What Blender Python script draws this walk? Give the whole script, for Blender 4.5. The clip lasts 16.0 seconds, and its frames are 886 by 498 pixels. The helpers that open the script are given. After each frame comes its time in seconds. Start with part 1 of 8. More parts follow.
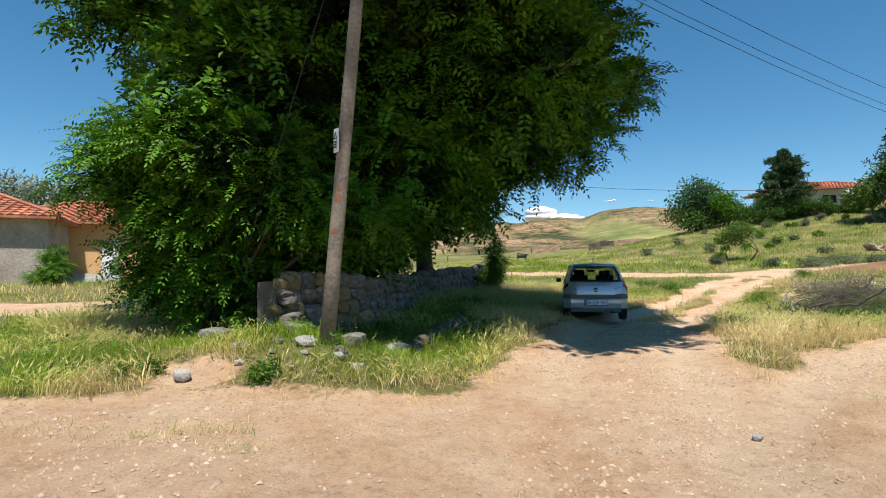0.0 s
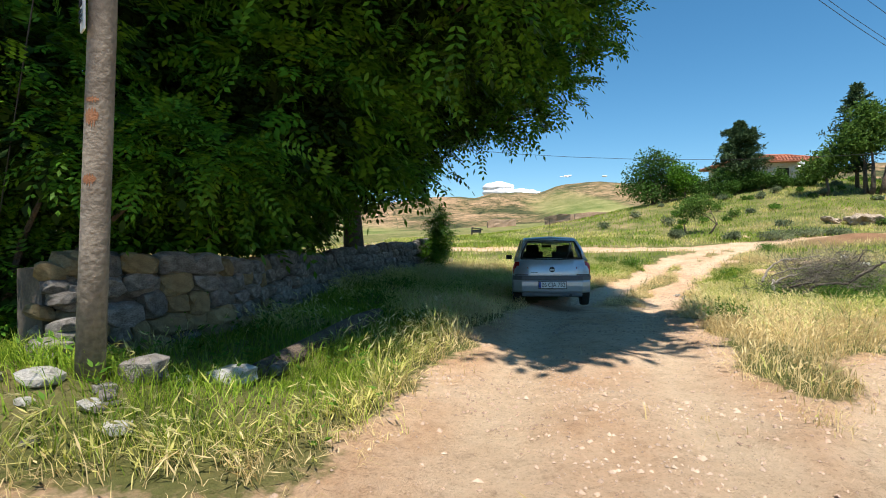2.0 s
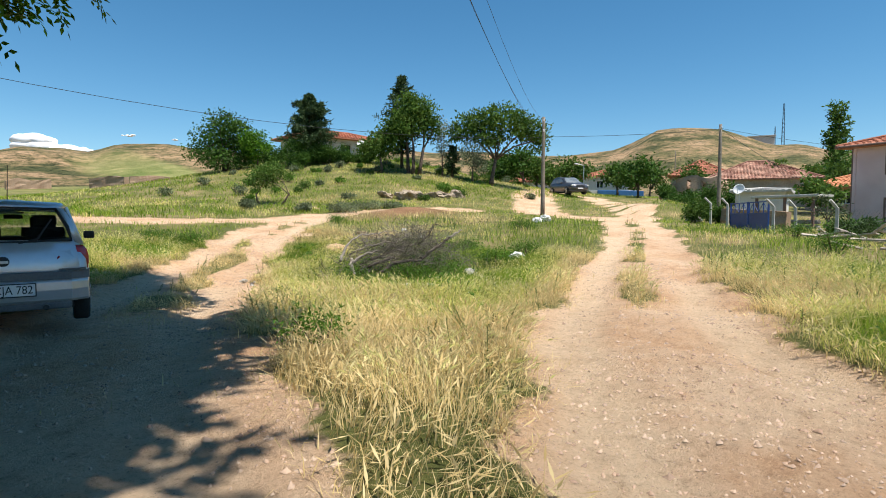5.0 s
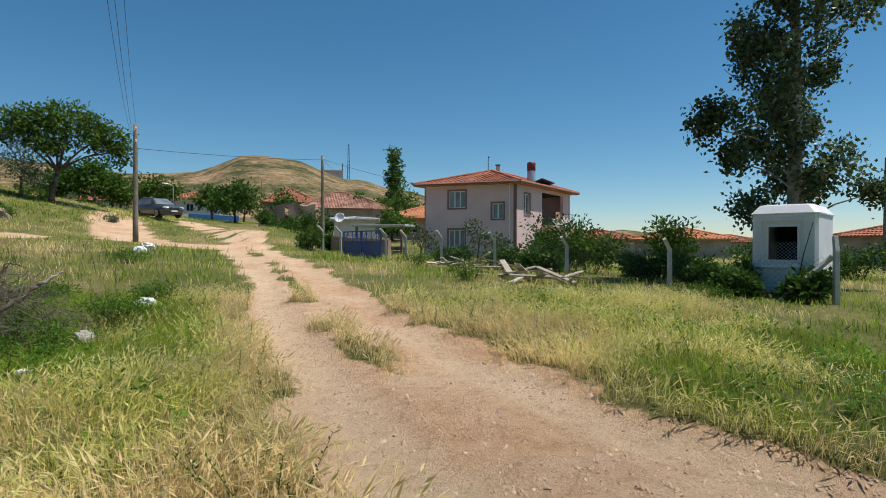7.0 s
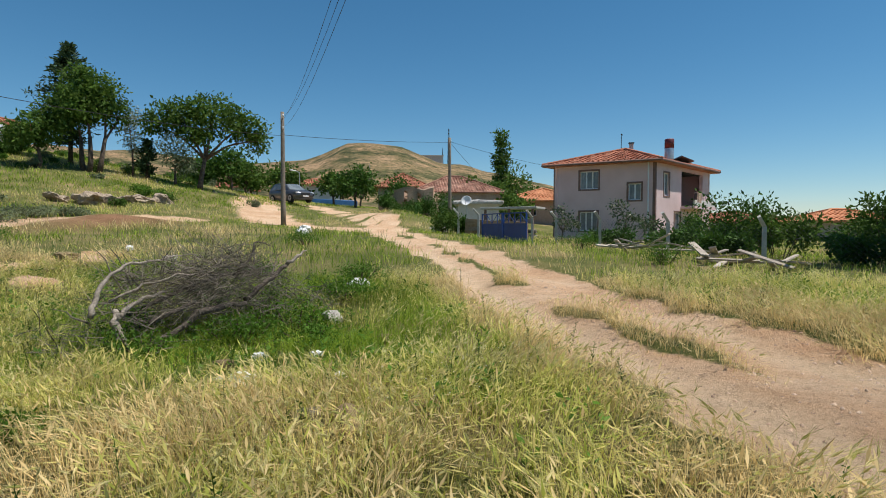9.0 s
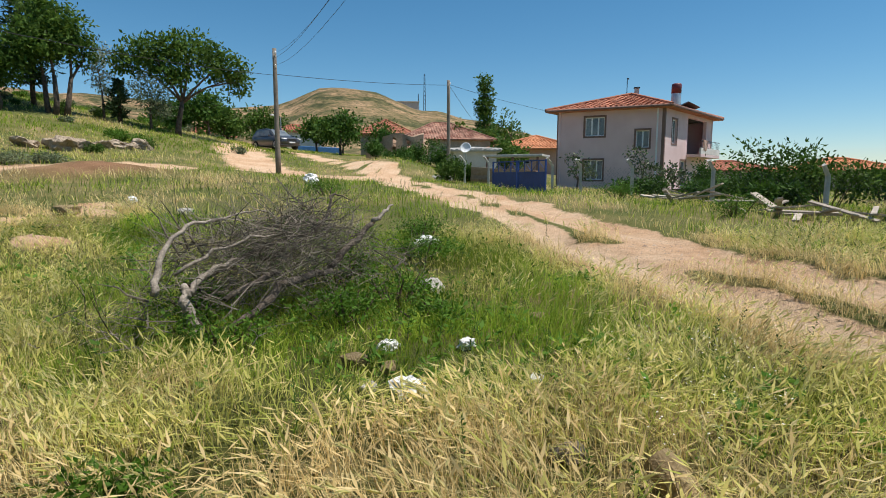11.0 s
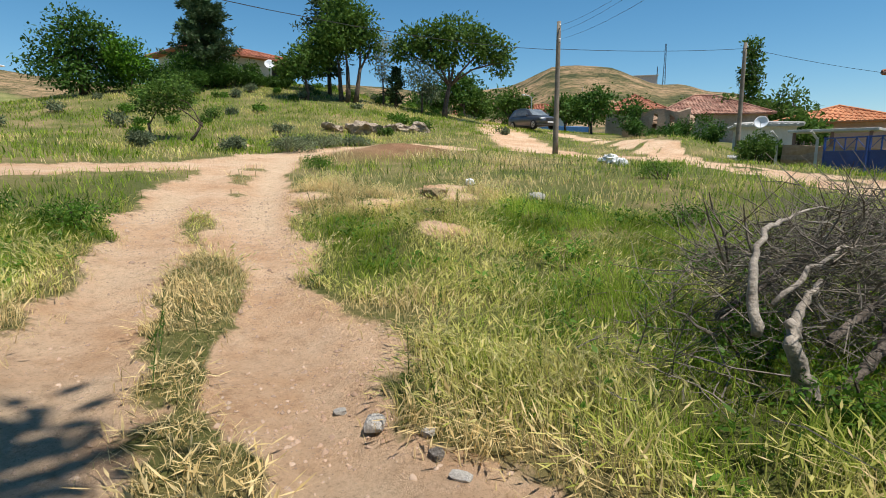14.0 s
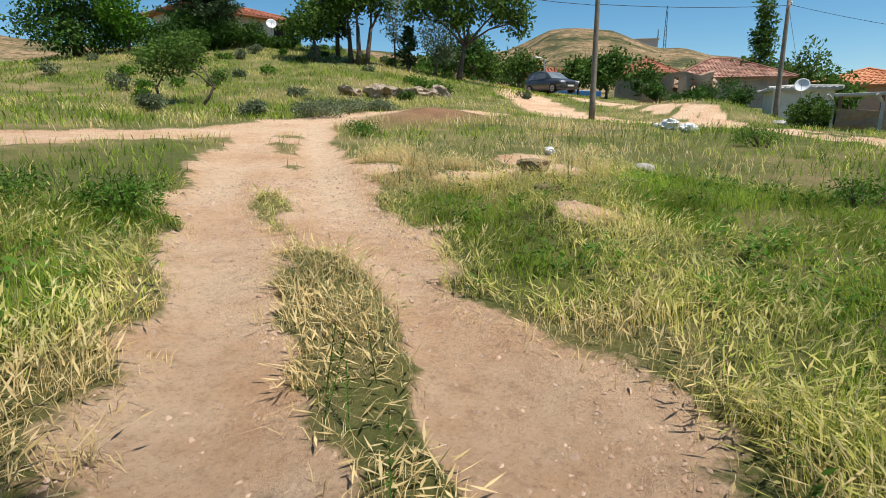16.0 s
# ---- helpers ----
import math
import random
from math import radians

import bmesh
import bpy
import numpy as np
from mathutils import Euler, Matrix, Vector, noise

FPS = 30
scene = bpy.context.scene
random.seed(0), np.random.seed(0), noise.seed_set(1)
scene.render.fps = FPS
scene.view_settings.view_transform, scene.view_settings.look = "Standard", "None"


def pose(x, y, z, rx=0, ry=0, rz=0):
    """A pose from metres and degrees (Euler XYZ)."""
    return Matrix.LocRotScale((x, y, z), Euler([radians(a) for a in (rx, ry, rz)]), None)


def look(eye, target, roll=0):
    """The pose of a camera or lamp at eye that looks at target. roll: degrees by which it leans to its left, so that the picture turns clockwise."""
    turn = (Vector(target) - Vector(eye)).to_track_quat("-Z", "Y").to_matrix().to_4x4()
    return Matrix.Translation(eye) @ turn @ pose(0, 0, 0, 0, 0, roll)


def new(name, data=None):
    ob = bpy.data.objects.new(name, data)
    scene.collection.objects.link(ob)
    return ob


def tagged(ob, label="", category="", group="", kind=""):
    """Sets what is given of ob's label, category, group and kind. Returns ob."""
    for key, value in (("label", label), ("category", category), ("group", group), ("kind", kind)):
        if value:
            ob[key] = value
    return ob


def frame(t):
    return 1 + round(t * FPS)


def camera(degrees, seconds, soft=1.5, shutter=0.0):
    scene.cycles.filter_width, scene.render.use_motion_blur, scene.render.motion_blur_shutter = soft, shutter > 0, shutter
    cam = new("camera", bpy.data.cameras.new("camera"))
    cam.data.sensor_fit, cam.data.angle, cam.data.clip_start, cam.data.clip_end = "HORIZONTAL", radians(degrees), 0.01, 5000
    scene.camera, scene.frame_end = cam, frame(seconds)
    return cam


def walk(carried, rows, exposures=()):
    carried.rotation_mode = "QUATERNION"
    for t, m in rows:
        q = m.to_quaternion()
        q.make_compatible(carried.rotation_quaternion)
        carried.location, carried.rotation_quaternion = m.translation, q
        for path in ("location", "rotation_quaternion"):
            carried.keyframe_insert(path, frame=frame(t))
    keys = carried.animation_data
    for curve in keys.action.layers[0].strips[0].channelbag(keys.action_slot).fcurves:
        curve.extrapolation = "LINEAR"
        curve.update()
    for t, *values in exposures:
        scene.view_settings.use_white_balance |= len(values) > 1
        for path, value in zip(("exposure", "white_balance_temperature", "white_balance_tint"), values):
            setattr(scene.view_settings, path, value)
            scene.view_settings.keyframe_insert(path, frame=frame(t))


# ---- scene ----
cam = camera(77.1, 16.0, 0.95)
PATH = [
    (0, (0.073, 0.035, 1.311), (0.097, 2.032, 1.402), 0.01),
    (0.5, (0.282, 0.679, 1.300), (0.241, 2.678, 1.310), -0.01),
    (1, (0.490, 1.366, 1.331), (0.462, 3.366, 1.318), -0.21),
    (1.5, (0.693, 2.067, 1.345), (0.740, 4.066, 1.321), -0.07),
    (2, (0.849, 2.790, 1.347), (1.023, 4.782, 1.348), -0.31),
    (2.5, (1.048, 3.406, 1.398), (1.288, 5.391, 1.398), -0.27),
    (3, (1.279, 4.022, 1.401), (1.592, 5.997, 1.386), -0.12),
    (3.5, (1.577, 4.606, 1.412), (1.998, 6.561, 1.378), -0.05),
    (4, (2.003, 5.170, 1.379), (2.709, 7.039, 1.288), -0.22),
    (4.5, (2.489, 5.747, 1.394), (3.637, 7.383, 1.301), -0.23),
    (4.7, (2.667, 5.968, 1.394), (3.954, 7.496, 1.293), -0.03),
    (6.8, (4.238, 8.478, 1.562), (6.222, 8.730, 1.533), -0.02),
    (7, (4.397, 8.749, 1.565), (6.396, 8.820, 1.549), 0.11),
    (7.5, (4.720, 9.257, 1.561), (6.706, 9.028, 1.580), 0.18),
    (8, (4.790, 9.869, 1.510), (6.783, 9.706, 1.532), 0.10),
    (8.5, (4.841, 10.491, 1.482), (6.822, 10.764, 1.480), 0.15),
    (8.7, (4.861, 10.729, 1.474), (6.819, 11.134, 1.426), -0.03),
    (10.8, (5.880, 12.857, 1.455), (7.843, 13.147, 1.201), 0.13),
    (11, (5.982, 13.055, 1.474), (7.941, 13.368, 1.219), 0.09),
    (11.5, (6.121, 13.568, 1.473), (8.065, 13.935, 1.182), 0.12),
    (12, (6.293, 14.013, 1.487), (8.230, 14.431, 1.216), 0.05),
    (12.5, (6.482, 14.494, 1.491), (8.397, 15.013, 1.237), 0.12),
    (13, (6.502, 15.047, 1.488), (8.358, 15.725, 1.180), 0.09),
    (13.5, (6.583, 15.602, 1.486), (8.337, 16.511, 1.170), -0.15),
    (14, (6.585, 16.176, 1.489), (8.269, 17.205, 1.166), -0.14),
    (14.5, (6.602, 16.715, 1.489), (8.243, 17.795, 1.118), -0.23),
    (15, (6.697, 17.256, 1.510), (8.325, 18.351, 1.120), -0.25),
    (15.5, (6.786, 17.782, 1.487), (8.454, 18.800, 1.061), -0.24),
    (16, (7.022, 18.345, 1.473), (8.699, 19.343, 1.035), -0.21),
]
walk(cam, [(t, look(eye, target, roll)) for t, eye, target, roll in PATH], [(0, 0.34), (2.5, 0.55), (4.7, 0.42), (6.8, -0.1), (8.7, -0.08), (10.8, 0.04), (13, 0.12), (16, 0.16)])

# ---- light ----
SUN_ELEV, SUN_AZ = radians(68), radians(-86)      # azimuth of the sun from +x
sun_dir = Vector((math.cos(SUN_ELEV) * math.cos(SUN_AZ), math.cos(SUN_ELEV) * math.sin(SUN_AZ), math.sin(SUN_ELEV)))
sun = new("sun", bpy.data.lights.new("sun", "SUN"))
sun.data.energy, sun.data.angle, sun.data.color = 5.2, radians(0.53), (1.0, 0.95, 0.87)
sun.matrix_world = look(sun_dir * 80, (0, 0, 0))
world = bpy.data.worlds.new("world")
scene.world = world
world.use_nodes = True
wn = world.node_tree.nodes
sky = wn.new("ShaderNodeTexSky")
sky.sky_type, sky.sun_disc = "NISHITA", False
sky.sun_elevation, sky.sun_rotation = SUN_ELEV, radians(90) - SUN_AZ
sky.altitude, sky.air_density, sky.dust_density, sky.ozone_density = 900, 1.0, 0.1, 4.0
wn["Background"].inputs[1].default_value = 0.088
tone = wn.new("ShaderNodeHueSaturation")
tone.inputs["Hue"].default_value, tone.inputs["Saturation"].default_value, tone.inputs["Value"].default_value = 0.488, 1.22, 1.2
world.node_tree.links.new(sky.outputs[0], tone.inputs["Color"])
world.node_tree.links.new(tone.outputs[0], wn["Background"].inputs[0])


# ---- materials ----
def mat(name, a, b, scale=4.0, rough=0.85, bump=0.3, metal=0.0, fine=None, island=0.0, obj_var=0.0, bump_dist=0.02, third=None):
    """Two colours mixed by a coarse and a fine noise, with fine relief."""
    m = bpy.data.materials.new(name)
    m.use_nodes = True
    n, l = m.node_tree.nodes, m.node_tree.links
    p = n["Principled BSDF"]
    tc = n.new("ShaderNodeTexCoord")
    n1, n2 = n.new("ShaderNodeTexNoise"), n.new("ShaderNodeTexNoise")
    n1.inputs["Scale"].default_value, n1.inputs["Detail"].default_value = scale, 5
    n2.inputs["Scale"].default_value, n2.inputs["Detail"].default_value = fine or scale * 9, 6
    for t in (n1, n2):
        l.new(tc.outputs["Object"], t.inputs["Vector"])
    add = n.new("ShaderNodeMath")
    add.operation = "MULTIPLY_ADD"
    add.inputs[1].default_value, add.inputs[2].default_value = 0.6, -0.05
    l.new(n1.outputs["Fac"], add.inputs[0])
    add2 = n.new("ShaderNodeMath")
    add2.operation = "MULTIPLY_ADD"
    add2.inputs[1].default_value = 0.5
    l.new(n2.outputs["Fac"], add2.inputs[0])
    l.new(add.outputs[0], add2.inputs[2])
    ramp = n.new("ShaderNodeValToRGB")
    ramp.color_ramp.elements[0].position, ramp.color_ramp.elements[1].position = 0.36, 0.64
    ramp.color_ramp.elements[0].color, ramp.color_ramp.elements[1].color = (*a, 1), (*b, 1)
    if third:
        e = ramp.color_ramp.elements.new(0.5)
        e.color = (*third, 1)
    l.new(add2.outputs[0], ramp.inputs[0])
    col = ramp.outputs[0]
    if island or obj_var:
        hsv = n.new("ShaderNodeHueSaturation")
        rnd = n.new("ShaderNodeNewGeometry").outputs["Random Per Island"] if island else n.new("ShaderNodeObjectInfo").outputs["Random"]
        mr = n.new("ShaderNodeMapRange")
        amt = island or obj_var
        mr.inputs["To Min"].default_value, mr.inputs["To Max"].default_value = 1 - amt, 1 + amt
        l.new(rnd, mr.inputs["Value"])
        l.new(mr.outputs[0], hsv.inputs["Value"])
        l.new(col, hsv.inputs["Color"])
        col = hsv.outputs[0]
    l.new(col, p.inputs["Base Color"])
    p.inputs["Roughness"].default_value, p.inputs["Metallic"].default_value = rough, metal
    if bump:
        bp = n.new("ShaderNodeBump")
        bp.inputs["Strength"].default_value, bp.inputs["Distance"].default_value = bump, bump_dist
        l.new(n2.outputs["Fac"], bp.inputs["Height"])
        l.new(bp.outputs[0], p.inputs["Normal"])
    return m


def leaf_mat(name, a, b, through_light=0.35, rough=0.5, var=0.35):
    """Leaves: colour varies leaf by leaf, light passes through."""
    m = bpy.data.materials.new(name)
    m.use_nodes = True
    n, l = m.node_tree.nodes, m.node_tree.links
    p, out = n["Principled BSDF"], n["Material Output"]
    geo = n.new("ShaderNodeNewGeometry")
    mix = n.new("ShaderNodeMix")
    mix.data_type = "RGBA"
    mix.inputs["A"].default_value, mix.inputs["B"].default_value = (*a, 1), (*b, 1)
    l.new(geo.outputs["Random Per Island"], mix.inputs["Factor"])
    tc, nz = n.new("ShaderNodeTexCoord"), n.new("ShaderNodeTexNoise")
    nz.inputs["Scale"].default_value = 0.9
    l.new(tc.outputs["Object"], nz.inputs["Vector"])
    hsv, mr = n.new("ShaderNodeHueSaturation"), n.new("ShaderNodeMapRange")
    mr.inputs["From Min"].default_value, mr.inputs["From Max"].default_value = 0.3, 0.7
    mr.inputs["To Min"].default_value, mr.inputs["To Max"].default_value = 1 - var, 1 + var
    l.new(nz.outputs["Fac"], mr.inputs["Value"])
    l.new(mr.outputs[0], hsv.inputs["Value"])
    l.new(mix.outputs["Result"], hsv.inputs["Color"])
    l.new(hsv.outputs[0], p.inputs["Base Color"])
    p.inputs["Roughness"].default_value = rough
    p.inputs["Specular IOR Level"].default_value = 0.12
    tr, ms = n.new("ShaderNodeBsdfTranslucent"), n.new("ShaderNodeMixShader")
    ms.inputs[0].default_value = through_light
    l.new(hsv.outputs[0], tr.inputs["Color"])
    l.new(p.outputs[0], ms.inputs[1])
    l.new(tr.outputs[0], ms.inputs[2])
    l.new(ms.outputs[0], out.inputs["Surface"])
    return m


def glass_mat(name, tint, rough=0.05):
    m = bpy.data.materials.new(name)
    m.use_nodes = True
    p = m.node_tree.nodes["Principled BSDF"]
    p.inputs["Base Color"].default_value = (*tint, 1)
    p.inputs["Roughness"].default_value = rough
    p.inputs["Transmission Weight"].default_value = 1.0
    p.inputs["IOR"].default_value = 1.1
    return m


WOOD_POLE = mat("weathered_pole_wood", (0.14, 0.115, 0.09), (0.29, 0.245, 0.195), 3, 0.9, 0.6, fine=28)
RUST = mat("rust_stain", (0.22, 0.09, 0.04), (0.34, 0.17, 0.09), 9, 0.9, 0.3)
STONE = mat("rubble_stone", (0.115, 0.097, 0.082), (0.34, 0.305, 0.27), 2.2, 0.9, 0.8, fine=16, obj_var=0.3, bump_dist=0.05)
STONE_OCHRE = mat("ochre_stone", (0.20, 0.14, 0.07), (0.36, 0.27, 0.14), 3, 0.92, 0.8, fine=18, obj_var=0.2, bump_dist=0.04)
STONE_WHITE = mat("pale_limestone", (0.40, 0.365, 0.325), (0.68, 0.64, 0.59), 5, 0.9, 0.7, fine=22, obj_var=0.12, bump_dist=0.04)
ROCK = mat("outcrop_rock", (0.26, 0.19, 0.13), (0.48, 0.38, 0.28), 1.5, 0.92, 0.9, fine=9, bump_dist=0.12)
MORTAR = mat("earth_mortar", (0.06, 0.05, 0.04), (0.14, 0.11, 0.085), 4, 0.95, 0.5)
PINK = mat("pink_plaster", (0.66, 0.47, 0.46), (0.76, 0.57, 0.56), 0.9, 0.9, 0.15, fine=40)
BROWN_TRIM = mat("brown_trim_paint", (0.16, 0.09, 0.075), (0.24, 0.14, 0.11), 3, 0.75, 0.1)
ROOF = mat("clay_roof_tile", (0.27, 0.085, 0.045), (0.50, 0.20, 0.115), 1.2, 0.85, 0.4, fine=14, island=0.25)
ROOF_ORANGE = mat("new_clay_tile", (0.52, 0.19, 0.08), (0.64, 0.28, 0.13), 1.2, 0.8, 0.3, fine=14, island=0.12)
ROOF_OLD = mat("mossy_roof_tile", (0.23, 0.09, 0.06), (0.46, 0.27, 0.19), 0.9, 0.9, 0.5, fine=10, island=0.3)
WHITE_WALL = mat("limewash_wall", (0.58, 0.54, 0.50), (0.76, 0.73, 0.70), 0.8, 0.9, 0.2, fine=18)
WHITE_PAINT = mat("white_paint", (0.66, 0.67, 0.69), (0.80, 0.81, 0.82), 1.6, 0.6, 0.1, fine=26)
WHITE_PVC = mat("white_window_frame", (0.74, 0.74, 0.75), (0.82, 0.82, 0.82), 3, 0.45, 0)
YELLOW_WALL = mat("ochre_plaster", (0.64, 0.37, 0.16), (0.74, 0.48, 0.24), 0.9, 0.9, 0.2, fine=20)
PINKISH_WALL = mat("salmon_plaster", (0.52, 0.33, 0.25), (0.64, 0.44, 0.35), 1.0, 0.9, 0.2)
GREY_WALL = mat("rough_stone_render", (0.28, 0.235, 0.19), (0.47, 0.41, 0.345), 1.1, 0.92, 0.6, fine=12, bump_dist=0.04)
ADOBE = mat("adobe_earth", (0.30, 0.19, 0.12), (0.46, 0.32, 0.22), 0.9, 0.95, 0.6, fine=8, bump_dist=0.05)
CONCRETE = mat("concrete", (0.40, 0.38, 0.35), (0.58, 0.56, 0.52), 2.5, 0.9, 0.4, fine=30)
GATE_BLUE = mat("blue_gate_paint", (0.010, 0.045, 0.20), (0.018, 0.07, 0.28), 2, 0.5, 0.1)
BLUE_SHEET = mat("blue_tarpaulin", (0.03, 0.12, 0.32), (0.05, 0.19, 0.45), 1.5, 0.6, 0.2)
# near-black for dark insides; also paints the shade in recess and booth
DARK = mat("dark_interior", (0.012, 0.011, 0.010), (0.03, 0.027, 0.024), 1, 0.9, 0)
DARK_METAL = mat("dark_metal", (0.03, 0.03, 0.032), (0.07, 0.07, 0.07), 5, 0.5, 0.1, metal=0.6)
STEEL = mat("galvanised_steel", (0.42, 0.43, 0.44), (0.60, 0.61, 0.62), 6, 0.4, 0.1, metal=0.8)
CABLE = mat("black_cable", (0.015, 0.015, 0.016), (0.03, 0.03, 0.03), 4, 0.6, 0)
BARK = mat("grey_brown_bark", (0.05, 0.035, 0.025), (0.15, 0.11, 0.08), 5, 0.95, 0.9, fine=26, bump_dist=0.04)
BARK_PALE = mat("pale_bark", (0.22, 0.19, 0.155), (0.42, 0.375, 0.31), 5, 0.9, 0.7, fine=24)
DEADWOOD = mat("grey_deadwood", (0.09, 0.075, 0.058), (0.24, 0.205, 0.165), 6, 0.92, 0.5, fine=40, island=0.3)
DEADWOOD_PALE = mat("bleached_deadwood", (0.17, 0.14, 0.115), (0.38, 0.33, 0.275), 7, 0.9, 0.6, fine=36)
BARK_DEAD = mat("peeling_dead_bark", (0.05, 0.04, 0.032), (0.17, 0.135, 0.11), 6, 0.95, 0.8, fine=30)
PLANK = mat("weathered_plank", (0.30, 0.245, 0.19), (0.52, 0.45, 0.37), 4, 0.9, 0.5, fine=30, obj_var=0.25)
RAG = mat("white_rag", (0.68, 0.67, 0.66), (0.86, 0.85, 0.84), 6, 0.85, 0.3)
SILVER = mat("silver_car_paint", (0.50, 0.53, 0.57), (0.55, 0.58, 0.62), 2, 0.3, 0.0, metal=0.5)
SUV_GREY = mat("grey_car_paint", (0.10, 0.105, 0.12), (0.13, 0.135, 0.15), 2, 0.28, 0.0, metal=0.6)
PLASTIC_GREY = mat("grey_bumper_plastic", (0.10, 0.10, 0.105), (0.15, 0.15, 0.155), 6, 0.7, 0.05)
BLACK_RUBBER = mat("tyre_rubber", (0.012, 0.012, 0.012), (0.03, 0.029, 0.028), 8, 0.85, 0.2)
TAIL_RED = mat("red_tail_lamp", (0.36, 0.012, 0.014), (0.44, 0.025, 0.025), 4, 0.2, 0)
PLATE_WHITE = mat("plate_white", (0.72, 0.72, 0.72), (0.80, 0.80, 0.80), 3, 0.5, 0)
INK = mat("black_ink", (0.012, 0.012, 0.014), (0.02, 0.02, 0.02), 3, 0.6, 0)
BLUE_INK = mat("plate_blue", (0.02, 0.05, 0.30), (0.02, 0.06, 0.34), 3, 0.5, 0)
CAR_GLASS = glass_mat("car_glass", (0.55, 0.62, 0.60))
WINDOW_GLASS = mat("window_glass_with_curtain", (0.10, 0.12, 0.135), (0.26, 0.28, 0.29), 1.3, 0.12, 0)
CLOUD = mat("cloud_white", (0.86, 0.87, 0.90), (0.93, 0.93, 0.94), 0.02, 1.0, 0)
RED_BAND = mat("red_paint", (0.11, 0.02, 0.025), (0.16, 0.03, 0.035), 3, 0.5, 0)
LEAF_ACACIA = leaf_mat("acacia_leaf", (0.038, 0.112, 0.007), (0.125, 0.26, 0.018), 0.20, 0.45, 0.25)
# acacia leaf darkened to paint the shade deep inside the foliage
LEAF_SHADE = leaf_mat("shade_dark_leaf", (0.014, 0.034, 0.005), (0.03, 0.062, 0.010), 0.03, 0.7, 0.2)
LEAF_TREE = leaf_mat("tree_leaf", (0.050, 0.105, 0.016), (0.125, 0.205, 0.038), 0.34, 0.55)
LEAF_PINE = leaf_mat("pine_needle", (0.034, 0.068, 0.026), (0.080, 0.120, 0.050), 0.2, 0.6)
LEAF_POPLAR = leaf_mat("poplar_leaf", (0.05, 0.08, 0.03), (0.15, 0.19, 0.09), 0.28, 0.35)
LEAF_BUSH = leaf_mat("bush_leaf", (0.035, 0.085, 0.012), (0.085, 0.165, 0.028), 0.3, 0.55)
LEAF_OLIVE = leaf_mat("silvery_leaf", (0.17, 0.21, 0.14), (0.32, 0.36, 0.27), 0.25, 0.6)
LEAF_GREYGREEN = leaf_mat("greygreen_shrub", (0.11, 0.145, 0.075), (0.20, 0.23, 0.13), 0.25, 0.65)
GRASS_GREEN = leaf_mat("green_grass", (0.105, 0.215, 0.014), (0.36, 0.44, 0.06), 0.48, 0.6, 0.3)
GRASS_MIX = leaf_mat("ripening_grass", (0.36, 0.41, 0.07), (0.80, 0.69, 0.27), 0.48, 0.65, 0.2)
GRASS_DRY = leaf_mat("dry_grass", (0.58, 0.43, 0.19), (0.84, 0.68, 0.37), 0.42, 0.7, 0.2)
BARLEY = leaf_mat("barley_head", (0.50, 0.50, 0.16), (0.86, 0.76, 0.42), 0.45, 0.6, 0.2)
GRASS_LUSH = leaf_mat("lush_weed", (0.06, 0.145, 0.015), (0.14, 0.26, 0.035), 0.38, 0.55, 0.3)


# ---- terrain ----
def vnoise(x, y, s, seed=0):
    """Smooth value noise from 0 to 1 with cells s metres wide."""
    x, y = np.asarray(x, float) / s + seed * 17.3, np.asarray(y, float) / s - seed * 9.1
    i, j = np.floor(x), np.floor(y)
    u, v = x - i, y - j
    u, v = u * u * (3 - 2 * u), v * v * (3 - 2 * v)

    def h(a, b):
        w = np.sin(a * 127.1 + b * 311.7 + seed * 74.7) * 43758.5453
        return w - np.floor(w)
    return (h(i, j) * (1 - u) + h(i + 1, j) * u) * (1 - v) + (h(i, j + 1) * (1 - u) + h(i + 1, j + 1) * u) * v


def sstep(a, b, v):
    k = np.clip((np.asarray(v, float) - a) / (b - a), 0, 1)
    return k * k * (3 - 2 * k)


TRACK_MAIN = [(1.0, 2.0), (2.3, 6.5), (3.6, 10.5), (5.2, 14.0), (7.3, 17.6), (9.4, 20.6), (12.1, 23.9), (16.0, 27.8), (20.5, 32.2)]
TRACK_EAST = [(3.0, 3.6), (5.7, 6.65), (8.3, 8.5), (11.25, 9.9), (17.1, 12.45), (24.3, 15.75), (31.4, 19.5), (36.7, 21.4), (43.5, 25.6), (52.0, 33.0)]
TRACK_CROSS = [(-30.0, 36.0), (-8.0, 33.5), (8.0, 32.0), (17.0, 31.0), (23.0, 31.5), (30.0, 30.5)]
TRACK_WEST = [(-30.0, 10.0), (-18.0, 11.5), (-11.0, 12.6), (-6.5, 13.6), (-4.5, 17.0)]
TRACK_UP = [(30.0, 19.6), (33.0, 23.2), (35.0, 27.6), (42.0, 33.0), (60.0, 42.0)]
WALL_LINE = [(-2.05, 7.75), (-1.1, 9.3), (-0.6, 13.0), (-0.2, 16.5), (1.4, 21.0), (2.2, 23.6)]


BARE_SPOTS = [(14.2, 23.7, 0.75), (13.0, 20.1, 0.55), (15.3, 21.3, 0.6), (15.1, 22.6, 0.5), (12.2, 21.4, 0.4), (16.8, 22.4, 0.6), (25.0, 32.6, 1.3), (22.4, 36.0, 0.9), (28.6, 31.8, 1.0), (-2.4, 5.9, 0.45)]


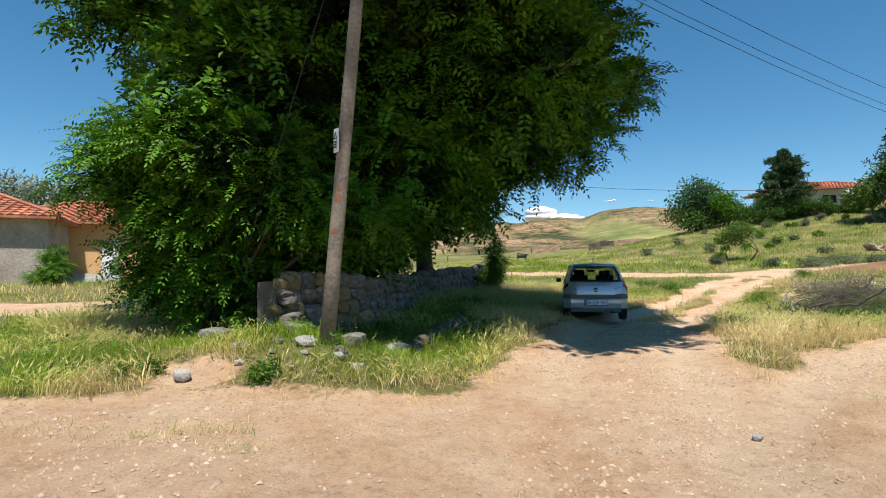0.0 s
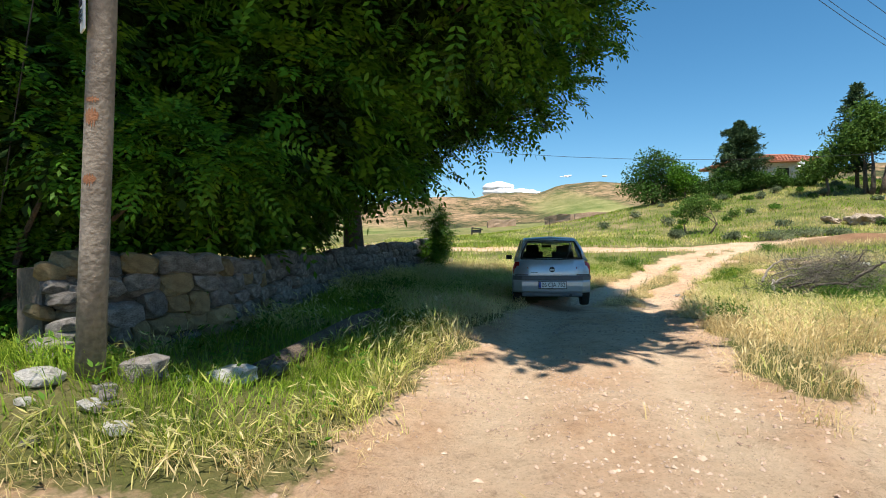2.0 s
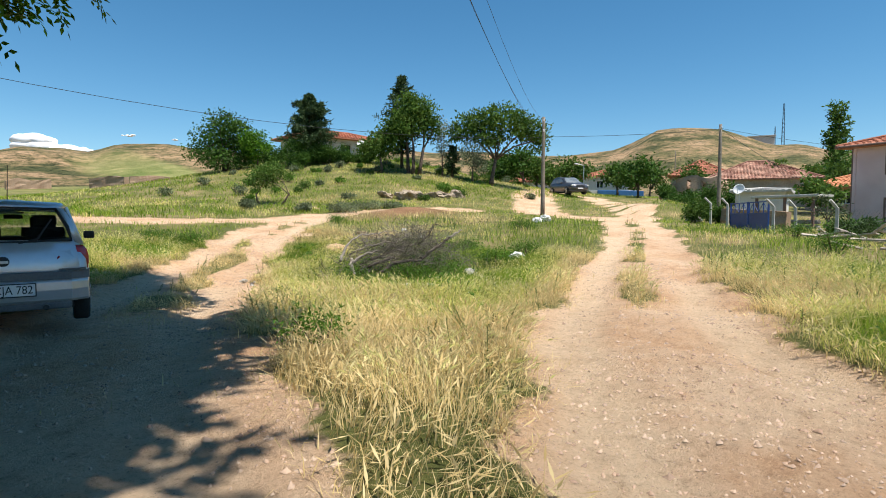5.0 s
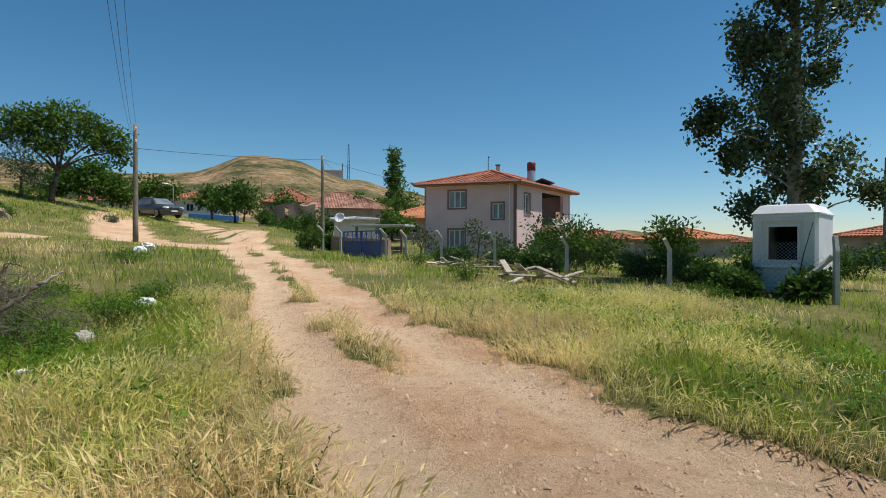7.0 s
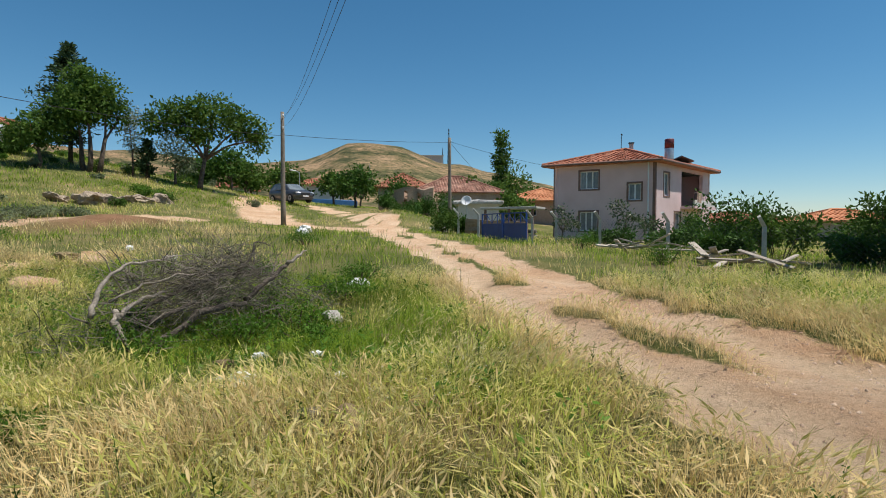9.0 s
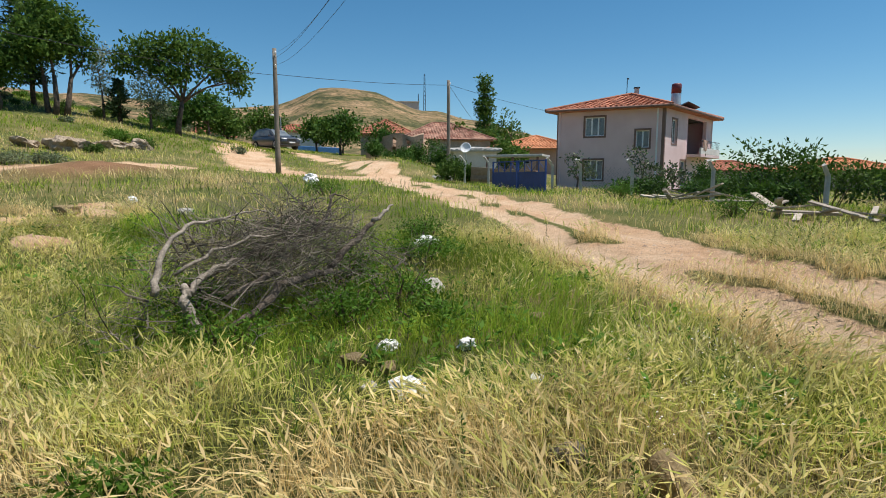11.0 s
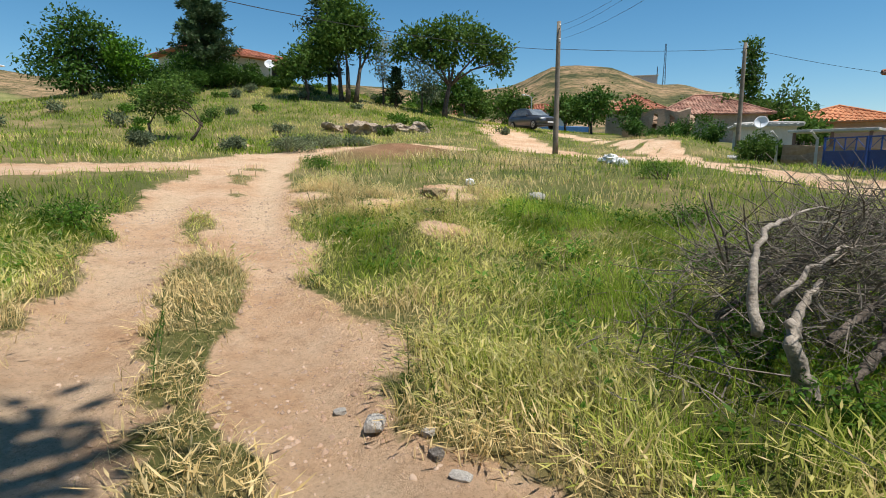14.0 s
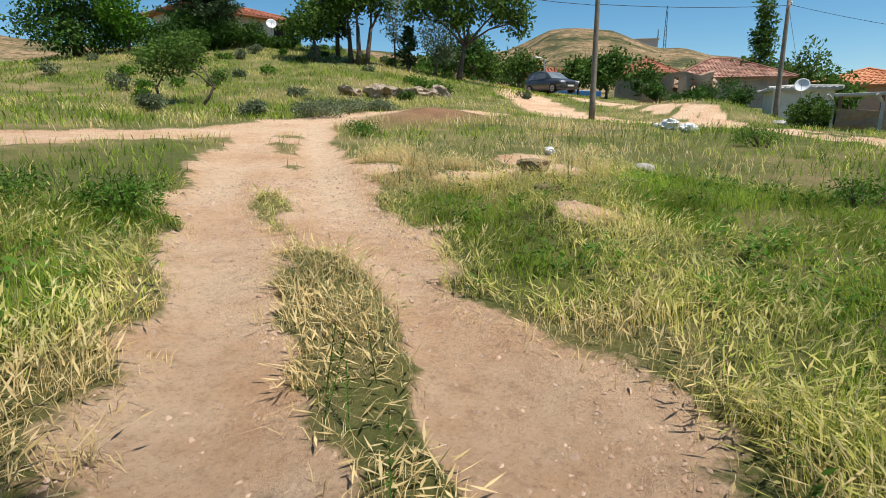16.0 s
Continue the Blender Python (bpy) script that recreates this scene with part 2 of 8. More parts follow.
def near_line(line, x, y):
    """Distance to a line of points and signed offset from it."""
    best, side = np.full(np.shape(x), 1e9), np.zeros(np.shape(x))
    for (ax, ay), (bx, by) in zip(line, line[1:]):
        dx, dy = bx - ax, by - ay
        t = np.clip(((x - ax) * dx + (y - ay) * dy) / (dx * dx + dy * dy), 0, 1)
        px, py = x - ax - t * dx, y - ay - t * dy
        d = np.hypot(px, py)
        s = np.sign(dx * py - dy * px)
        side = np.where(d < best, s * d, side)
        best = np.minimum(best, d)
    return best, side


def bare(x, y):
    """How bare the earth is, 0 to 1, and how far it is worn into a rut."""
    x, y = np.asarray(x, float), np.asarray(y, float)
    wob = (vnoise(x, y, 1.1, 3) - 0.5) * 0.55 + (vnoise(x, y, 0.35, 4) - 0.5) * 0.35
    d, s = near_line(TRACK_MAIN, x, y)
    half = 1.45 + 0.15 * sstep(8, 3, y) - 0.36 * sstep(18.2, 20.4, y)
    m = sstep(half + 0.35, half - 0.25, d + wob)
    med = sstep(0.42, 0.15, np.abs(s + 0.1) + wob * 0.8) * sstep(13.5, 16.5, y) * (sstep(22.3, 21.3, y) + 0.75 * sstep(0.58, 0.70, vnoise(x, y, 1.1, 8)))
    rut = m * sstep(0.5, 0.1, np.abs(np.abs(s) - 0.75))
    m = m * (1 - med)
    d, s = near_line(TRACK_EAST, x, y)
    e = sstep(1.45, 1.0, d + wob)
    med = sstep(0.30, 0.1, np.abs(s - 0.1) + wob * 0.8) * sstep(9, 11, x) * sstep(0.46, 0.62, vnoise(x, y, 2.6, 12))
    rut = np.maximum(rut, e * sstep(0.5, 0.1, np.abs(np.abs(s) - 0.8)))
    m = np.maximum(m, e * (1 - med))
    d, _ = near_line(TRACK_CROSS, x, y)
    m = np.maximum(m, sstep(1.9, 1.1, d + wob * 1.5) * sstep(-40, -5, x))
    d, _ = near_line(TRACK_WEST, x, y)
    m = np.maximum(m, sstep(2.2, 1.5, d + wob))
    d, _ = near_line(TRACK_UP, x, y)
    m = np.maximum(m, sstep(1.9, 1.2, d + wob))
    yard = sstep(5.75 + 0.25, 5.25, y + wob - 0.12 * np.clip(x + 1.0, 0, 3) + 0.25 * np.clip(-2.5 - x, 0, 4)) * sstep(-16, -9, x + wob) * sstep(6.5, 4.9, x + wob * 2 - (y - 5) * 0.4)
    spots = sum(np.exp(-((x - a) ** 2 + (y - b) ** 2) / (s * s)) for a, b, s in BARE_SPOTS)
    spots = sstep(0.25, 0.85, spots + wob * 1.1)
    return np.clip(np.maximum(np.maximum(m, yard), spots), 0, 1), rut


def height(x, y):
    x, y = np.asarray(x, float), np.asarray(y, float)
    X, Y = 60 * np.tanh(x / 60), np.where(y < 0, 0.15 * y, 70 * np.tanh(y / 70))

    def g(a, b, s):
        return np.exp(-((x - a) ** 2 + (y - b) ** 2) / (2 * s * s))
    z = 0.0081 * X + 0.0433 * Y + 5.01 * g(43, 60, 13) + 0.36 * g(40, 42, 7) - 0.3 * g(36, 28, 6) - 0.29 * g(18, 30, 7)
    z += 0.76 * g(24, 58, 9) + 2.5 * g(80, 45, 28) - 0.87 * g(9, 18, 6) - 0.75 * g(45, 12, 7) - 0.17 * g(1.5, 5, 3)
    # hills all round, their height by direction
    r, az = np.hypot(x - 5, y - 10), np.degrees(np.arctan2(y - 10, x - 5))
    rise = np.interp(az, [-180, -40, -26, -12, -3, 5, 12.7, 16, 19, 22, 25.4, 32, 42, 56, 70, 76, 84, 90, 110, 140, 180],
                     [0.4, 0.5, 1.0, 1.6, 3.2, 5.6, 7.0, 8.0, 8.3, 8.1, 6.6, 6.2, 6.0, 6.1, 6.2, 4.9, 5.2, 5.0, 4.0, 2.0, 0.4])
    rise = rise + (vnoise(az, az * 0, 2.2, 5) - 0.5) * 0.5
    lump = (vnoise(x, y, 60, 6) - 0.5) * 9 + (vnoise(x, y, 22, 7) - 0.5) * 3.0
    k = sstep(85, 330, r) * (1 - 0.15 * sstep(360, 900, r))
    z = z * (1 - 0.8 * sstep(110, 300, r)) + k * np.tan(np.radians(rise)) * 335 + lump * sstep(90, 240, r) * (1 - 0.85 * sstep(290, 345, r))
    # nearer green shoulder under the ruin
    z += 3.2 * np.exp(-(((x - 40) / 45) ** 2 + ((y - 105) / 24) ** 2))
    # bank along the wall, brown heap, mounds by the track
    d, s = near_line(WALL_LINE, x, y)
    z += 0.06 * sstep(1.2, 0.3, d) * sstep(24, 18, y)
    z += 0.30 * np.exp(-((x + 1.9) / 1.5) ** 2 - ((y - 6.75) / 0.8) ** 2)
    z += 0.45 * np.exp(-((x - 24.5) / 3.2) ** 2 - ((y - 29.5) / 1.6) ** 2)
    z -= 0.16 * g(29.0, 13.8, 1.8)
    z += 0.32 * g(12.9, 20.2, 0.45) + 0.16 * g(14.2, 23.7, 0.6) + 0.25 * g(15.3, 21.4, 0.5) + 0.15 * g(14.6, 19.6, 0.8)
    z += 0.9 * g(40.5, 21.2, 2.2) + 0.7 * g(45, 23, 2.5)
    near = sstep(60, 20, r)
    m, rut = bare(x, y)
    z += near * ((vnoise(x, y, 1.6, 1) - 0.5) * 0.10 + (vnoise(x, y, 0.5, 2) - 0.5) * 0.05 + (vnoise(x, y, 0.16, 9) - 0.5) * 0.022 - rut * 0.05 + (1 - m) * 0.03)
    return z


def ground_z(x, y):
    return float(height(np.array([x]), np.array([y]))[0])


def axis(lo, hi, a, b, step):
    """Coordinates dense from a to b, ever wider towards lo and hi."""
    mid = list(np.arange(a, b, step))
    right, left, s = [b], [a], step
    while right[-1] < hi:
        s = min(s * 1.075, 22)
        right.append(right[-1] + s)
    s = step
    while left[-1] > lo:
        s = min(s * 1.075, 22)
        left.append(left[-1] - s)
    return np.array(left[:0:-1] + mid + right)


def np_mesh(name, v, quads=None, tris=None, uv=None, smooth=False):
    me = bpy.data.meshes.new(name)
    parts = []
    nq, nt = (0 if quads is None else len(quads)), (0 if tris is None else len(tris))
    me.vertices.add(len(v))
    me.vertices.foreach_set("co", np.asarray(v, np.float32).ravel())
    loops = np.concatenate([a for a in ((quads.ravel() if nq else None), (tris.ravel() if nt else None)) if a is not None]).astype(np.int32)
    me.loops.add(len(loops))
    me.loops.foreach_set("vertex_index", loops)
    starts = np.concatenate([np.arange(nq) * 4, nq * 4 + np.arange(nt) * 3]).astype(np.int32)
    me.polygons.add(nq + nt)
    me.polygons.foreach_set("loop_start", starts)
    me.update(calc_edges=True)
    if smooth:
        me.polygons.foreach_set("use_smooth", np.ones(nq + nt, bool))
    me.validate()
    return me


def ground_material():
    m = bpy.data.materials.new("earth_and_turf")
    m.use_nodes = True
    n, l = m.node_tree.nodes, m.node_tree.links
    p = n["Principled BSDF"]
    p.inputs["Roughness"].default_value = 0.95
    p.inputs["Specular IOR Level"].default_value = 0.15
    tc = n.new("ShaderNodeTexCoord")

    def noise_tex(scale, detail=6, rough=0.6):
        t = n.new("ShaderNodeTexNoise")
        t.inputs["Scale"].default_value, t.inputs["Detail"].default_value, t.inputs["Roughness"].default_value = scale, detail, rough
        l.new(tc.outputs["Object"], t.inputs["Vector"])
        return t.outputs["Fac"]

    def ramp(fac, stops):
        r = n.new("ShaderNodeValToRGB")
        e = r.color_ramp.elements
        e[0].position, e[0].color = stops[0][0], (*stops[0][1], 1)
        e[1].position, e[1].color = stops[-1][0], (*stops[-1][1], 1)
        for pos, c in stops[1:-1]:
            e.new(pos).color = (*c, 1)
        l.new(fac, r.inputs[0])
        return r.outputs[0]

    def mix(fac, a, b, how="MIX"):
        t = n.new("ShaderNodeMix")
        t.data_type, t.blend_type = "RGBA", how
        if isinstance(fac, float):
            t.inputs["Factor"].default_value = fac
        else:
            l.new(fac, t.inputs["Factor"])
        l.new(a, t.inputs["A"])
        l.new(b, t.inputs["B"])
        return t.outputs["Result"]

    def attr(name):
        a = n.new("ShaderNodeAttribute")
        a.attribute_name = name
        return a.outputs["Fac"]

    dirt = ramp(noise_tex(0.75, 10, 0.72), [(0.28, (0.50, 0.29, 0.165)), (0.42, (0.60, 0.385, 0.235)), (0.52, (0.65, 0.445, 0.29)), (0.62, (0.70, 0.51, 0.345)), (0.75, (0.57, 0.40, 0.275))])
    worn = ramp(noise_tex(2.6, 8, 0.7), [(0.35, (0.62, 0.45, 0.295)), (0.55, (0.71, 0.54, 0.37)), (0.7, (0.65, 0.47, 0.31))])
    dirt = mix(attr("worn"), dirt, worn)
    stony = ramp(noise_tex(7, 10, 0.8), [(0.34, (0.62, 0.58, 0.55)), (0.47, (0.95, 0.94, 0.93)), (0.58, (1.04, 1.03, 1.02)), (0.70, (1.22, 1.20, 1.18))])
    dirt = mix(0.8, dirt, stony, "MULTIPLY")
    grit = ramp(noise_tex(38, 8, 0.75), [(0.32, (0.46, 0.42, 0.39)), (0.46, (0.96, 0.95, 0.94)), (0.6, (1, 1, 1)), (0.72, (1.30, 1.28, 1.26))])
    dirt = mix(0.75, dirt, grit, "MULTIPLY")
    turf = ramp(noise_tex(0.45, 7, 0.65), [(0.30, (0.085, 0.105, 0.028)), (0.48, (0.145, 0.15, 0.046)), (0.60, (0.24, 0.20, 0.085)), (0.72, (0.37, 0.26, 0.15))])
    litter = ramp(noise_tex(22, 8, 0.8), [(0.30, (0.55, 0.55, 0.5)), (0.52, (1, 1, 1)), (0.72, (1.3, 1.22, 1.1))])
    turf = mix(0.9, turf, litter, "MULTIPLY")
    hill = ramp(noise_tex(0.06, 10, 0.72), [(0.42, (0.075, 0.082, 0.035)), (0.475, (0.16, 0.135, 0.066)), (0.53, (0.28, 0.195, 0.11)), (0.60, (0.41, 0.275, 0.17))])
    scrub = ramp(noise_tex(0.45, 8, 0.8), [(0.43, (0.22, 0.29, 0.19)), (0.495, (0.90, 0.90, 0.86)), (0.62, (1.22, 1.12, 1.0))])
    hill = mix(0.9, hill, scrub, "MULTIPLY")
    meadow = ramp(noise_tex(0.10, 8, 0.65), [(0.35, (0.13, 0.165, 0.045)), (0.5, (0.24, 0.245, 0.085)), (0.65, (0.40, 0.345, 0.155))])
    hill = mix(attr("meadow"), hill, meadow)
    col = mix(attr("far"), turf, hill)
    red = ramp(noise_tex(1.2, 6), [(0.35, (0.20, 0.10, 0.055)), (0.65, (0.31, 0.17, 0.095))])
    edge = n.new("ShaderNodeMath")
    edge.operation = "MULTIPLY_ADD"
    edge.inputs[1].default_value, edge.inputs[2].default_value = 1.1, -0.55
    l.new(noise_tex(9, 6), edge.inputs[0])
    s = n.new("ShaderNodeMath")
    s.operation = "ADD"
    l.new(attr("bare"), s.inputs[0])
    l.new(edge.outputs[0], s.inputs[1])
    mr = n.new("ShaderNodeMapRange")
    mr.inputs["From Min"].default_value, mr.inputs["From Max"].default_value = 0.3, 0.6
    l.new(s.outputs[0], mr.inputs["Value"])
    col = mix(mr.outputs[0], col, dirt)
    col = mix(attr("red"), col, red)
    l.new(col, p.inputs["Base Color"])
    b1 = n.new("ShaderNodeBump")
    b1.inputs["Strength"].default_value, b1.inputs["Distance"].default_value = 0.9, 0.055
    l.new(noise_tex(26, 12, 0.8), b1.inputs["Height"])
    b2 = n.new("ShaderNodeBump")
    b2.inputs["Distance"].default_value = 1.2
    l.new(attr("far"), b2.inputs["Strength"])
    l.new(noise_tex(0.16, 10, 0.7), b2.inputs["Height"])
    l.new(b1.outputs[0], b2.inputs["Normal"])
    l.new(b2.outputs[0], p.inputs["Normal"])
    return m


gx, gy = axis(-1500, 1500, -4, 14, 0.13), axis(-1200, 1600, 2.5, 24, 0.13)
GX, GY = np.meshgrid(gx, gy)
GZ = height(GX, GY)
idx = np.arange(GX.size).reshape(GX.shape)
ground_me = np_mesh("ground", np.stack([GX.ravel(), GY.ravel(), GZ.ravel()], 1),
                    quads=np.stack([idx[:-1, :-1], idx[:-1, 1:], idx[1:, 1:], idx[1:, :-1]], -1).reshape(-1, 4), smooth=True)
rr = np.hypot(GX - 5, GY - 10)
fields = {"bare": bare(GX, GY)[0] * sstep(120, 60, rr), "far": sstep(60, 120, rr), "worn": bare(GX, GY)[1] * sstep(0.3, 0.6, vnoise(GX, GY, 2.2, 16)) * 0.8,
          "meadow": sstep(260, 150, rr) * sstep(0.35, 0.6, vnoise(GX, GY, 45, 21) + 0.15) * np.where((GY > 45) & (GX < 70), 1, 0.12),
          "red": np.exp(-((GX - 24.5) / 3.6) ** 2 - ((GY - 28.9) / 1.3) ** 2)}
for key, val in fields.items():
    at = ground_me.attributes.new(key, "FLOAT", "POINT")
    at.data.foreach_set("value", np.clip(val, 0, 1).astype(np.float32).ravel())
ground = tagged(new("ground", ground_me), "dry pale earth tracks and rough meadow running up to bare hills", "ground", kind="structure")
ground_me.materials.append(ground_material())


# ---- building helpers ----
rng = np.random.default_rng(7)


def part(name, bm, material, parent=None, label="", smooth=False):
    """Links a bmesh, or a finished mesh, as one object under a thing or a part."""
    if isinstance(bm, bmesh.types.BMesh):
        me = bpy.data.meshes.new(name)
        bmesh.ops.recalc_face_normals(bm, faces=bm.faces)
        bm.to_mesh(me)
        bm.free()
        if smooth:
            for f in me.polygons:
                f.use_smooth = True
    else:
        me = bm
    if not me.materials:
        me.materials.append(material)
    ob = new(name, me)
    if parent is not None:
        ob.parent = parent
    if label:
        ob["label"] = label
    return ob


def thing(name, m, label, category, group="", kind=""):
    ob = new(name)
    ob.empty_display_size = 0.2
    ob.matrix_basis = m
    return tagged(ob, label, category, group, kind)


def box(bm, lo, hi, bevel=0.0, m=None):
    c, s = [(a + b) / 2 for a, b in zip(lo, hi)], [abs(b - a) for a, b in zip(lo, hi)]
    mm = Matrix.Translation(c) @ Matrix.Diagonal((*s, 1))
    r = bmesh.ops.create_cube(bm, size=1, matrix=(m @ mm) if m is not None else mm)
    if bevel:
        es = list({e for v in r["verts"] for e in v.link_edges})
        bmesh.ops.bevel(bm, geom=es, offset=bevel, segments=2, affect="EDGES", profile=0.6)
    return bm


def boxm(lo, hi, bevel=0.0, m=None):
    return box(bmesh.new(), lo, hi, bevel, m)


def tube(bm, pts, radii, sides=8, caps=True):
    """A tapered tube along points."""
    pts = [Vector(p) for p in pts]
    rings, prev = [], None
    for i, p in enumerate(pts):
        d = (pts[min(i + 1, len(pts) - 1)] - pts[max(i - 1, 0)]).normalized()
        u = d.orthogonal().normalized() if prev is None else (prev - d * prev.dot(d)).normalized()
        prev = u
        w = d.cross(u)
        rings.append([bm.verts.new(p + (u * math.cos(a) + w * math.sin(a)) * radii[i]) for a in (2 * math.pi * k / sides for k in range(sides))])
    for a, b in zip(rings, rings[1:]):
        for k in range(sides):
            bm.faces.new((a[k], a[(k + 1) % sides], b[(k + 1) % sides], b[k]))
    if caps:
        bm.faces.new(rings[0][::-1])
        bm.faces.new(rings[-1])
    return bm


def tubem(pts, radii, sides=8):
    return tube(bmesh.new(), pts, radii, sides)


def poly(bm, pts):
    bm.faces.new([bm.verts.new(p) for p in pts])
    return bm


def sheet(pts, thick):
    """A flat plate through the given corners, thickened downwards along its normal."""
    bm = bmesh.new()
    f = bm.faces.new([bm.verts.new(p) for p in pts])
    f.normal_update()
    n = f.normal.copy()
    r = bmesh.ops.extrude_face_region(bm, geom=[f])
    bmesh.ops.translate(bm, vec=-n * thick, verts=[v for v in r["geom"] if isinstance(v, bmesh.types.BMVert)])
    return bm


def lump(seed, size, sub=2, rough=0.35, flat=1.0, cut=0.78):
    """An uneven stone."""
    bm = bmesh.new()
    bmesh.ops.create_icosphere(bm, subdivisions=sub, radius=1)
    off = Vector((seed * 3.7, seed * 1.9, seed * 5.3))
    for v in bm.verts:
        k = 1 + rough * (noise.noise(v.co * 1.1 + off) + 0.45 * noise.noise(v.co * 2.7 + off))
        q = v.co * k
        q = Vector([max(-cut, min(cut, c)) for c in q])
        v.co = Vector((q.x * size[0], q.y * size[1], q.z * size[2] * flat))
    return bm


def lathe(bm, profile, sides=16, m=None):
    """A body of revolution about z from (radius, height) pairs."""
    rings = []
    for r, z in profile:
        rings.append([bm.verts.new((m @ Vector((r * math.cos(a), r * math.sin(a), z))) if m is not None else (r * math.cos(a), r * math.sin(a), z))
                      for a in (2 * math.pi * k / sides for k in range(sides))])
    for a, b in zip(rings, rings[1:]):
        for k in range(sides):
            bm.faces.new((a[k], a[(k + 1) % sides], b[(k + 1) % sides], b[k]))
    bm.faces.new(rings[0][::-1])
    bm.faces.new(rings[-1])
    return bm


def frame_quads(c, d, n, length, width):
    """Diamond leaves at points c along d, lying across n."""
    s = np.cross(d, n)
    s /= np.linalg.norm(s, axis=1, keepdims=True) + 1e-9
    L, W = length[:, None], width[:, None]
    v = np.stack([c, c + d * L * 0.45 + s * W * 0.5, c + d * L, c + d * L * 0.45 - s * W * 0.5], 1).reshape(-1, 3)
    return v


def unit(a):
    return a / (np.linalg.norm(a, axis=-1, keepdims=True) + 1e-9)


def blob_points(r, blobs, n, shell=0.45, power=0.75):
    """Points in the outer part of ellipsoids (x, y, z, rx, ry, rz), and the way out at each."""
    b = np.array(blobs, float)
    vol = (b[:, 3] * b[:, 4] * b[:, 5]) ** power
    k = r.choice(len(b), n, p=vol / vol.sum())
    u = unit(r.normal(size=(n, 3)))
    rad = 1 - shell * r.random(n) ** 1.6
    rad *= 1 + 0.16 * np.sin(u[:, 0] * 7 + k) * np.sin(u[:, 1] * 6 + 2 * k) * np.sin(u[:, 2] * 5)
    return b[k, :3] + u * rad[:, None] * b[k, 3:], u


def frond_mesh(name, r, pts, out, length, pairs, leaf_len, leaf_wid, droop=0.5):
    """Compound leaves: a rachis of leaflets in pairs, one mesh."""
    n = len(pts)
    d = unit(out * np.array([1, 1, 0.4]) + r.normal(size=(n, 3)) * 0.55 + np.array([0, 0, 0.15]))
    up = unit(np.array([0, 0, 1.0]) + r.normal(size=(n, 3)) * 0.35)
    side = unit(np.cross(d, up))
    L = length * (0.7 + 0.6 * r.random(n))
    vs = []
    for i in range(pairs + 1):
        t = (i + 0.6) / (pairs + 0.6)
        c = pts + d * (L * t)[:, None] - np.array([0, 0, 1.0]) * (droop * L * t * t)[:, None]
        dd = unit(d - np.array([0, 0, 1.0]) * (2 * droop * t))
        nn = unit(np.cross(side, dd))
        for sgn in ((1, -1) if i < pairs else (0,)):
            ld = unit(dd * (0.45 if sgn else 1) + side * sgn - np.array([0, 0, 0.22]) + r.normal(size=(n, 3)) * 0.12)
            vs.append(frame_quads(c, ld, nn, leaf_len * (0.8 + 0.4 * r.random(n)), leaf_wid * np.ones(n)))
    v = np.concatenate(vs)
    return np_mesh(name, v, quads=np.arange(len(v)).reshape(-1, 4))


def leaf_mesh(name, r, pts, out, leaf_len, leaf_wid, up_bias=0.3, spread=0.8):
    n = len(pts)
    d = unit(out + r.normal(size=(n, 3)) * spread + np.array([0, 0, -0.2]))
    nn = unit(np.array([0, 0, 1.0]) * up_bias + r.normal(size=(n, 3)) * 0.6 + out * 0.3)
    v = frame_quads(pts, d, nn, leaf_len * (0.7 + 0.6 * r.random(n)), leaf_wid * (0.7 + 0.6 * r.random(n)))
    return np_mesh(name, v, quads=np.arange(len(v)).reshape(-1, 4))


def limbs(bm, r, base, blobs, r0, fork):
    """Limbs from a fork point to the blobs."""
    for b in blobs:
        a, c = Vector(fork), Vector(b[:3])
        mid = a.lerp(c, 0.5) + Vector((r.normal() * 0.25, r.normal() * 0.25, 0.3))
        tube(bm, [a - Vector((0, 0, 0.15)), a.lerp(mid, 0.5), mid, c], [r0 * 0.55, r0 * 0.42, r0 * 0.3, r0 * 0.1], 7)
        for _ in range(3):
            e = c + Vector((r.normal() * b[3] * 0.5, r.normal() * b[4] * 0.5, r.normal() * b[5] * 0.4))
            tube(bm, [mid, mid.lerp(e, 0.6) + Vector((0, 0, 0.15)), e], [r0 * 0.22, r0 * 0.13, r0 * 0.03], 5)


def broad_tree(x, y, h, blobs, label, leaf, n, ll, lw, r0=0.16, bark=BARK, name="tree", category="tree", group="", lean=(0, 0), clump=0.35, fork=0.32, seed=1, stems=1):
    """Blobs are relative to the foot, in metres."""
    r = np.random.default_rng(seed)
    t = thing(name, pose(x, y, ground_z(x, y) - 0.05), label, category, group)
    bm = bmesh.new()
    for s in range(stems):
        o = Vector((r.normal() * 0.3, r.normal() * 0.3, 0)) if stems > 1 else Vector((0, 0, 0))
        f = Vector((lean[0], lean[1], h * fork)) + o * 1.5
        tube(bm, [o, o.lerp(f, 0.3) + Vector((r.normal() * 0.05, r.normal() * 0.05, 0)), f], [r0 * 1.25, r0, r0 * 0.72], 9, True)
        limbs(bm, r, o, blobs[s::stems] or blobs[:1], r0, f)
    part("trunk", bm, bark, t, smooth=True)
    centres, out = blob_points(r, blobs, max(6, n // 14), 0.75)
    k = r.integers(0, len(centres), n)
    pts = centres[k] + r.normal(size=(n, 3)) * clump * np.array([1, 1, 0.6])
    part("crown", leaf_mesh("crown", r, pts, unit(out[k] + r.normal(size=(n, 3)) * 0.4), ll, lw), leaf, t)
    return t


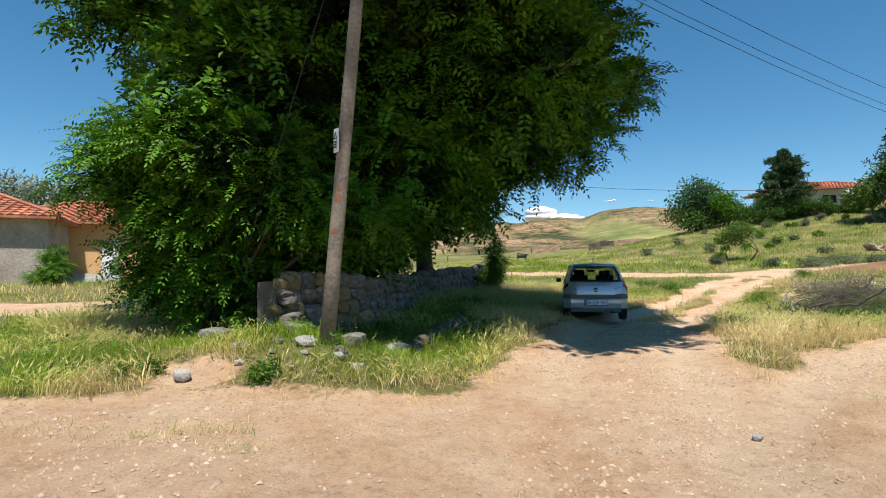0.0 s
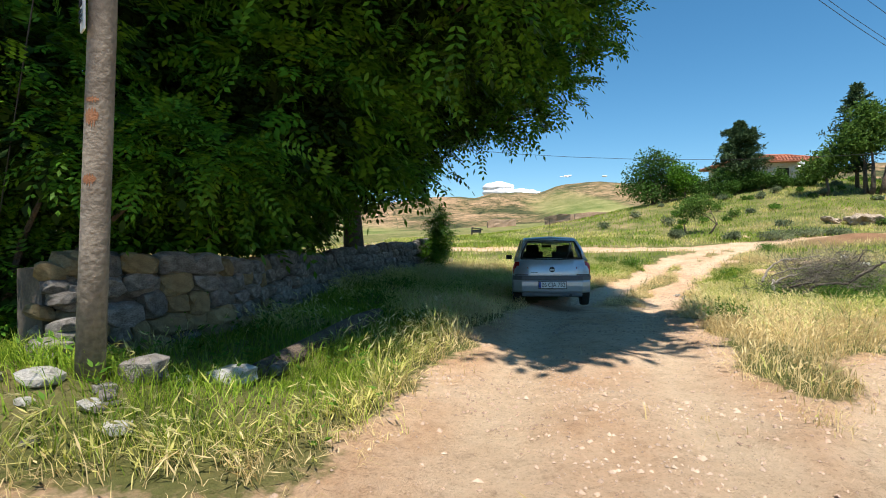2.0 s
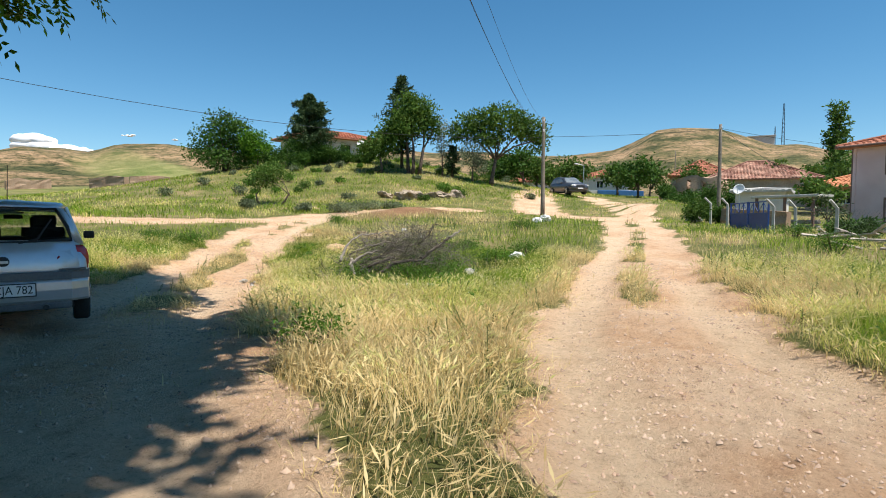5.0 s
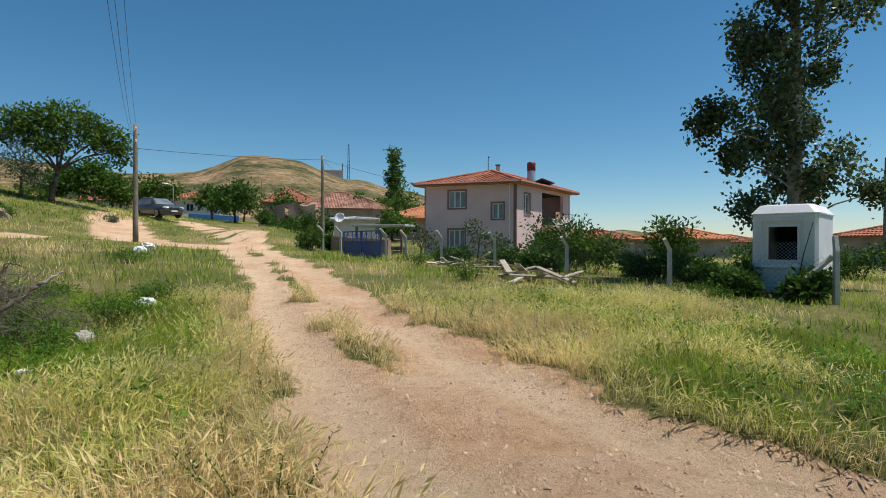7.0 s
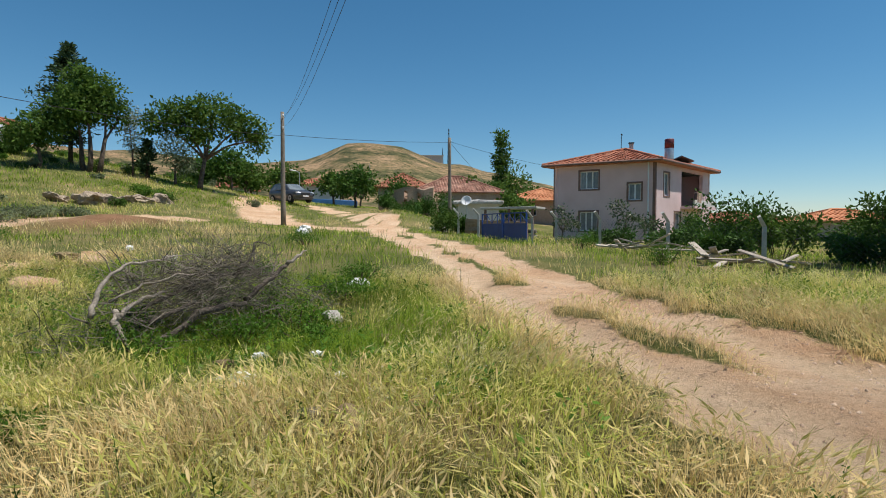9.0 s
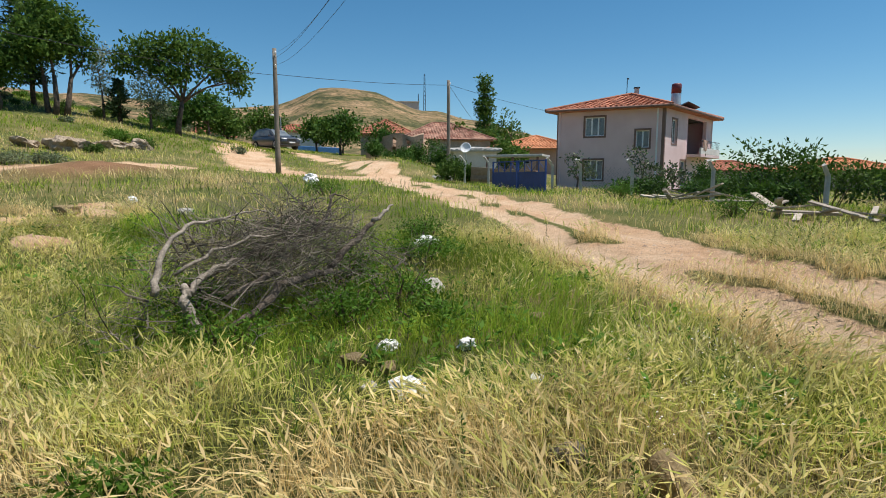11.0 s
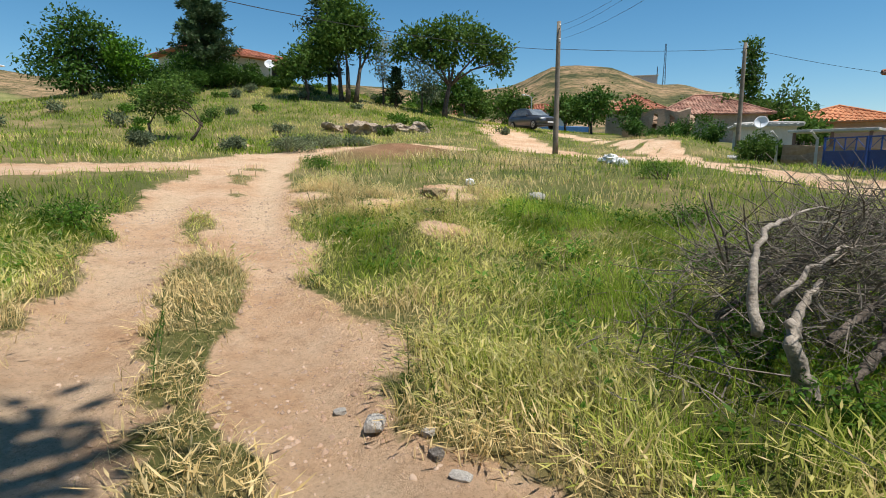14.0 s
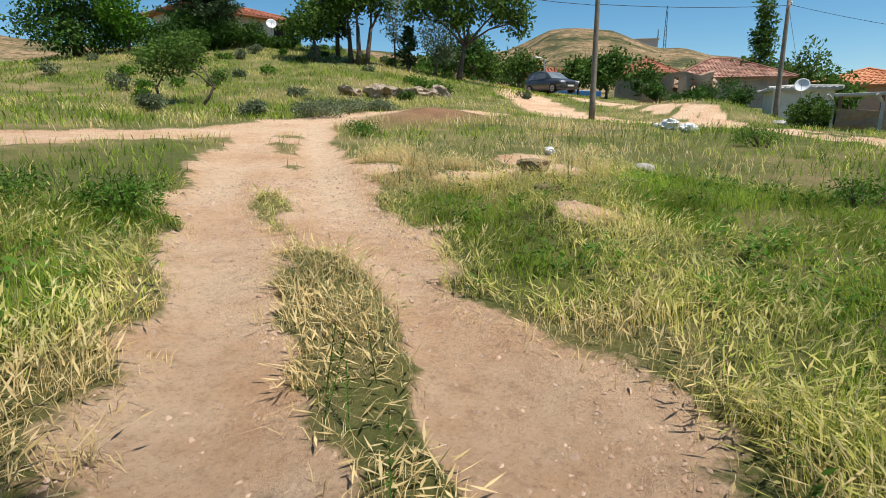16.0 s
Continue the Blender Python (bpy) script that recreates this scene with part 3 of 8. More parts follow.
def conifer(x, y, h, w, label, n, leaf=LEAF_PINE, seed=1, ragged=0.25, name="pine_tree", taper=1.3):
    r = np.random.default_rng(seed)
    t = thing(name, pose(x, y, ground_z(x, y) - 0.05), label, "tree")
    bm = tube(bmesh.new(), [(0, 0, 0), (0.03, 0, h * 0.5), (0, 0, h * 0.98)], [0.17, 0.11, 0.02], 8)
    pts, out = [], []
    tiers = int(h * 3.2)
    for i in range(tiers):
        z = h * (0.16 + 0.83 * i / tiers)
        reach = w * (1 - (i / tiers) ** taper) * (1 + ragged * r.normal() * 0.6) * min(1, 0.65 + i / tiers * 1.5)
        for _ in range(6):
            a = r.random() * 6.283
            L = max(0.12, reach * (0.75 + 0.4 * r.random()))
            e = Vector((math.cos(a) * L, math.sin(a) * L, z + L * 0.18))
            tube(bm, [(0, 0, z), tuple(e)], [0.03, 0.008], 4, False)
            m = int(n / tiers / 6)
            q = r.random(m) ** 0.6
            pts.append(np.array([[0, 0, z]]) + np.array(e - Vector((0, 0, z)))[None] * q[:, None] + r.normal(size=(m, 3)) * np.array([0.10, 0.10, 0.07]) * (1 + L * 0.25))
            out.append(np.repeat(np.array([[math.cos(a), math.sin(a), 0.4]]), m, 0))
    part("trunk", bm, BARK, t, smooth=True)
    part("crown", leaf_mesh("crown", r, np.concatenate(pts), np.concatenate(out), 0.34, 0.11), leaf, t)
    return t


def bush(x, y, w, h, label, leaf, n, ll=0.10, lw=0.05, seed=1, name="bush", depth=None, group="", lobes=5):
    """A shrub of several stems and clumps of leaves with an uneven outline."""
    r = np.random.default_rng(seed)
    t = thing(name, pose(x, y, ground_z(x, y) - 0.03), label, "bush", group)
    d = depth or w
    blobs = [(r.uniform(-0.32, 0.32) * w, r.uniform(-0.32, 0.32) * d, h * r.uniform(0.3, 0.68), w * r.uniform(0.17, 0.3), d * r.uniform(0.17, 0.3), h * r.uniform(0.22, 0.34)) for _ in range(lobes)]
    for b in blobs:
        part("stem", tubem([(b[0] * 0.3, b[1] * 0.3, 0), (b[0] * 0.6, b[1] * 0.6, b[2] * 0.6), (b[0], b[1], b[2] + b[5] * 0.6)], [0.02, 0.014, 0.005], 5), BARK, t)
    pts, out = blob_points(r, blobs, n, 0.8)
    pts[:, 2] = np.maximum(pts[:, 2] + r.normal(size=n) * 0.05, 0.02)
    part("leaves", leaf_mesh("leaves", r, pts, out, ll, lw), leaf, t)
    return t


def cable(name, a, b, sag, label, radius=0.012, material=CABLE):
    a, b = Vector(a), Vector(b)
    pts = [a.lerp(b, i / 14) - Vector((0, 0, sag * 4 * (i / 14) * (1 - i / 14))) for i in range(15)]
    ob = part(name, tubem(pts, [radius] * 15, 4), material)
    return tagged(ob, label, "cable")


# ---- the dry-stone wall ----
wall = tagged(new("wall_stone"), "low dry-stone field wall of rough grey and ochre rubble", "wall", kind="structure")
bm = bmesh.new()
step_pts = []
for (ax, ay), (bx, by) in zip(WALL_LINE, WALL_LINE[1:]):
    k = max(1, int(math.hypot(bx - ax, by - ay) / 0.3))
    step_pts += [(ax + (bx - ax) * i / k, ay + (by - ay) * i / k, math.atan2(by - ay, bx - ax)) for i in range(k)]


def wall_top(x, y):
    return 1.27 + 0.10 * math.sin(y * 1.7) * 0.5 + 0.045 * max(0, y - 14)


prev = None
for x, y, a in step_pts:
    nx, ny, zt, zb = math.sin(a), -math.cos(a), wall_top(x, y) - 0.10, ground_z(x, y) - 0.2
    ring = [bm.verts.new((x + nx * o, y + ny * o, z)) for o, z in ((-0.10, zb), (-0.12, zt), (-0.5, zt), (-0.5, zb))]
    if prev:
        for i in range(4):
            bm.faces.new((prev[i], prev[(i + 1) % 4], ring[(i + 1) % 4], ring[i]))
    else:
        bm.faces.new(ring)
    prev = ring
bm.faces.new(prev[::-1])
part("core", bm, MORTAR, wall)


# ---- the big acacia ----
TREE_XY = (-0.35, 19.1)
tz = ground_z(*TREE_XY)
acacia = thing("acacia_tree", pose(TREE_XY[0], TREE_XY[1], tz - 0.1), "huge dark green acacia with feathery leaves behind the stone wall", "tree")
# world-place lobes of the crown: x, y, z and radii
LOBES = [(-1.0, 15.5, 7.2, 4.6, 4.6, 3.4), (2.2, 15.0, 7.0, 2.8, 3.2, 2.6), (-3.9, 13.4, 7.0, 3.0, 3.8, 3.0), (-1.5, 11.4, 6.2, 3.6, 3.2, 2.8),
         (3.9, 16.6, 7.6, 2.2, 2.6, 2.2), (1.6, 11.6, 5.6, 2.3, 2.4, 1.9), (-3.1, 9.7, 4.7, 1.8, 1.8, 1.8), (-6.3, 12.2, 7.3, 1.8, 1.8, 1.3), (-1.7, 10.6, 2.1, 1.1, 1.6, 0.9), (-1.6, 13.4, 2.2, 1.2, 2.0, 0.9), (-1.7, 16.8, 2.4, 1.5, 2.2, 1.0), (-4.0, 14.0, 2.4, 2.0, 3.0, 1.4), (-0.6, 18.6, 4.6, 2.6, 3.0, 1.9),
         (1.6, 16.6, 5.0, 2.0, 2.4, 1.3), (3.6, 17.2, 5.9, 1.5, 1.6, 1.1), (-2.6, 14.0, 3.9, 2.8, 3.2, 1.7), 
         (0.2, 14.0, 9.6, 4.4, 4.2, 2.4), (-0.9, 12.6, 3.6, 1.8, 2.4, 1.3), (-3.6, 17.0, 3.6, 2.4, 2.6, 1.6), (0.5, 9.8, 6.6, 2.0, 1.8, 1.6),
         (-0.8, 10.6, 3.2, 1.5, 1.5, 1.2), (0.2, 13.8, 3.5, 1.6, 2.0, 1.3), (-2.4, 11.4, 2.5, 1.6, 1.8, 1.3), (-2.2, 16.0, 2.6, 1.8, 2.2, 1.2)]
# lobes added overhead out of view, placed to shade track, wall and car
SHADE_CANOPY = [(1.0, 8.6, 9.8, 3.0, 2.6, 1.3), (2.9, 10.8, 9.9, 2.5, 3.0, 1.3), (-2.0, 9.4, 9.6, 3.2, 2.8, 1.4), (4.6, 12.6, 10.6, 2.3, 2.7, 1.2), (5.5, 13.3, 10.8, 1.7, 2.0, 1.1), (3.1, 7.0, 10.2, 1.4, 1.7, 1.0), (0.2, 7.9, 10.0, 1.3, 1.4, 1.0), (3.5, 9.4, 10.4, 1.7, 2.2, 1.1), (0.5, 12.0, 10.4, 4.0, 4.0, 1.3), (3.1, 5.8, 10.4, 0.9, 0.9, 0.6), (4.3, 6.6, 10.5, 0.8, 0.9, 0.6), (5.2, 9.0, 10.4, 1.2, 1.8, 0.9), (6.0, 14.1, 10.8, 1.1, 1.3, 0.9), (6.8, 14.8, 10.8, 0.85, 0.8, 0.8), (-0.35, 5.3, 10.0, 1.0, 1.2, 0.8), (-1.6, 5.7, 10.0, 0.8, 0.9, 0.7)]
TIPS = [(4.1, 16.6, 4.75, 0.6, 0.7, 0.6), (3.0, 17.4, 4.9, 0.7, 0.8, 0.5), (5.3, 18.4, 5.9, 0.8, 0.9, 0.6), (2.2, 21.6, 4.8, 0.7, 0.8, 0.4), (6.0, 16.6, 7.0, 0.9, 1.0, 0.8), (0.9, 22.4, 4.5, 0.8, 0.9, 0.5)]
rel = [(a - TREE_XY[0], b - TREE_XY[1], c - tz + 0.1, d, e, f) for a, b, c, d, e, f in LOBES + TIPS]
bm = bmesh.new()
tube(bm, [(0, 0, 0), (0.05, -0.05, 0.5), (0.0, -0.1, 1.6), (-0.1, -0.3, 2.6)], [0.42, 0.32, 0.27, 0.25], 12)
limbs(bm, np.random.default_rng(3), (0, 0, 0), rel, 0.24, (-0.1, -0.3, 2.5))
part("trunk", bm, BARK, acacia, smooth=True)
r = np.random.default_rng(11)
centres, out = blob_points(r, rel, 2600, 0.5, 0.55)
k = r.integers(0, len(centres), 26000)
pts = centres[k] + r.normal(size=(len(k), 3)) * np.array([0.21, 0.21, 0.12])
part("crown", frond_mesh("crown", r, pts, unit(out[k] + r.normal(size=(len(k), 3)) * 0.5), 0.46, 5, 0.155, 0.07, 0.34), LEAF_ACACIA, acacia)
# very dark leaves deep inside the crown: painted shade that also keeps light out
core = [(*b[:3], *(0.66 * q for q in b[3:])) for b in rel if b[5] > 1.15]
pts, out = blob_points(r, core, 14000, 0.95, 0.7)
part("shade_inner_crown", frond_mesh("shade_inner_crown", r, pts, out, 0.5, 4, 0.19, 0.10, 0.3), LEAF_SHADE, acacia)
# unseen overhead foliage, present for the shade it casts
rel = [(a - TREE_XY[0], b - TREE_XY[1], c - tz + 0.1, d, e, f) for a, b, c, d, e, f in SHADE_CANOPY]
centres, out = blob_points(r, rel, 1500, 0.9)
k = r.integers(0, len(centres), 16000)
pts = centres[k] + r.normal(size=(len(k), 3)) * np.array([0.25, 0.25, 0.12])
part("unseen_crown", frond_mesh("unseen_crown", r, pts, unit(out[k] + r.normal(size=(len(k), 3)) * 0.5), 0.55, 3, 0.27, 0.16, 0.2), LEAF_ACACIA, acacia)

# low leafy boughs that hang to the ground at the end of the wall
NEAR = [(-3.7, 8.8, 2.3, 1.1, 0.9, 1.0), (-4.6, 9.1, 2.9, 1.1, 1.0, 0.8), (-2.9, 8.2, 3.05, 1.0, 0.9, 0.55), (-3.1, 9.0, 1.0, 0.9, 0.7, 0.8), (-2.2, 8.3, 2.4, 0.9, 0.8, 0.5),
        (-1.3, 8.5, 2.2, 0.65, 0.6, 0.4), (-4.3, 9.6, 1.5, 0.9, 0.8, 0.9), (-5.0, 9.2, 3.4, 0.6, 0.6, 0.4), (-3.9, 8.5, 3.5, 0.9, 0.9, 0.45)]
sap = thing("acacia_shrub", pose(-3.4, 8.9, ground_z(-3.4, 8.9) - 0.05), "bright green feathery acacia shrub at the end of the stone wall", "bush")
rel = [(a + 3.4, b - 8.9, c - ground_z(-3.4, 8.9) + 0.05, d, e, f) for a, b, c, d, e, f in NEAR]
for b in rel:
    part("stem", tubem([(b[0] * 0.15, b[1] * 0.15, 0), (b[0] * 0.5, b[1] * 0.5, b[2] * 0.55), b[:3]], [0.05, 0.03, 0.01], 6), BARK, sap)
centres, out = blob_points(r, rel, 420, 0.45)
k = r.integers(0, len(centres), 5200)
pts = centres[k] + r.normal(size=(len(k), 3)) * np.array([0.13, 0.13, 0.06])
pts[:, 2] = np.maximum(pts[:, 2], 0.12)
part("leaves", frond_mesh("leaves", r, pts, unit(out[k] + r.normal(size=(len(k), 3)) * 0.5), 0.40, 8, 0.082, 0.036, 0.38), LEAF_ACACIA, sap)
# darkened leaves put inside the shrub as the shade beneath its outer ones
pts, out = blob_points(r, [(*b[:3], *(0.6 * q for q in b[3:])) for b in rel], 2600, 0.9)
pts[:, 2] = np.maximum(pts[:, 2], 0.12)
part("shade_inner_leaves", frond_mesh("shade_inner_leaves", r, pts, out, 0.3, 2, 0.16, 0.09, 0.3), LEAF_SHADE, sap)


def sapling(x, y, h, w, label, n, seed):
    t = thing("acacia_sapling", pose(x, y, ground_z(x, y) - 0.05), label, "bush")
    q = np.random.default_rng(seed)
    blobs = [(q.normal() * w * 0.2, q.normal() * w * 0.2, h * (0.3 + 0.16 * i), w * (0.5 - 0.06 * i), w * (0.5 - 0.06 * i), h * 0.16) for i in range(5)]
    for b in blobs:
        part("stem", tubem([(0, 0, 0), (b[0] * 0.5, b[1] * 0.5, b[2] * 0.6), b[:3]], [0.03, 0.02, 0.008], 5), BARK, t)
    p, o = blob_points(q, blobs, n, 0.9)
    p[:, 2] = np.maximum(p[:, 2], 0.1)
    part("leaves", frond_mesh("leaves", q, p, o, 0.3, 5, 0.09, 0.035, 0.4), LEAF_ACACIA, t)


sapling(2.35, 21.9, 2.0, 0.75, "young acacia with feathery leaves at the far end of the wall", 900, 5)


# ---- utility poles and wires ----
def pole_thing(x, y, top, lean, radius, label, sign=False, arms=0, base=None):
    z = ground_z(x, y) - 0.15 if base is None else base - 0.15
    t = thing("utility_pole", pose(x, y, z), label, "pole", "wooden utility poles")
    h = top - z
    pts = [(lean[0] * i / 6 * h, lean[1] * i / 6 * h, h * i / 6) for i in range(7)]
    part("shaft", tubem(pts, [radius * (1.08 - 0.35 * i / 6) for i in range(7)], 14), WOOD_POLE, t, smooth=True)
    if sign:
        s = part("warning_sign", boxm((-0.055, -0.006, -0.14), (0.055, 0.006, 0.14), 0.004, pose(lean[0] * 2.6 - 0.085, lean[1] * 2.6 - 0.07, 2.6, 0, 0, -52)), PLATE_WHITE, t, "small white warning plate nailed to the pole")
        mm = pose(lean[0] * 2.6 - 0.092, lean[1] * 2.6 - 0.075, 2.6, 0, 0, -52)
        b2 = bmesh.new()
        for p, q in (((-0.03, 0.02), (0.03, 0.02)), ((-0.03, 0.02), (0.0, 0.10)), ((0.03, 0.02), (0.0, 0.10))):
            tube(b2, [mm @ Vector((p[0], -0.004, p[1])), mm @ Vector((q[0], -0.004, q[1]))], [0.005, 0.005], 4)
        for zz in (-0.02, -0.05, -0.08):
            box(b2, (-0.035, -0.008, zz - 0.008), (0.035, -0.004, zz + 0.008), 0, mm)
        part("sign_marks", b2, INK, s)
        for zc, hh in ((1.95, 0.16), (1.55, 0.10), (2.05, 0.05)):
            b2 = bmesh.new()
            cols = []
            for kx in range(13):
                a = -2.2 + kx * 0.09
                lim = hh * math.sin(math.pi * kx / 12) ** 0.5 * (0.6 + 0.4 * math.sin(kx * 2.7 + zc))
                col = []
                for z2 in (zc - lim * 0.6, zc - lim * 0.1, zc + lim * 0.4):
                    rad = radius * (1.08 - 0.35 * z2 / h) + 0.002
                    col.append(b2.verts.new((lean[0] * z2 + math.cos(a) * rad, lean[1] * z2 + math.sin(a) * rad, z2)))
                cols.append(col)
            for c0, c1 in zip(cols, cols[1:]):
                for q in range(2):
                    b2.faces.new((c0[q], c1[q], c1[q + 1], c0[q + 1]))
            part("rust_stain", b2, RUST, t, "rusty stain on the wood")
    for i in range(arms):
        zz, sgn = h - 0.25 - 0.32 * i, (1 if i % 2 else -1)
        ins = part("insulator", lathe(bmesh.new(), [(0.02, -0.05), (0.05, -0.03), (0.035, 0.02), (0.05, 0.05), (0.02, 0.1)], 10, Matrix.Translation((lean[0] * zz + sgn * 0.16, 0.12 * sgn, zz))), WHITE_PVC, t, "white porcelain insulator", smooth=True)
        part("bracket", tubem([(lean[0] * zz, 0, zz - 0.08), (lean[0] * zz + sgn * 0.16, 0.12 * sgn, zz - 0.08), (lean[0] * zz + sgn * 0.16, 0.12 * sgn, zz - 0.03)], [0.014] * 3, 5), DARK_METAL, ins)
    return t


pole_thing(-1.27, 6.85, 6.6, (0.10, -0.12), 0.088, "weathered wooden utility pole with rust stains beside the wall", True, 3, 0.42)
pole_thing(32.8, 25.8, 7.78, (0.0, 0.0), 0.13, "grey wooden utility pole with insulators beside the track", False, 4)
pole_thing(43.6, 18.7, 7.87, (-0.01, 0.0), 0.13, "brown wooden utility pole beside the old shed", False, 1)
pole_thing(33.3, -12.6, 6.0, (-0.012, 0.0), 0.11, "dark wooden utility pole beyond the booth", False, 2)
pole_thing(-6.0, 37.0, 9.2, (0.0, 0.0), 0.12, "wooden utility pole behind the acacia", False, 1)
for za, zb, dy in ((6.0, 6.98, 0.0), (6.25, 7.28, 0.15), (6.45, 7.6, -0.1)):
    cable("overhead_wire", (-0.70, 6.18 + dy, za), (32.8, 25.8 + dy, zb), 1.35, "thin black overhead wire between two poles", 0.005)
cable("overhead_wire", (32.8, 25.8, 6.55), (43.5, 18.7, 7.55), 0.12, "thin black overhead wire between two poles", 0.014)
cable("overhead_wire", (32.8, 25.8, 6.5), (-6.0, 37.0, 8.9), 1.6, "thin black overhead wire along the foot of the hill", 0.013)
cable("overhead_wire", (43.5, 18.7, 7.6), (46.5, 11.2, 5.9), 0.12, "thin black service wire to the pink house", 0.012)
cable("overhead_wire", (43.5, 18.7, 7.6), (62.0, 17.5, 5.2), 0.15, "thin black service wire to an old roof", 0.012)
for dz in (0.0, -0.3, -0.55):
    cable("overhead_wire", (33.3, -12.6, 5.8 + dz), (58.0, -70.0, 9.5 + dz), 0.6, "thin black overhead wire running off over the fields", 0.014)
cable("guy_wire", (-0.70, 6.17, 6.1), (-2.9, 8.3, 1.1), 0.0, "thin dark wire slanting from the pole into the leaves", 0.006)


# ---- pink house ----
def wall_frame(a, b):
    """Axes of a wall seen from outside, from its left end a to its right end b."""
    d = (Vector((b[0], b[1], 0)) - Vector((a[0], a[1], 0)))
    L = d.length
    return Matrix(((d.x / L, -d.y / L, 0, a[0]), (d.y / L, d.x / L, 0, a[1]), (0, 0, 1, 0), (0, 0, 0, 1))), L


def wall_holes(bm, m, L, z0, z1, holes, thick=0.25):
    """A wall of blocks round rectangular openings (x0, x1, z0, z1)."""
    xs = sorted({0, L, *[h[0] for h in holes], *[h[1] for h in holes]})
    zs = sorted({z0, z1, *[h[2] for h in holes], *[h[3] for h in holes]})
    for xa, xb in zip(xs, xs[1:]):
        for za, zb in zip(zs, zs[1:]):
            cx, cz = (xa + xb) / 2, (za + zb) / 2
            if not any(h[0] < cx < h[1] and h[2] < cz < h[3] for h in holes):
                box(bm, (xa, 0, za), (xb, thick, zb), 0, m)
    bmesh.ops.remove_doubles(bm, verts=bm.verts, dist=0.0005)
    return bm


def window_part(parent, m, x0, x1, z0, z1, sashes=3, surround=BROWN_TRIM, border=0.11, glass=WINDOW_GLASS, depth=0.12):
    """A framed window in its opening, with surround, frame bars and panes."""
    w = new("window")
    w.parent = parent
    if surround:
        bm = bmesh.new()
        for lo, hi in (((x0 - border, -0.02, z1), (x1 + border, 0.02, z1 + border)), ((x0 - border, -0.02, z0 - border), (x1 + border, 0.02, z0)),
                       ((x0 - border, -0.02, z0), (x0, 0.02, z1)), ((x1, -0.02, z0), (x1 + border, 0.02, z1))):
            box(bm, lo, hi, 0.004, m)
        part("surround", bm, surround, w)
    bm = bmesh.new()
    e, f = 0.06, depth
    for lo, hi in (((x0, f, z1 - e), (x1, f + 0.06, z1)), ((x0, f, z0), (x1, f + 0.06, z0 + e)), ((x0, f, z0 + e), (x0 + e, f + 0.06, z1 - e)), ((x1 - e, f, z0 + e), (x1, f + 0.06, z1 - e))):
        box(bm, lo, hi, 0.004, m)
    for i in range(1, sashes):
        c = x0 + (x1 - x0) * i / sashes
        box(bm, (c - 0.045, f, z0 + e), (c + 0.045, f + 0.06, z1 - e), 0.004, m)
    part("window_frame", bm, WHITE_PVC, w)
    for i in range(sashes):
        a, b = x0 + (x1 - x0) * i / sashes, x0 + (x1 - x0) * (i + 1) / sashes
        part("pane", boxm((a + 0.03, f + 0.025, z0 + 0.03), (b - 0.03, f + 0.04, z1 - 0.03), 0, m), glass, w)
    return w


def hip_roof(parent, corners, ridge, thick, material, name="roof", tile=0.55):
    """A hipped roof over four eave corners and two ridge ends, with rows of tiles as ribs."""
    c = [Vector(p) for p in corners]
    ra, rb = Vector(ridge[0]), Vector(ridge[1])
    planes = [(c[0], c[1], ra, None), (c[1], c[2], rb, ra), (c[2], c[3], rb, None), (c[3], c[0], ra, rb)]
    deck = bmesh.new()
    for p in planes:
        pts = [p[0], p[1], p[2]] + ([p[3]] if p[3] is not None else [])
        vs = [deck.verts.new(q) for q in pts]
        deck.faces.new(vs)
    poly(deck, [q - Vector((0, 0, thick)) for q in reversed(c)])
    for a, b in zip(c, c[1:] + c[:1]):
        poly(deck, [a, a - Vector((0, 0, thick)), b - Vector((0, 0, thick)), b])
    roof = part(name, deck, material, parent)
    bm = bmesh.new()
    for p in planes:
        a, b, t1 = p[0], p[1], p[2]
        t0 = p[3] if p[3] is not None else p[2]
        n = (b - a).cross(t1 - a).normalized()
        if n.z < 0:
            n = -n
        k = max(3, int((b - a).length / 0.30))
        rows = max(3, int((t1 - a).length / tile))
        for i in range(rows):
            u0, u1 = i / rows, min(1, (i + 1.06) / rows)
            l0, r0, l1, r1 = a.lerp(t0, u0), b.lerp(t1, u0), a.lerp(t0, u1), b.lerp(t1, u1)
            kk = max(1, int((r0 - l0).length / 0.34))
            for j in range(kk):
                q0, q1 = l0.lerp(r0, (j + 0.06) / kk), l0.lerp(r0, (j + 0.94) / kk)
                q2, q3 = l1.lerp(r1, (j + 0.94) / kk), l1.lerp(r1, (j + 0.06) / kk)
                h = n * (0.055 + 0.02 * random.random())
                m0, m1 = q0.lerp(q1, 0.5) + h * 1.3, q3.lerp(q2, 0.5) + n * 0.02
                v = [bm.verts.new(q) for q in (q0 + n * 0.03, m0, q1 + n * 0.03, q2 + n * 0.004, m1, q3 + n * 0.004, q0, q1)]
                bm.faces.new((v[0], v[1], v[4], v[5]))
                bm.faces.new((v[1], v[2], v[3], v[4]))
                bm.faces.new((v[6], v[7], v[2], v[1], v[0]))
    tagged(part("tiles", bm, material, roof), kind="stuff")
    bm = bmesh.new()
    for a, b in ((c[0], ra), (c[1], ra), (c[2], rb), (c[3], rb), (ra, rb)):
        if (a - b).length > 0.05:
            tube(bm, [a + Vector((0, 0, 0.05)), b + Vector((0, 0, 0.06))], [0.10, 0.10], 6)
    part("ridge_caps", bm, ROOF if material is ROOF else material, roof)
    return roof


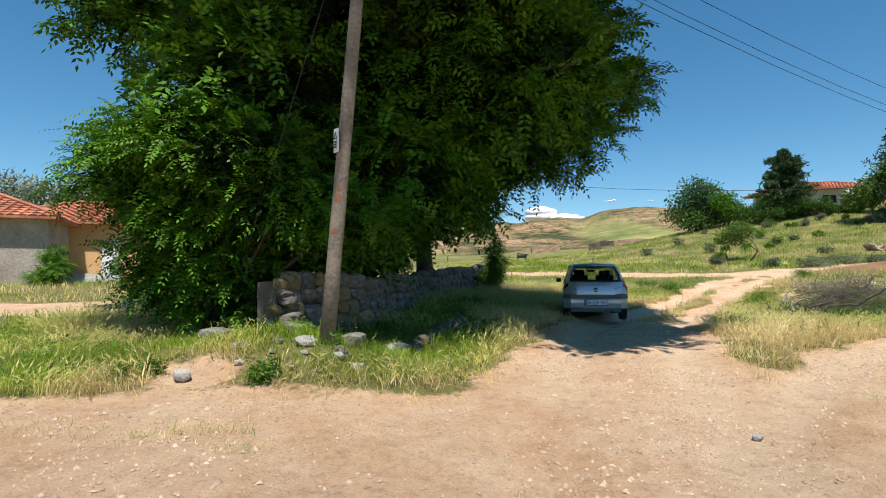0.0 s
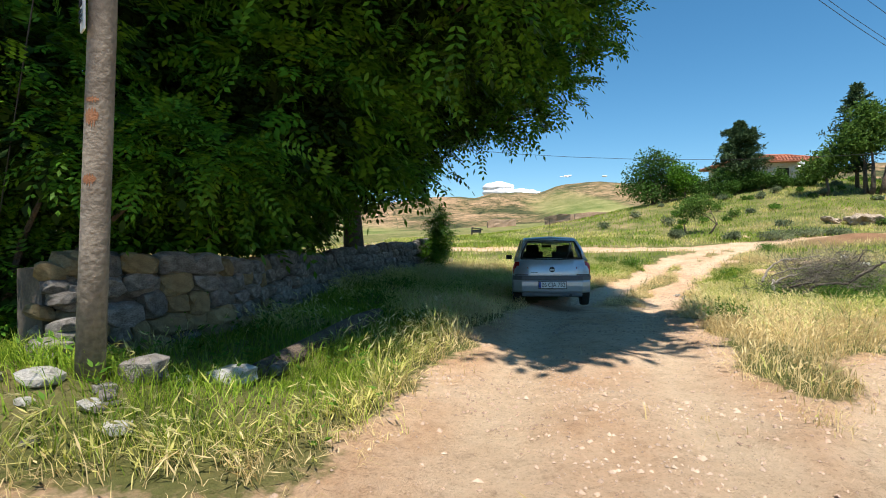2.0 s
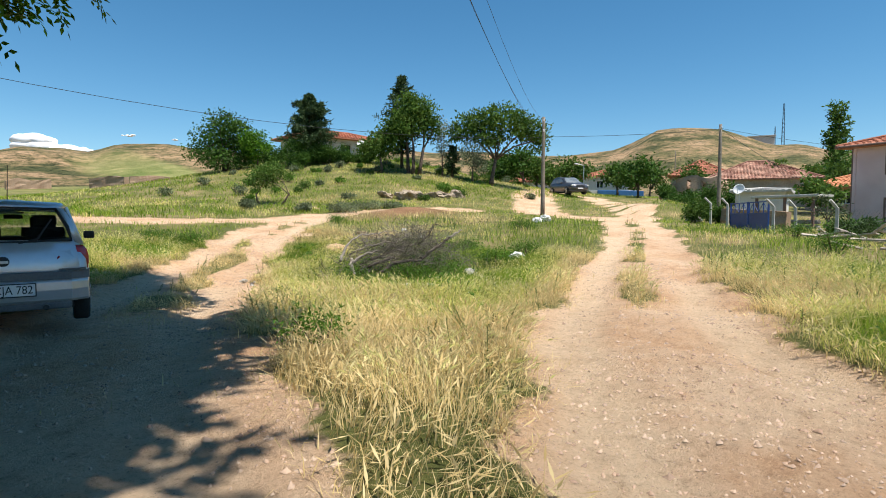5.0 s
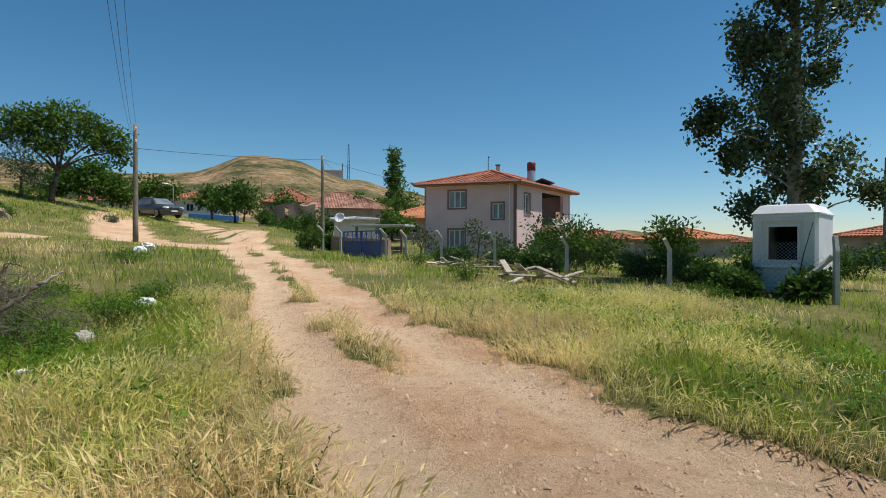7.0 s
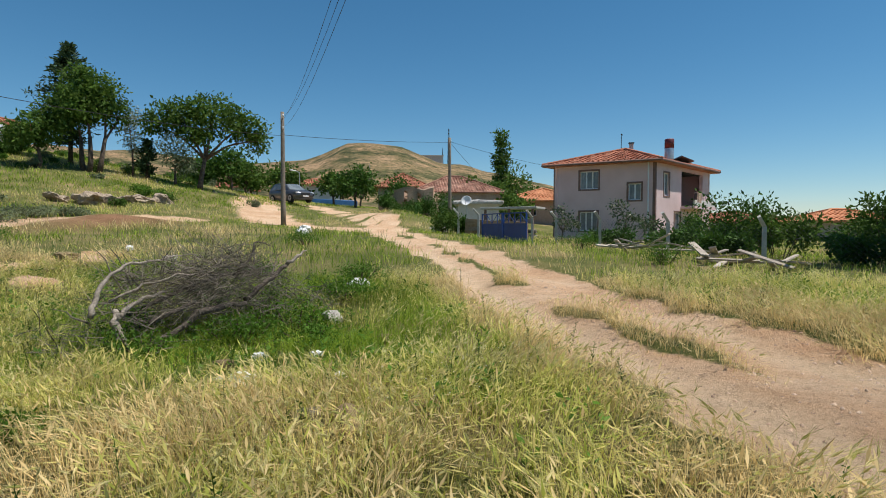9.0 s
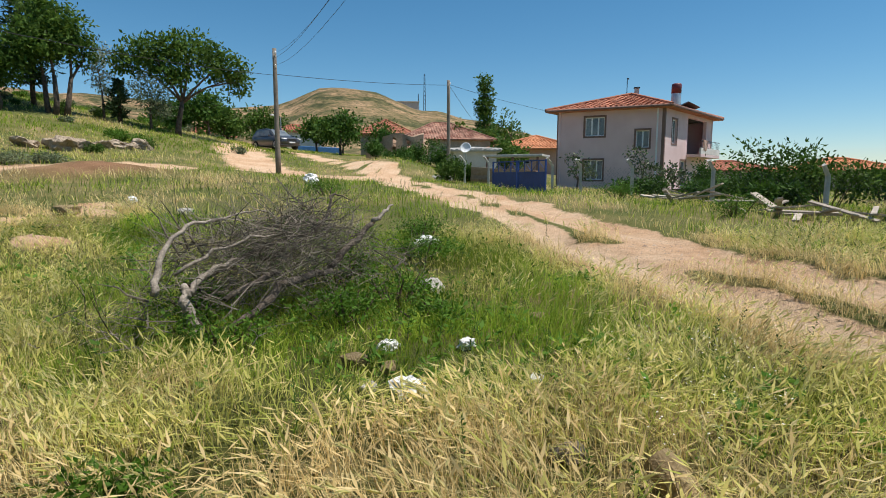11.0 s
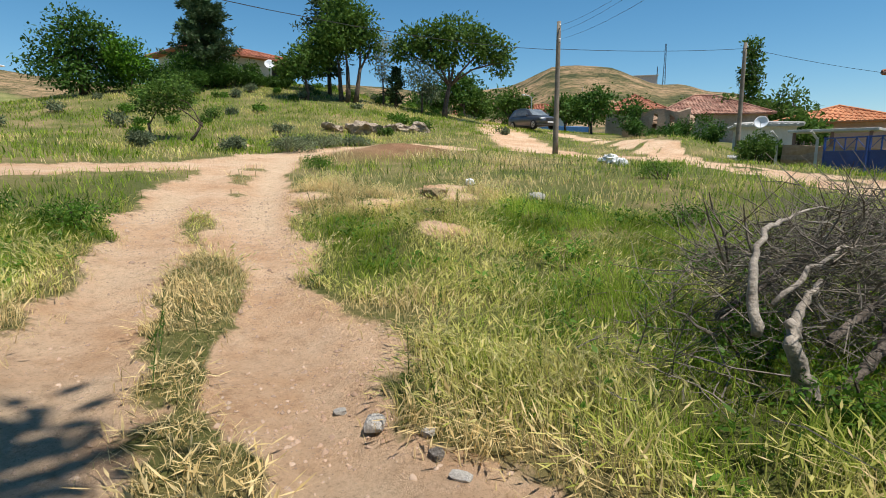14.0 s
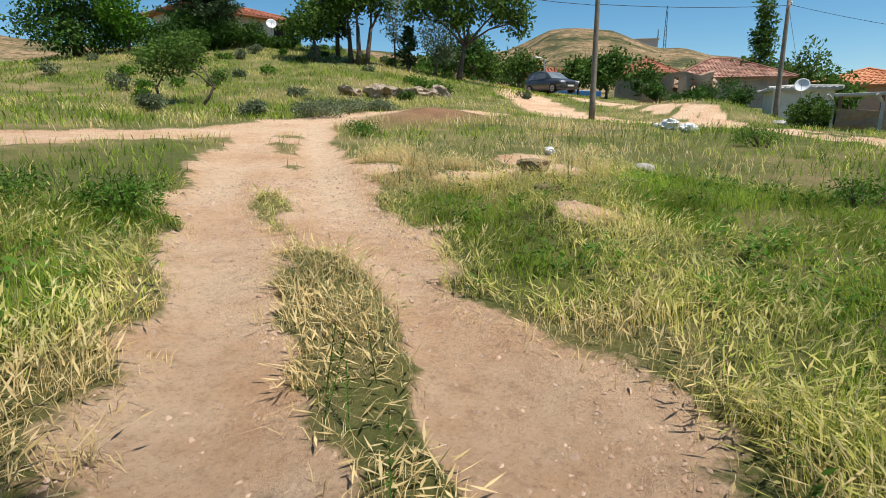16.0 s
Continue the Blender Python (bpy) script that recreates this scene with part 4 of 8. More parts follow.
A0, A1, A2 = Vector((44.55, 11.5, 0)), Vector((42.35, 5.15, 0)), Vector((51.0, -0.15, 0))
A3 = A2 + (A0 - A1)
HZ0, HZ1 = 0.75, 5.72
house = thing("pink_house", pose(0, 0, 0), "two-storey pink plastered house with brown trim and a tiled hip roof", "house")
bm = bmesh.new()
m1, L1 = wall_frame(A0, A1)
win_l = [(1.85, 3.10, 4.15, 5.35), (5.05, 5.85, 3.35, 4.42), (1.85, 3.05, 1.35, 2.62)]
wall_holes(bm, m1, L1, HZ0, HZ1, win_l)
part("wall", bm, PINK, house)
m2, L2 = wall_frame(A1, A2)
win_r = [(1.35, 2.25, 3.65, 5.15), (4.4, 8.6, 3.05, 5.5), (3.2, 4.3, 0.9, 2.6)]
part("wall", wall_holes(bmesh.new(), m2, L2, HZ0, HZ1, win_r), PINK, house)
m3, L3 = wall_frame(A2, A3)
part("wall", wall_holes(bmesh.new(), m3, L3, HZ0, HZ1, []), PINK, house)
m4, L4 = wall_frame(A3, A0)
part("wall", wall_holes(bmesh.new(), m4, L4, HZ0, HZ1, []), PINK, house)
for h, s in zip(win_l, (3, 2, 3)):
    window_part(house, m1, *h, sashes=s)
window_part(house, m2, *win_r[0], sashes=2)
window_part(house, m2, *win_r[2], sashes=1)
part("corner_trim", boxm((L1 - 0.16, -0.015, HZ0), (L1 + 0.012, 0.05, HZ1), 0, m1), BROWN_TRIM, house)
part("corner_trim", boxm((-0.012, -0.018, HZ0), (0.15, 0.05, HZ1), 0, m2), BROWN_TRIM, house)
part("corner_trim", boxm((-0.012, -0.015, HZ0), (0.12, 0.05, HZ1), 0, m1), BROWN_TRIM, house)
part("drain_pipe", tubem([m1 @ Vector((L1 - 0.42, -0.07, z)) for z in (HZ0, 3, HZ1)], [0.05] * 3, 8), WHITE_PVC, house, "white drain pipe")
# floor, ceiling and back coloured near-black to paint the shade of the recess
for lo, hi, mm in (((4.4, 0.26, 3.0), (8.6, 2.4, 3.1), m2), ((4.4, 0.26, 5.45), (8.6, 2.4, 5.55), m2), ((4.4, 2.4, 3.0), (8.6, 2.5, 5.55), m2)):
    part("balcony_recess", boxm(lo, hi, 0, mm), DARK, house, "deep balcony recess coloured near-black as shade")
part("balcony_slab", boxm((4.3, -0.95, 2.85), (8.75, 0.2, 3.05), 0.02, m2), PINK, house)
part("balcony_parapet", boxm((4.3, -0.95, 3.05), (8.75, -0.83, 3.45), 0.01, m2), WHITE_WALL, house)
bm = bmesh.new()
for i in range(15):
    x = 4.36 + i * 0.31
    tube(bm, [m2 @ Vector((x, -0.89, 3.45)), m2 @ Vector((x, -0.89, 3.95))], [0.012, 0.012], 5)
tube(bm, [m2 @ Vector((4.3, -0.89, 3.95)), m2 @ Vector((8.75, -0.89, 3.95))], [0.02, 0.02], 6)
part("balcony_rail", bm, DARK_METAL, house)
bm = bmesh.new()
for i in range(8):
    box(bm, (4.75 + i * 0.1, -0.97 + 0.02 * math.sin(i * 1.9), 3.30 + 0.05 * math.sin(i)), (4.86 + i * 0.1, -0.93 + 0.02 * math.sin(i * 1.9), 4.0), 0.01, m2)
part("hanging_rug", bm, PINKISH_WALL, house, "faded rug hung over the balcony rail")
ov = 0.55
u1, u2 = (A1 - A0).normalized(), (A2 - A1).normalized()
E0, E1, E2, E3 = A0 - u1 * ov - u2 * ov, A1 + u1 * ov - u2 * ov, A2 + u1 * ov + u2 * ov, A3 - u1 * ov + u2 * ov
mid0, mid1 = (A0 + A1) / 2 + u2 * 3.4, (A2 + A3) / 2 - u2 * 3.4
ez = Vector((0, 0, HZ1 + 0.12))
hip_roof(house, [E0 + ez, E1 + ez, E2 + ez, E3 + ez], [mid0 + Vector((0, 0, HZ1 + 1.35)), mid1 + Vector((0, 0, HZ1 + 1.35))], 0.12, ROOF)
bm = bmesh.new()
for a, b in ((E0, E1), (E1, E2), (E2, E3), (E3, E0)):
    tube(bm, [a + ez - Vector((0, 0, 0.02)), b + ez - Vector((0, 0, 0.02))], [0.075, 0.075], 6)
part("gutter", bm, BROWN_TRIM, house)
part("chimney", boxm((-0.14, -0.14, 6.6), (0.14, 0.14, 7.6), 0.02, Matrix.Translation(mid0 + u2 * 0.9 + Vector((0, 0, 0)))), CONCRETE, house)
part("chimney_cap", boxm((-0.19, -0.19, 7.6), (0.19, 0.19, 7.68), 0.02, Matrix.Translation(mid0 + u2 * 0.9)), DARK_METAL, house)
part("aerial", tubem([mid0 + Vector((0, 0.3, 6.9)), mid0 + Vector((0, 0.3, 8.1)), mid0 + Vector((0.02, 0.25, 8.15))], [0.03, 0.025, 0.09], 6), DARK_METAL, house)
heater = thing("solar_water_heater", Matrix.Translation(A1 + u2 * 4.6 + u1 * -0.9 + Vector((0, 0, HZ1 + 0.55))), "steel solar water tank with a red top on the tiled roof", "water heater")
part("tank", lathe(bmesh.new(), [(0.30, 0), (0.31, 0.1), (0.31, 1.35), (0.26, 1.42)], 20), STEEL, heater, smooth=True)
part("red_band", lathe(bmesh.new(), [(0.318, 0.85), (0.318, 1.44), (0.27, 1.50)], 20), RED_BAND, heater, "dark red painted top", smooth=True)
rot = Matrix.Rotation(math.atan2(u2.y, u2.x), 4, "Z")
part("solar_panel", boxm((0.4, -0.75, -0.06), (2.7, 0.75, 0.0), 0.01, rot @ pose(0, 0, 0.10, -20, 3, 0)), WINDOW_GLASS, heater, "dark tilted collector panel")
part("panel_frame", boxm((0.35, -0.8, -0.10), (2.75, 0.8, -0.07), 0.01, rot @ pose(0, 0, 0.10, -20, 3, 0)), DARK_METAL, heater)
part("stand", tubem([(0, 0, -0.5), (0, 0, 0.02)], [0.1, 0.1], 6), DARK_METAL, heater)


# ---- white booth ----
KL, KR = Vector((18.71, 1.50, 0)), Vector((17.74, 0.39, 0))
kz = 0.40
kdir = (KR - KL).normalized()
kin = Vector((-kdir.y, kdir.x, 0))
if kin.x < 0:
    kin = -kin
km = Matrix(((kdir.x, kin.x, 0, KL.x), (kdir.y, kin.y, 0, KL.y), (0, 0, 1, kz), (0, 0, 0, 1)))
KW, KD, KH, CH = (KR - KL).length, 2.1, 2.12, 0.10
booth = thing("guard_booth", Matrix.Identity(4), "white moulded booth with chamfered edges and a broken front window", "booth")


def chamfer_ring(bm, x0, x1, y0, y1, c, z, m):
    pts = [(x0 + c, y0), (x1 - c, y0), (x1, y0 + c), (x1, y1 - c), (x1 - c, y1), (x0 + c, y1), (x0, y1 - c), (x0, y0 + c)]
    return [bm.verts.new(m @ Vector((*p, z))) for p in pts]


bm = bmesh.new()
rings = [chamfer_ring(bm, i, KW - i, i, KD - i, c, z, km) for i, c, z in ((0.0, CH, 0), (0.0, CH, 0.16), (0.015, CH, 0.18), (0.03, CH, 0.30))]
for a, b in zip(rings, rings[1:]):
    for k in range(8):
        bm.faces.new((a[k], a[(k + 1) % 8], b[(k + 1) % 8], b[k]))
part("plinth", bm, WHITE_PAINT, booth)
bm = bmesh.new()
hole = (0.40, 1.04, 0.81, 1.63)
wall_holes(bm, km @ Matrix.Translation((CH, 0.03, 0)), KW - 2 * CH, 0.30, KH - 0.2, [(hole[0] - CH, hole[1] - CH, hole[2], hole[3])], 0.08)
part("front_panel", bm, WHITE_PAINT, booth)
for x, nm in ((0.03, "side_panel"), (KW - 0.09, "side_panel")):
    part(nm, boxm((x, CH + 0.03, 0.30), (x + 0.06, KD - CH, KH - 0.2), 0, km), WHITE_PAINT, booth)
part("back_panel", boxm((CH, KD - 0.09, 0.30), (KW - CH, KD - 0.03, KH - 0.2), 0, km), WHITE_PAINT, booth)
for cx, cy, sx, sy in ((0, 0, 1, 1), (KW, 0, -1, 1), (0, KD, 1, -1), (KW, KD, -1, -1)):
    bm = bmesh.new()
    pts = [(cx + sx * 0.03, cy + sy * (CH + 0.03)), (cx + sx * CH, cy + sy * 0.03), (cx + sx * (CH + 0.05), cy + sy * 0.07), (cx + sx * 0.08, cy + sy * (CH + 0.06))]
    lo, hi = [bm.verts.new(km @ Vector((*p, 0.30))) for p in pts], [bm.verts.new(km @ Vector((*p, KH - 0.2))) for p in pts]
    for k in range(4):
        bm.faces.new((lo[k], lo[(k + 1) % 4], hi[(k + 1) % 4], hi[k]))
    part("corner_strip", bm, WHITE_PAINT, booth)
bm = bmesh.new()
rings = [chamfer_ring(bm, i, KW - i, i, KD - i, CH, KH + z, km) for i, z in ((0.03, -0.21), (0.0, -0.195), (0.0, -0.17), (0.15, 0.025), (0.19, 0.045))]
for a, b in zip(rings, rings[1:]):
    for k in range(8):
        bm.faces.new((a[k], a[(k + 1) % 8], b[(k + 1) % 8], b[k]))
bm.faces.new(rings[-1])
bm.faces.new(rings[0][::-1])
part("roof", bm, WHITE_PAINT, booth)
for e, y0 in ((0.17, -0.03), (0.03, 0.005)):
    bm = bmesh.new()
    x0, x1, z0, z1 = hole[0] - e, hole[1] + e, hole[2] - e - 0.03, hole[3] + e
    for lo, hi in (((x0, y0, z1 - 0.045), (x1, 0.03, z1)), ((x0, y0, z0), (x1, 0.03, z0 + 0.045)), ((x0, y0, z0 + 0.045), (x0 + 0.045, 0.03, z1 - 0.045)), ((x1 - 0.045, y0, z0 + 0.045), (x1, 0.03, z1 - 0.045))):
        box(bm, lo, hi, 0.01, km)
    part("window_moulding", bm, WHITE_PAINT, booth)
# added near-black sheet that paints the shade behind the window opening
part("shade_sheet", boxm((0.2, KD - 0.3, 0.3), (KW - 0.2, KD - 0.25, KH - 0.25), 0, km), DARK, booth)
bm = bmesh.new()
for i in range(-6, 12):
    for sgn in (1, -1):
        x0 = hole[0] + i * 0.085
        pts = []
        for k in range(9):
            x, z = x0 + sgn * k * 0.06 + (0.5 if sgn < 0 else 0), hole[2] + k * 0.055
            if hole[0] < x < hole[1]:
                pts.append(km @ Vector((x, 0.09, z)))
        if len(pts) > 1:
            tube(bm, pts, [0.004] * len(pts), 3, False)
part("window_mesh", bm, STEEL, booth, "wire mesh over the lower half of the window")
part("prop_bar", tubem([km @ Vector((1.05, -0.30, 0.0)), km @ Vector((1.18, -0.12, 0.95)), km @ Vector((1.36, -0.06, 1.72))], [0.012, 0.012, 0.008], 5), DARK_METAL, booth)


# ---- fence, gate ----
FENCE = [(16.9, 0.55), (19.5, 3.2), (21.9, 5.5), (24.2, 7.6), (26.5, 9.6), (28.4, 11.2)]
fence = thing("wire_fence", Matrix.Identity(4), "chain-link fence on cranked concrete posts overgrown with weeds", "fence")


def cranked_post(x, y, h, tilt=(0, 0), parent=None, crank=(-0.20, 0.02)):
    z = ground_z(x, y) - 0.2
    bm = bmesh.new()
    d = Vector((crank[0], crank[1], 0))
    path = [(0, 0, 0), (tilt[0] * h * 0.8, tilt[1] * h * 0.8, h * 0.78 + 0.2), (tilt[0] * h + d.x, tilt[1] * h + d.y, h + 0.2)]
    tube(bm, [Vector(p) + Vector((x, y, z)) for p in path], [0.075, 0.068, 0.06], 4)
    return part("post", bm, CONCRETE, parent)


for i, (x, y) in enumerate(FENCE):
    cranked_post(x, y, 1.32 if i else 1.5, ((-0.03, 0.02) if i % 2 else (0.0, 0.0)), fence, (-0.17, 0.2) if i else (0.05, 0.0))
bm = bmesh.new()
for (ax, ay), (bx, by) in zip(FENCE, FENCE[1:]):
    L = math.hypot(bx - ax, by - ay)
    n = int(L / 0.14)
    for i in range(-7, n + 7):
        for s in (1, -1):
            pts = []
            for k in range(8):
                u = (i * 0.14 + s * k * 0.14) / L
                if 0 <= u <= 1:
                    x, y = ax + (bx - ax) * u, ay + (by - ay) * u
                    pts.append((x, y, ground_z(x, y) + 0.05 + k * 0.14))
            if len(pts) > 1:
                tube(bm, pts, [0.0024] * len(pts), 3, False)
tagged(part("chain_link", bm, DARK_METAL, fence, "rusty diamond wire mesh"), kind="stuff")
strut = tagged(part("fence_strut", tubem([(16.95, 0.6, ground_z(16.95, 0.6) + 1.05), (17.55, 1.5, ground_z(17.5, 1.5) - 0.1)], [0.06, 0.06], 4), CONCRETE), "leaning concrete strut against the corner post", "strut")

G0, G1 = Vector((33.3, 15.0, 0)), Vector((29.9, 12.5, 0))
gate = thing("metal_gate", Matrix.Identity(4), "dark blue two-leaf metal gate with bars above solid panels", "gate")
gm, GL = wall_frame(G0, G1)
gz = 0.74
for i in range(2):
    x0, x1 = i * GL / 2 + 0.03, (i + 1) * GL / 2 - 0.03
    part("panel", boxm((x0, 0, gz + 0.04), (x1, 0.03, gz + 0.98), 0.005, gm), GATE_BLUE, gate)
    bm = bmesh.new()
    for lo, hi in (((x0, -0.02, gz + 0.02), (x1, 0.05, gz + 0.08)), ((x0, -0.02, gz + 0.93), (x1, 0.05, gz + 0.99)), ((x0, -0.02, gz + 0.08), (x0 + 0.06, 0.05, gz + 1.50)), ((x1 - 0.06, -0.02, gz + 0.08), (x1, 0.05, gz + 1.50))):
        box(bm, lo, hi, 0.004, gm)
    part("gate_frame", bm, GATE_BLUE, gate)
    for j in range(1, 4):
        x = x0 + (x1 - x0) * j / 4
        part("bar", boxm((x - 0.022, 0.0, gz + 0.99), (x + 0.022, 0.035, gz + 1.44), 0.004, gm), GATE_BLUE, gate)
    part("top_rail", boxm((x0 + 0.06, -0.01, gz + 1.44), (x1 - 0.06, 0.04, gz + 1.49), 0.004, gm), GATE_BLUE, gate)
    for j in range(4):
        xa, xb = x0 + (x1 - x0) * j / 4, x0 + (x1 - x0) * (j + 1) / 4
        if j % 2:
            xa, xb = xb, xa
        part("brace", tubem([gm @ Vector((xa, 0.015, gz + 1.0)), gm @ Vector((xb, 0.015, gz + 1.43))], [0.014, 0.014], 5), GATE_BLUE, gate)
for x, y, nm in ((29.6, 12.25, "gate_post"), (33.55, 15.2, "gate_post"), (35.4, 16.6, "gate_post")):
    t = thing(nm, Matrix.Identity(4), "cranked pale concrete post at the blue gate", "post", "gate posts")
    cranked_post(x, y, 1.45, (0, 0), t, (-0.22, 0.24))

# rubble wall and long pale canopy behind the gate


def rubble_wall(name, a, b, h, thick, label, material=STONE, base=None):
    bm = bmesh.new()
    mm, L = wall_frame(a, b)
    n = max(3, int(L / 0.7))
    z0 = (ground_z(*a) if base is None else base) - 0.2
    rows = 5
    g = {}
    for s in (0, 1):
        for i in range(n + 1):
            for j in range(rows + 1):
                x = L * i / n
                zz = z0 + (h * (0.85 + 0.3 * noise.noise(Vector((i * 0.6, a[0], 0)))) + 0.2) * j / rows
                g[s, i, j] = bm.verts.new(mm @ Vector((x, s * thick + 0.10 * noise.noise(Vector((i * 0.9, j * 0.8, s * 5.0 + a[1]))), zz)))
    for i in range(n):
        for j in range(rows):
            bm.faces.new((g[0, i, j], g[0, i + 1, j], g[0, i + 1, j + 1], g[0, i, j + 1]))
            bm.faces.new((g[1, i, j + 1], g[1, i + 1, j + 1], g[1, i + 1, j], g[1, i, j]))
        bm.faces.new((g[0, i, rows], g[0, i + 1, rows], g[1, i + 1, rows], g[1, i, rows]))
    for i in (0, n):
        for j in range(rows):
            bm.faces.new((g[0, i, j], g[0, i, j + 1], g[1, i, j + 1], g[1, i, j]))
    ob = part(name, bm, material)
    return tagged(ob, label, "wall", kind="structure")


rubble_wall("wall_yard", (36.5, 16.4), (35.1, 12.9), 0.85, 0.4, "rough rubble yard wall behind the blue gate", ADOBE)
shelter = thing("yard_shelter", Matrix.Identity(4), "open shelter with a flat pale roof on thin posts", "shelter")
part("roof", boxm((0, -0.9, 2.75), (3.9, 0.9, 2.9), 0.03, wall_frame((42.6, 16.0), (41.5, 12.3))[0]), CONCRETE, shelter)
for px in (0.2, 1.9, 3.5):
    part("post", boxm((px, -0.75, 0.8), (px + 0.14, -0.62, 2.75), 0.01, wall_frame((42.6, 16.0), (41.5, 12.3))[0]), BROWN_TRIM, shelter)
for i in range(16):
    part("stacked_stone", lump(50 + i, (0.26, 0.2, 0.17), 2, 0.4), STONE, shelter).matrix_basis = wall_frame((42.6, 16.0), (41.5, 12.3))[0] @ pose(0.4 + (i % 8) * 0.42, 0.2, 1.0 + 0.3 * (i // 8))


# ---- small hatchback ----
def loft(bm, sections, close=True):
    rings = [[bm.verts.new(p) for p in s] for s in sections]
    n = len(rings[0])
    for a, b in zip(rings, rings[1:]):
        for k in range(n if close else n - 1):
            bm.faces.new((a[k], a[(k + 1) % n], b[(k + 1) % n], b[k]))
    if close:
        bm.faces.new(rings[0][::-1])
        bm.faces.new(rings[-1])
    return bm


def body_section(y, hw, zb, zt, tuck=0.06, top_in=0.08, crown=0.04):
    """One slice of a car body across x: sill, side bulge, shoulder, deck."""
    half = [(hw - tuck - 0.05, zb), (hw - tuck * 0.4, zb + 0.05), (hw, zb + (zt - zb) * 0.45), (hw - 0.015, zb + (zt - zb) * 0.75), (hw - top_in, zt), (hw * 0.45, zt + crown)]
    pts = [(x, y, z) for x, z in half] + [(-x, y, z) for x, z in reversed(half)]
    return pts


def wheel(parent, x, y, z, r, w, rim=STEEL):
    mm = Matrix.Translation((x, y, z)) @ Matrix.Rotation(radians(90), 4, "Y")
    wl = part("wheel", lathe(bmesh.new(), [(r * 0.55, -w / 2), (r * 0.93, -w / 2), (r, -w / 3), (r, w / 3), (r * 0.93, w / 2), (r * 0.55, w / 2)], 28, mm), BLACK_RUBBER, parent, "black rubber tyre", smooth=True)
    sg = 1 if x > 0 else -1
    b2 = bmesh.new()
    lathe(b2, [(r * 0.60, sg * w * 0.30), (r * 0.62, sg * w * 0.5), (r * 0.56, sg * w * 0.53), (r * 0.2, sg * w * 0.42), (0.01, sg * w * 0.44)] if sg > 0 else [(r * 0.01, -w * 0.44), (r * 0.2, -w * 0.42), (r * 0.56, -w * 0.53), (r * 0.62, -w * 0.5), (r * 0.60, -w * 0.30)], 24, mm)
    part("rim", b2, rim, wl)
    b2 = bmesh.new()
    for k in range(5):
        a = k * 1.2566
        box(b2, (r * 0.14, -0.03, sg * w * 0.45 - 0.012), (r * 0.56, 0.03, sg * w * 0.45 + 0.025), 0.006, mm @ Matrix.Rotation(a, 4, "Z"))
    part("spokes", b2, rim, wl)
    return wl


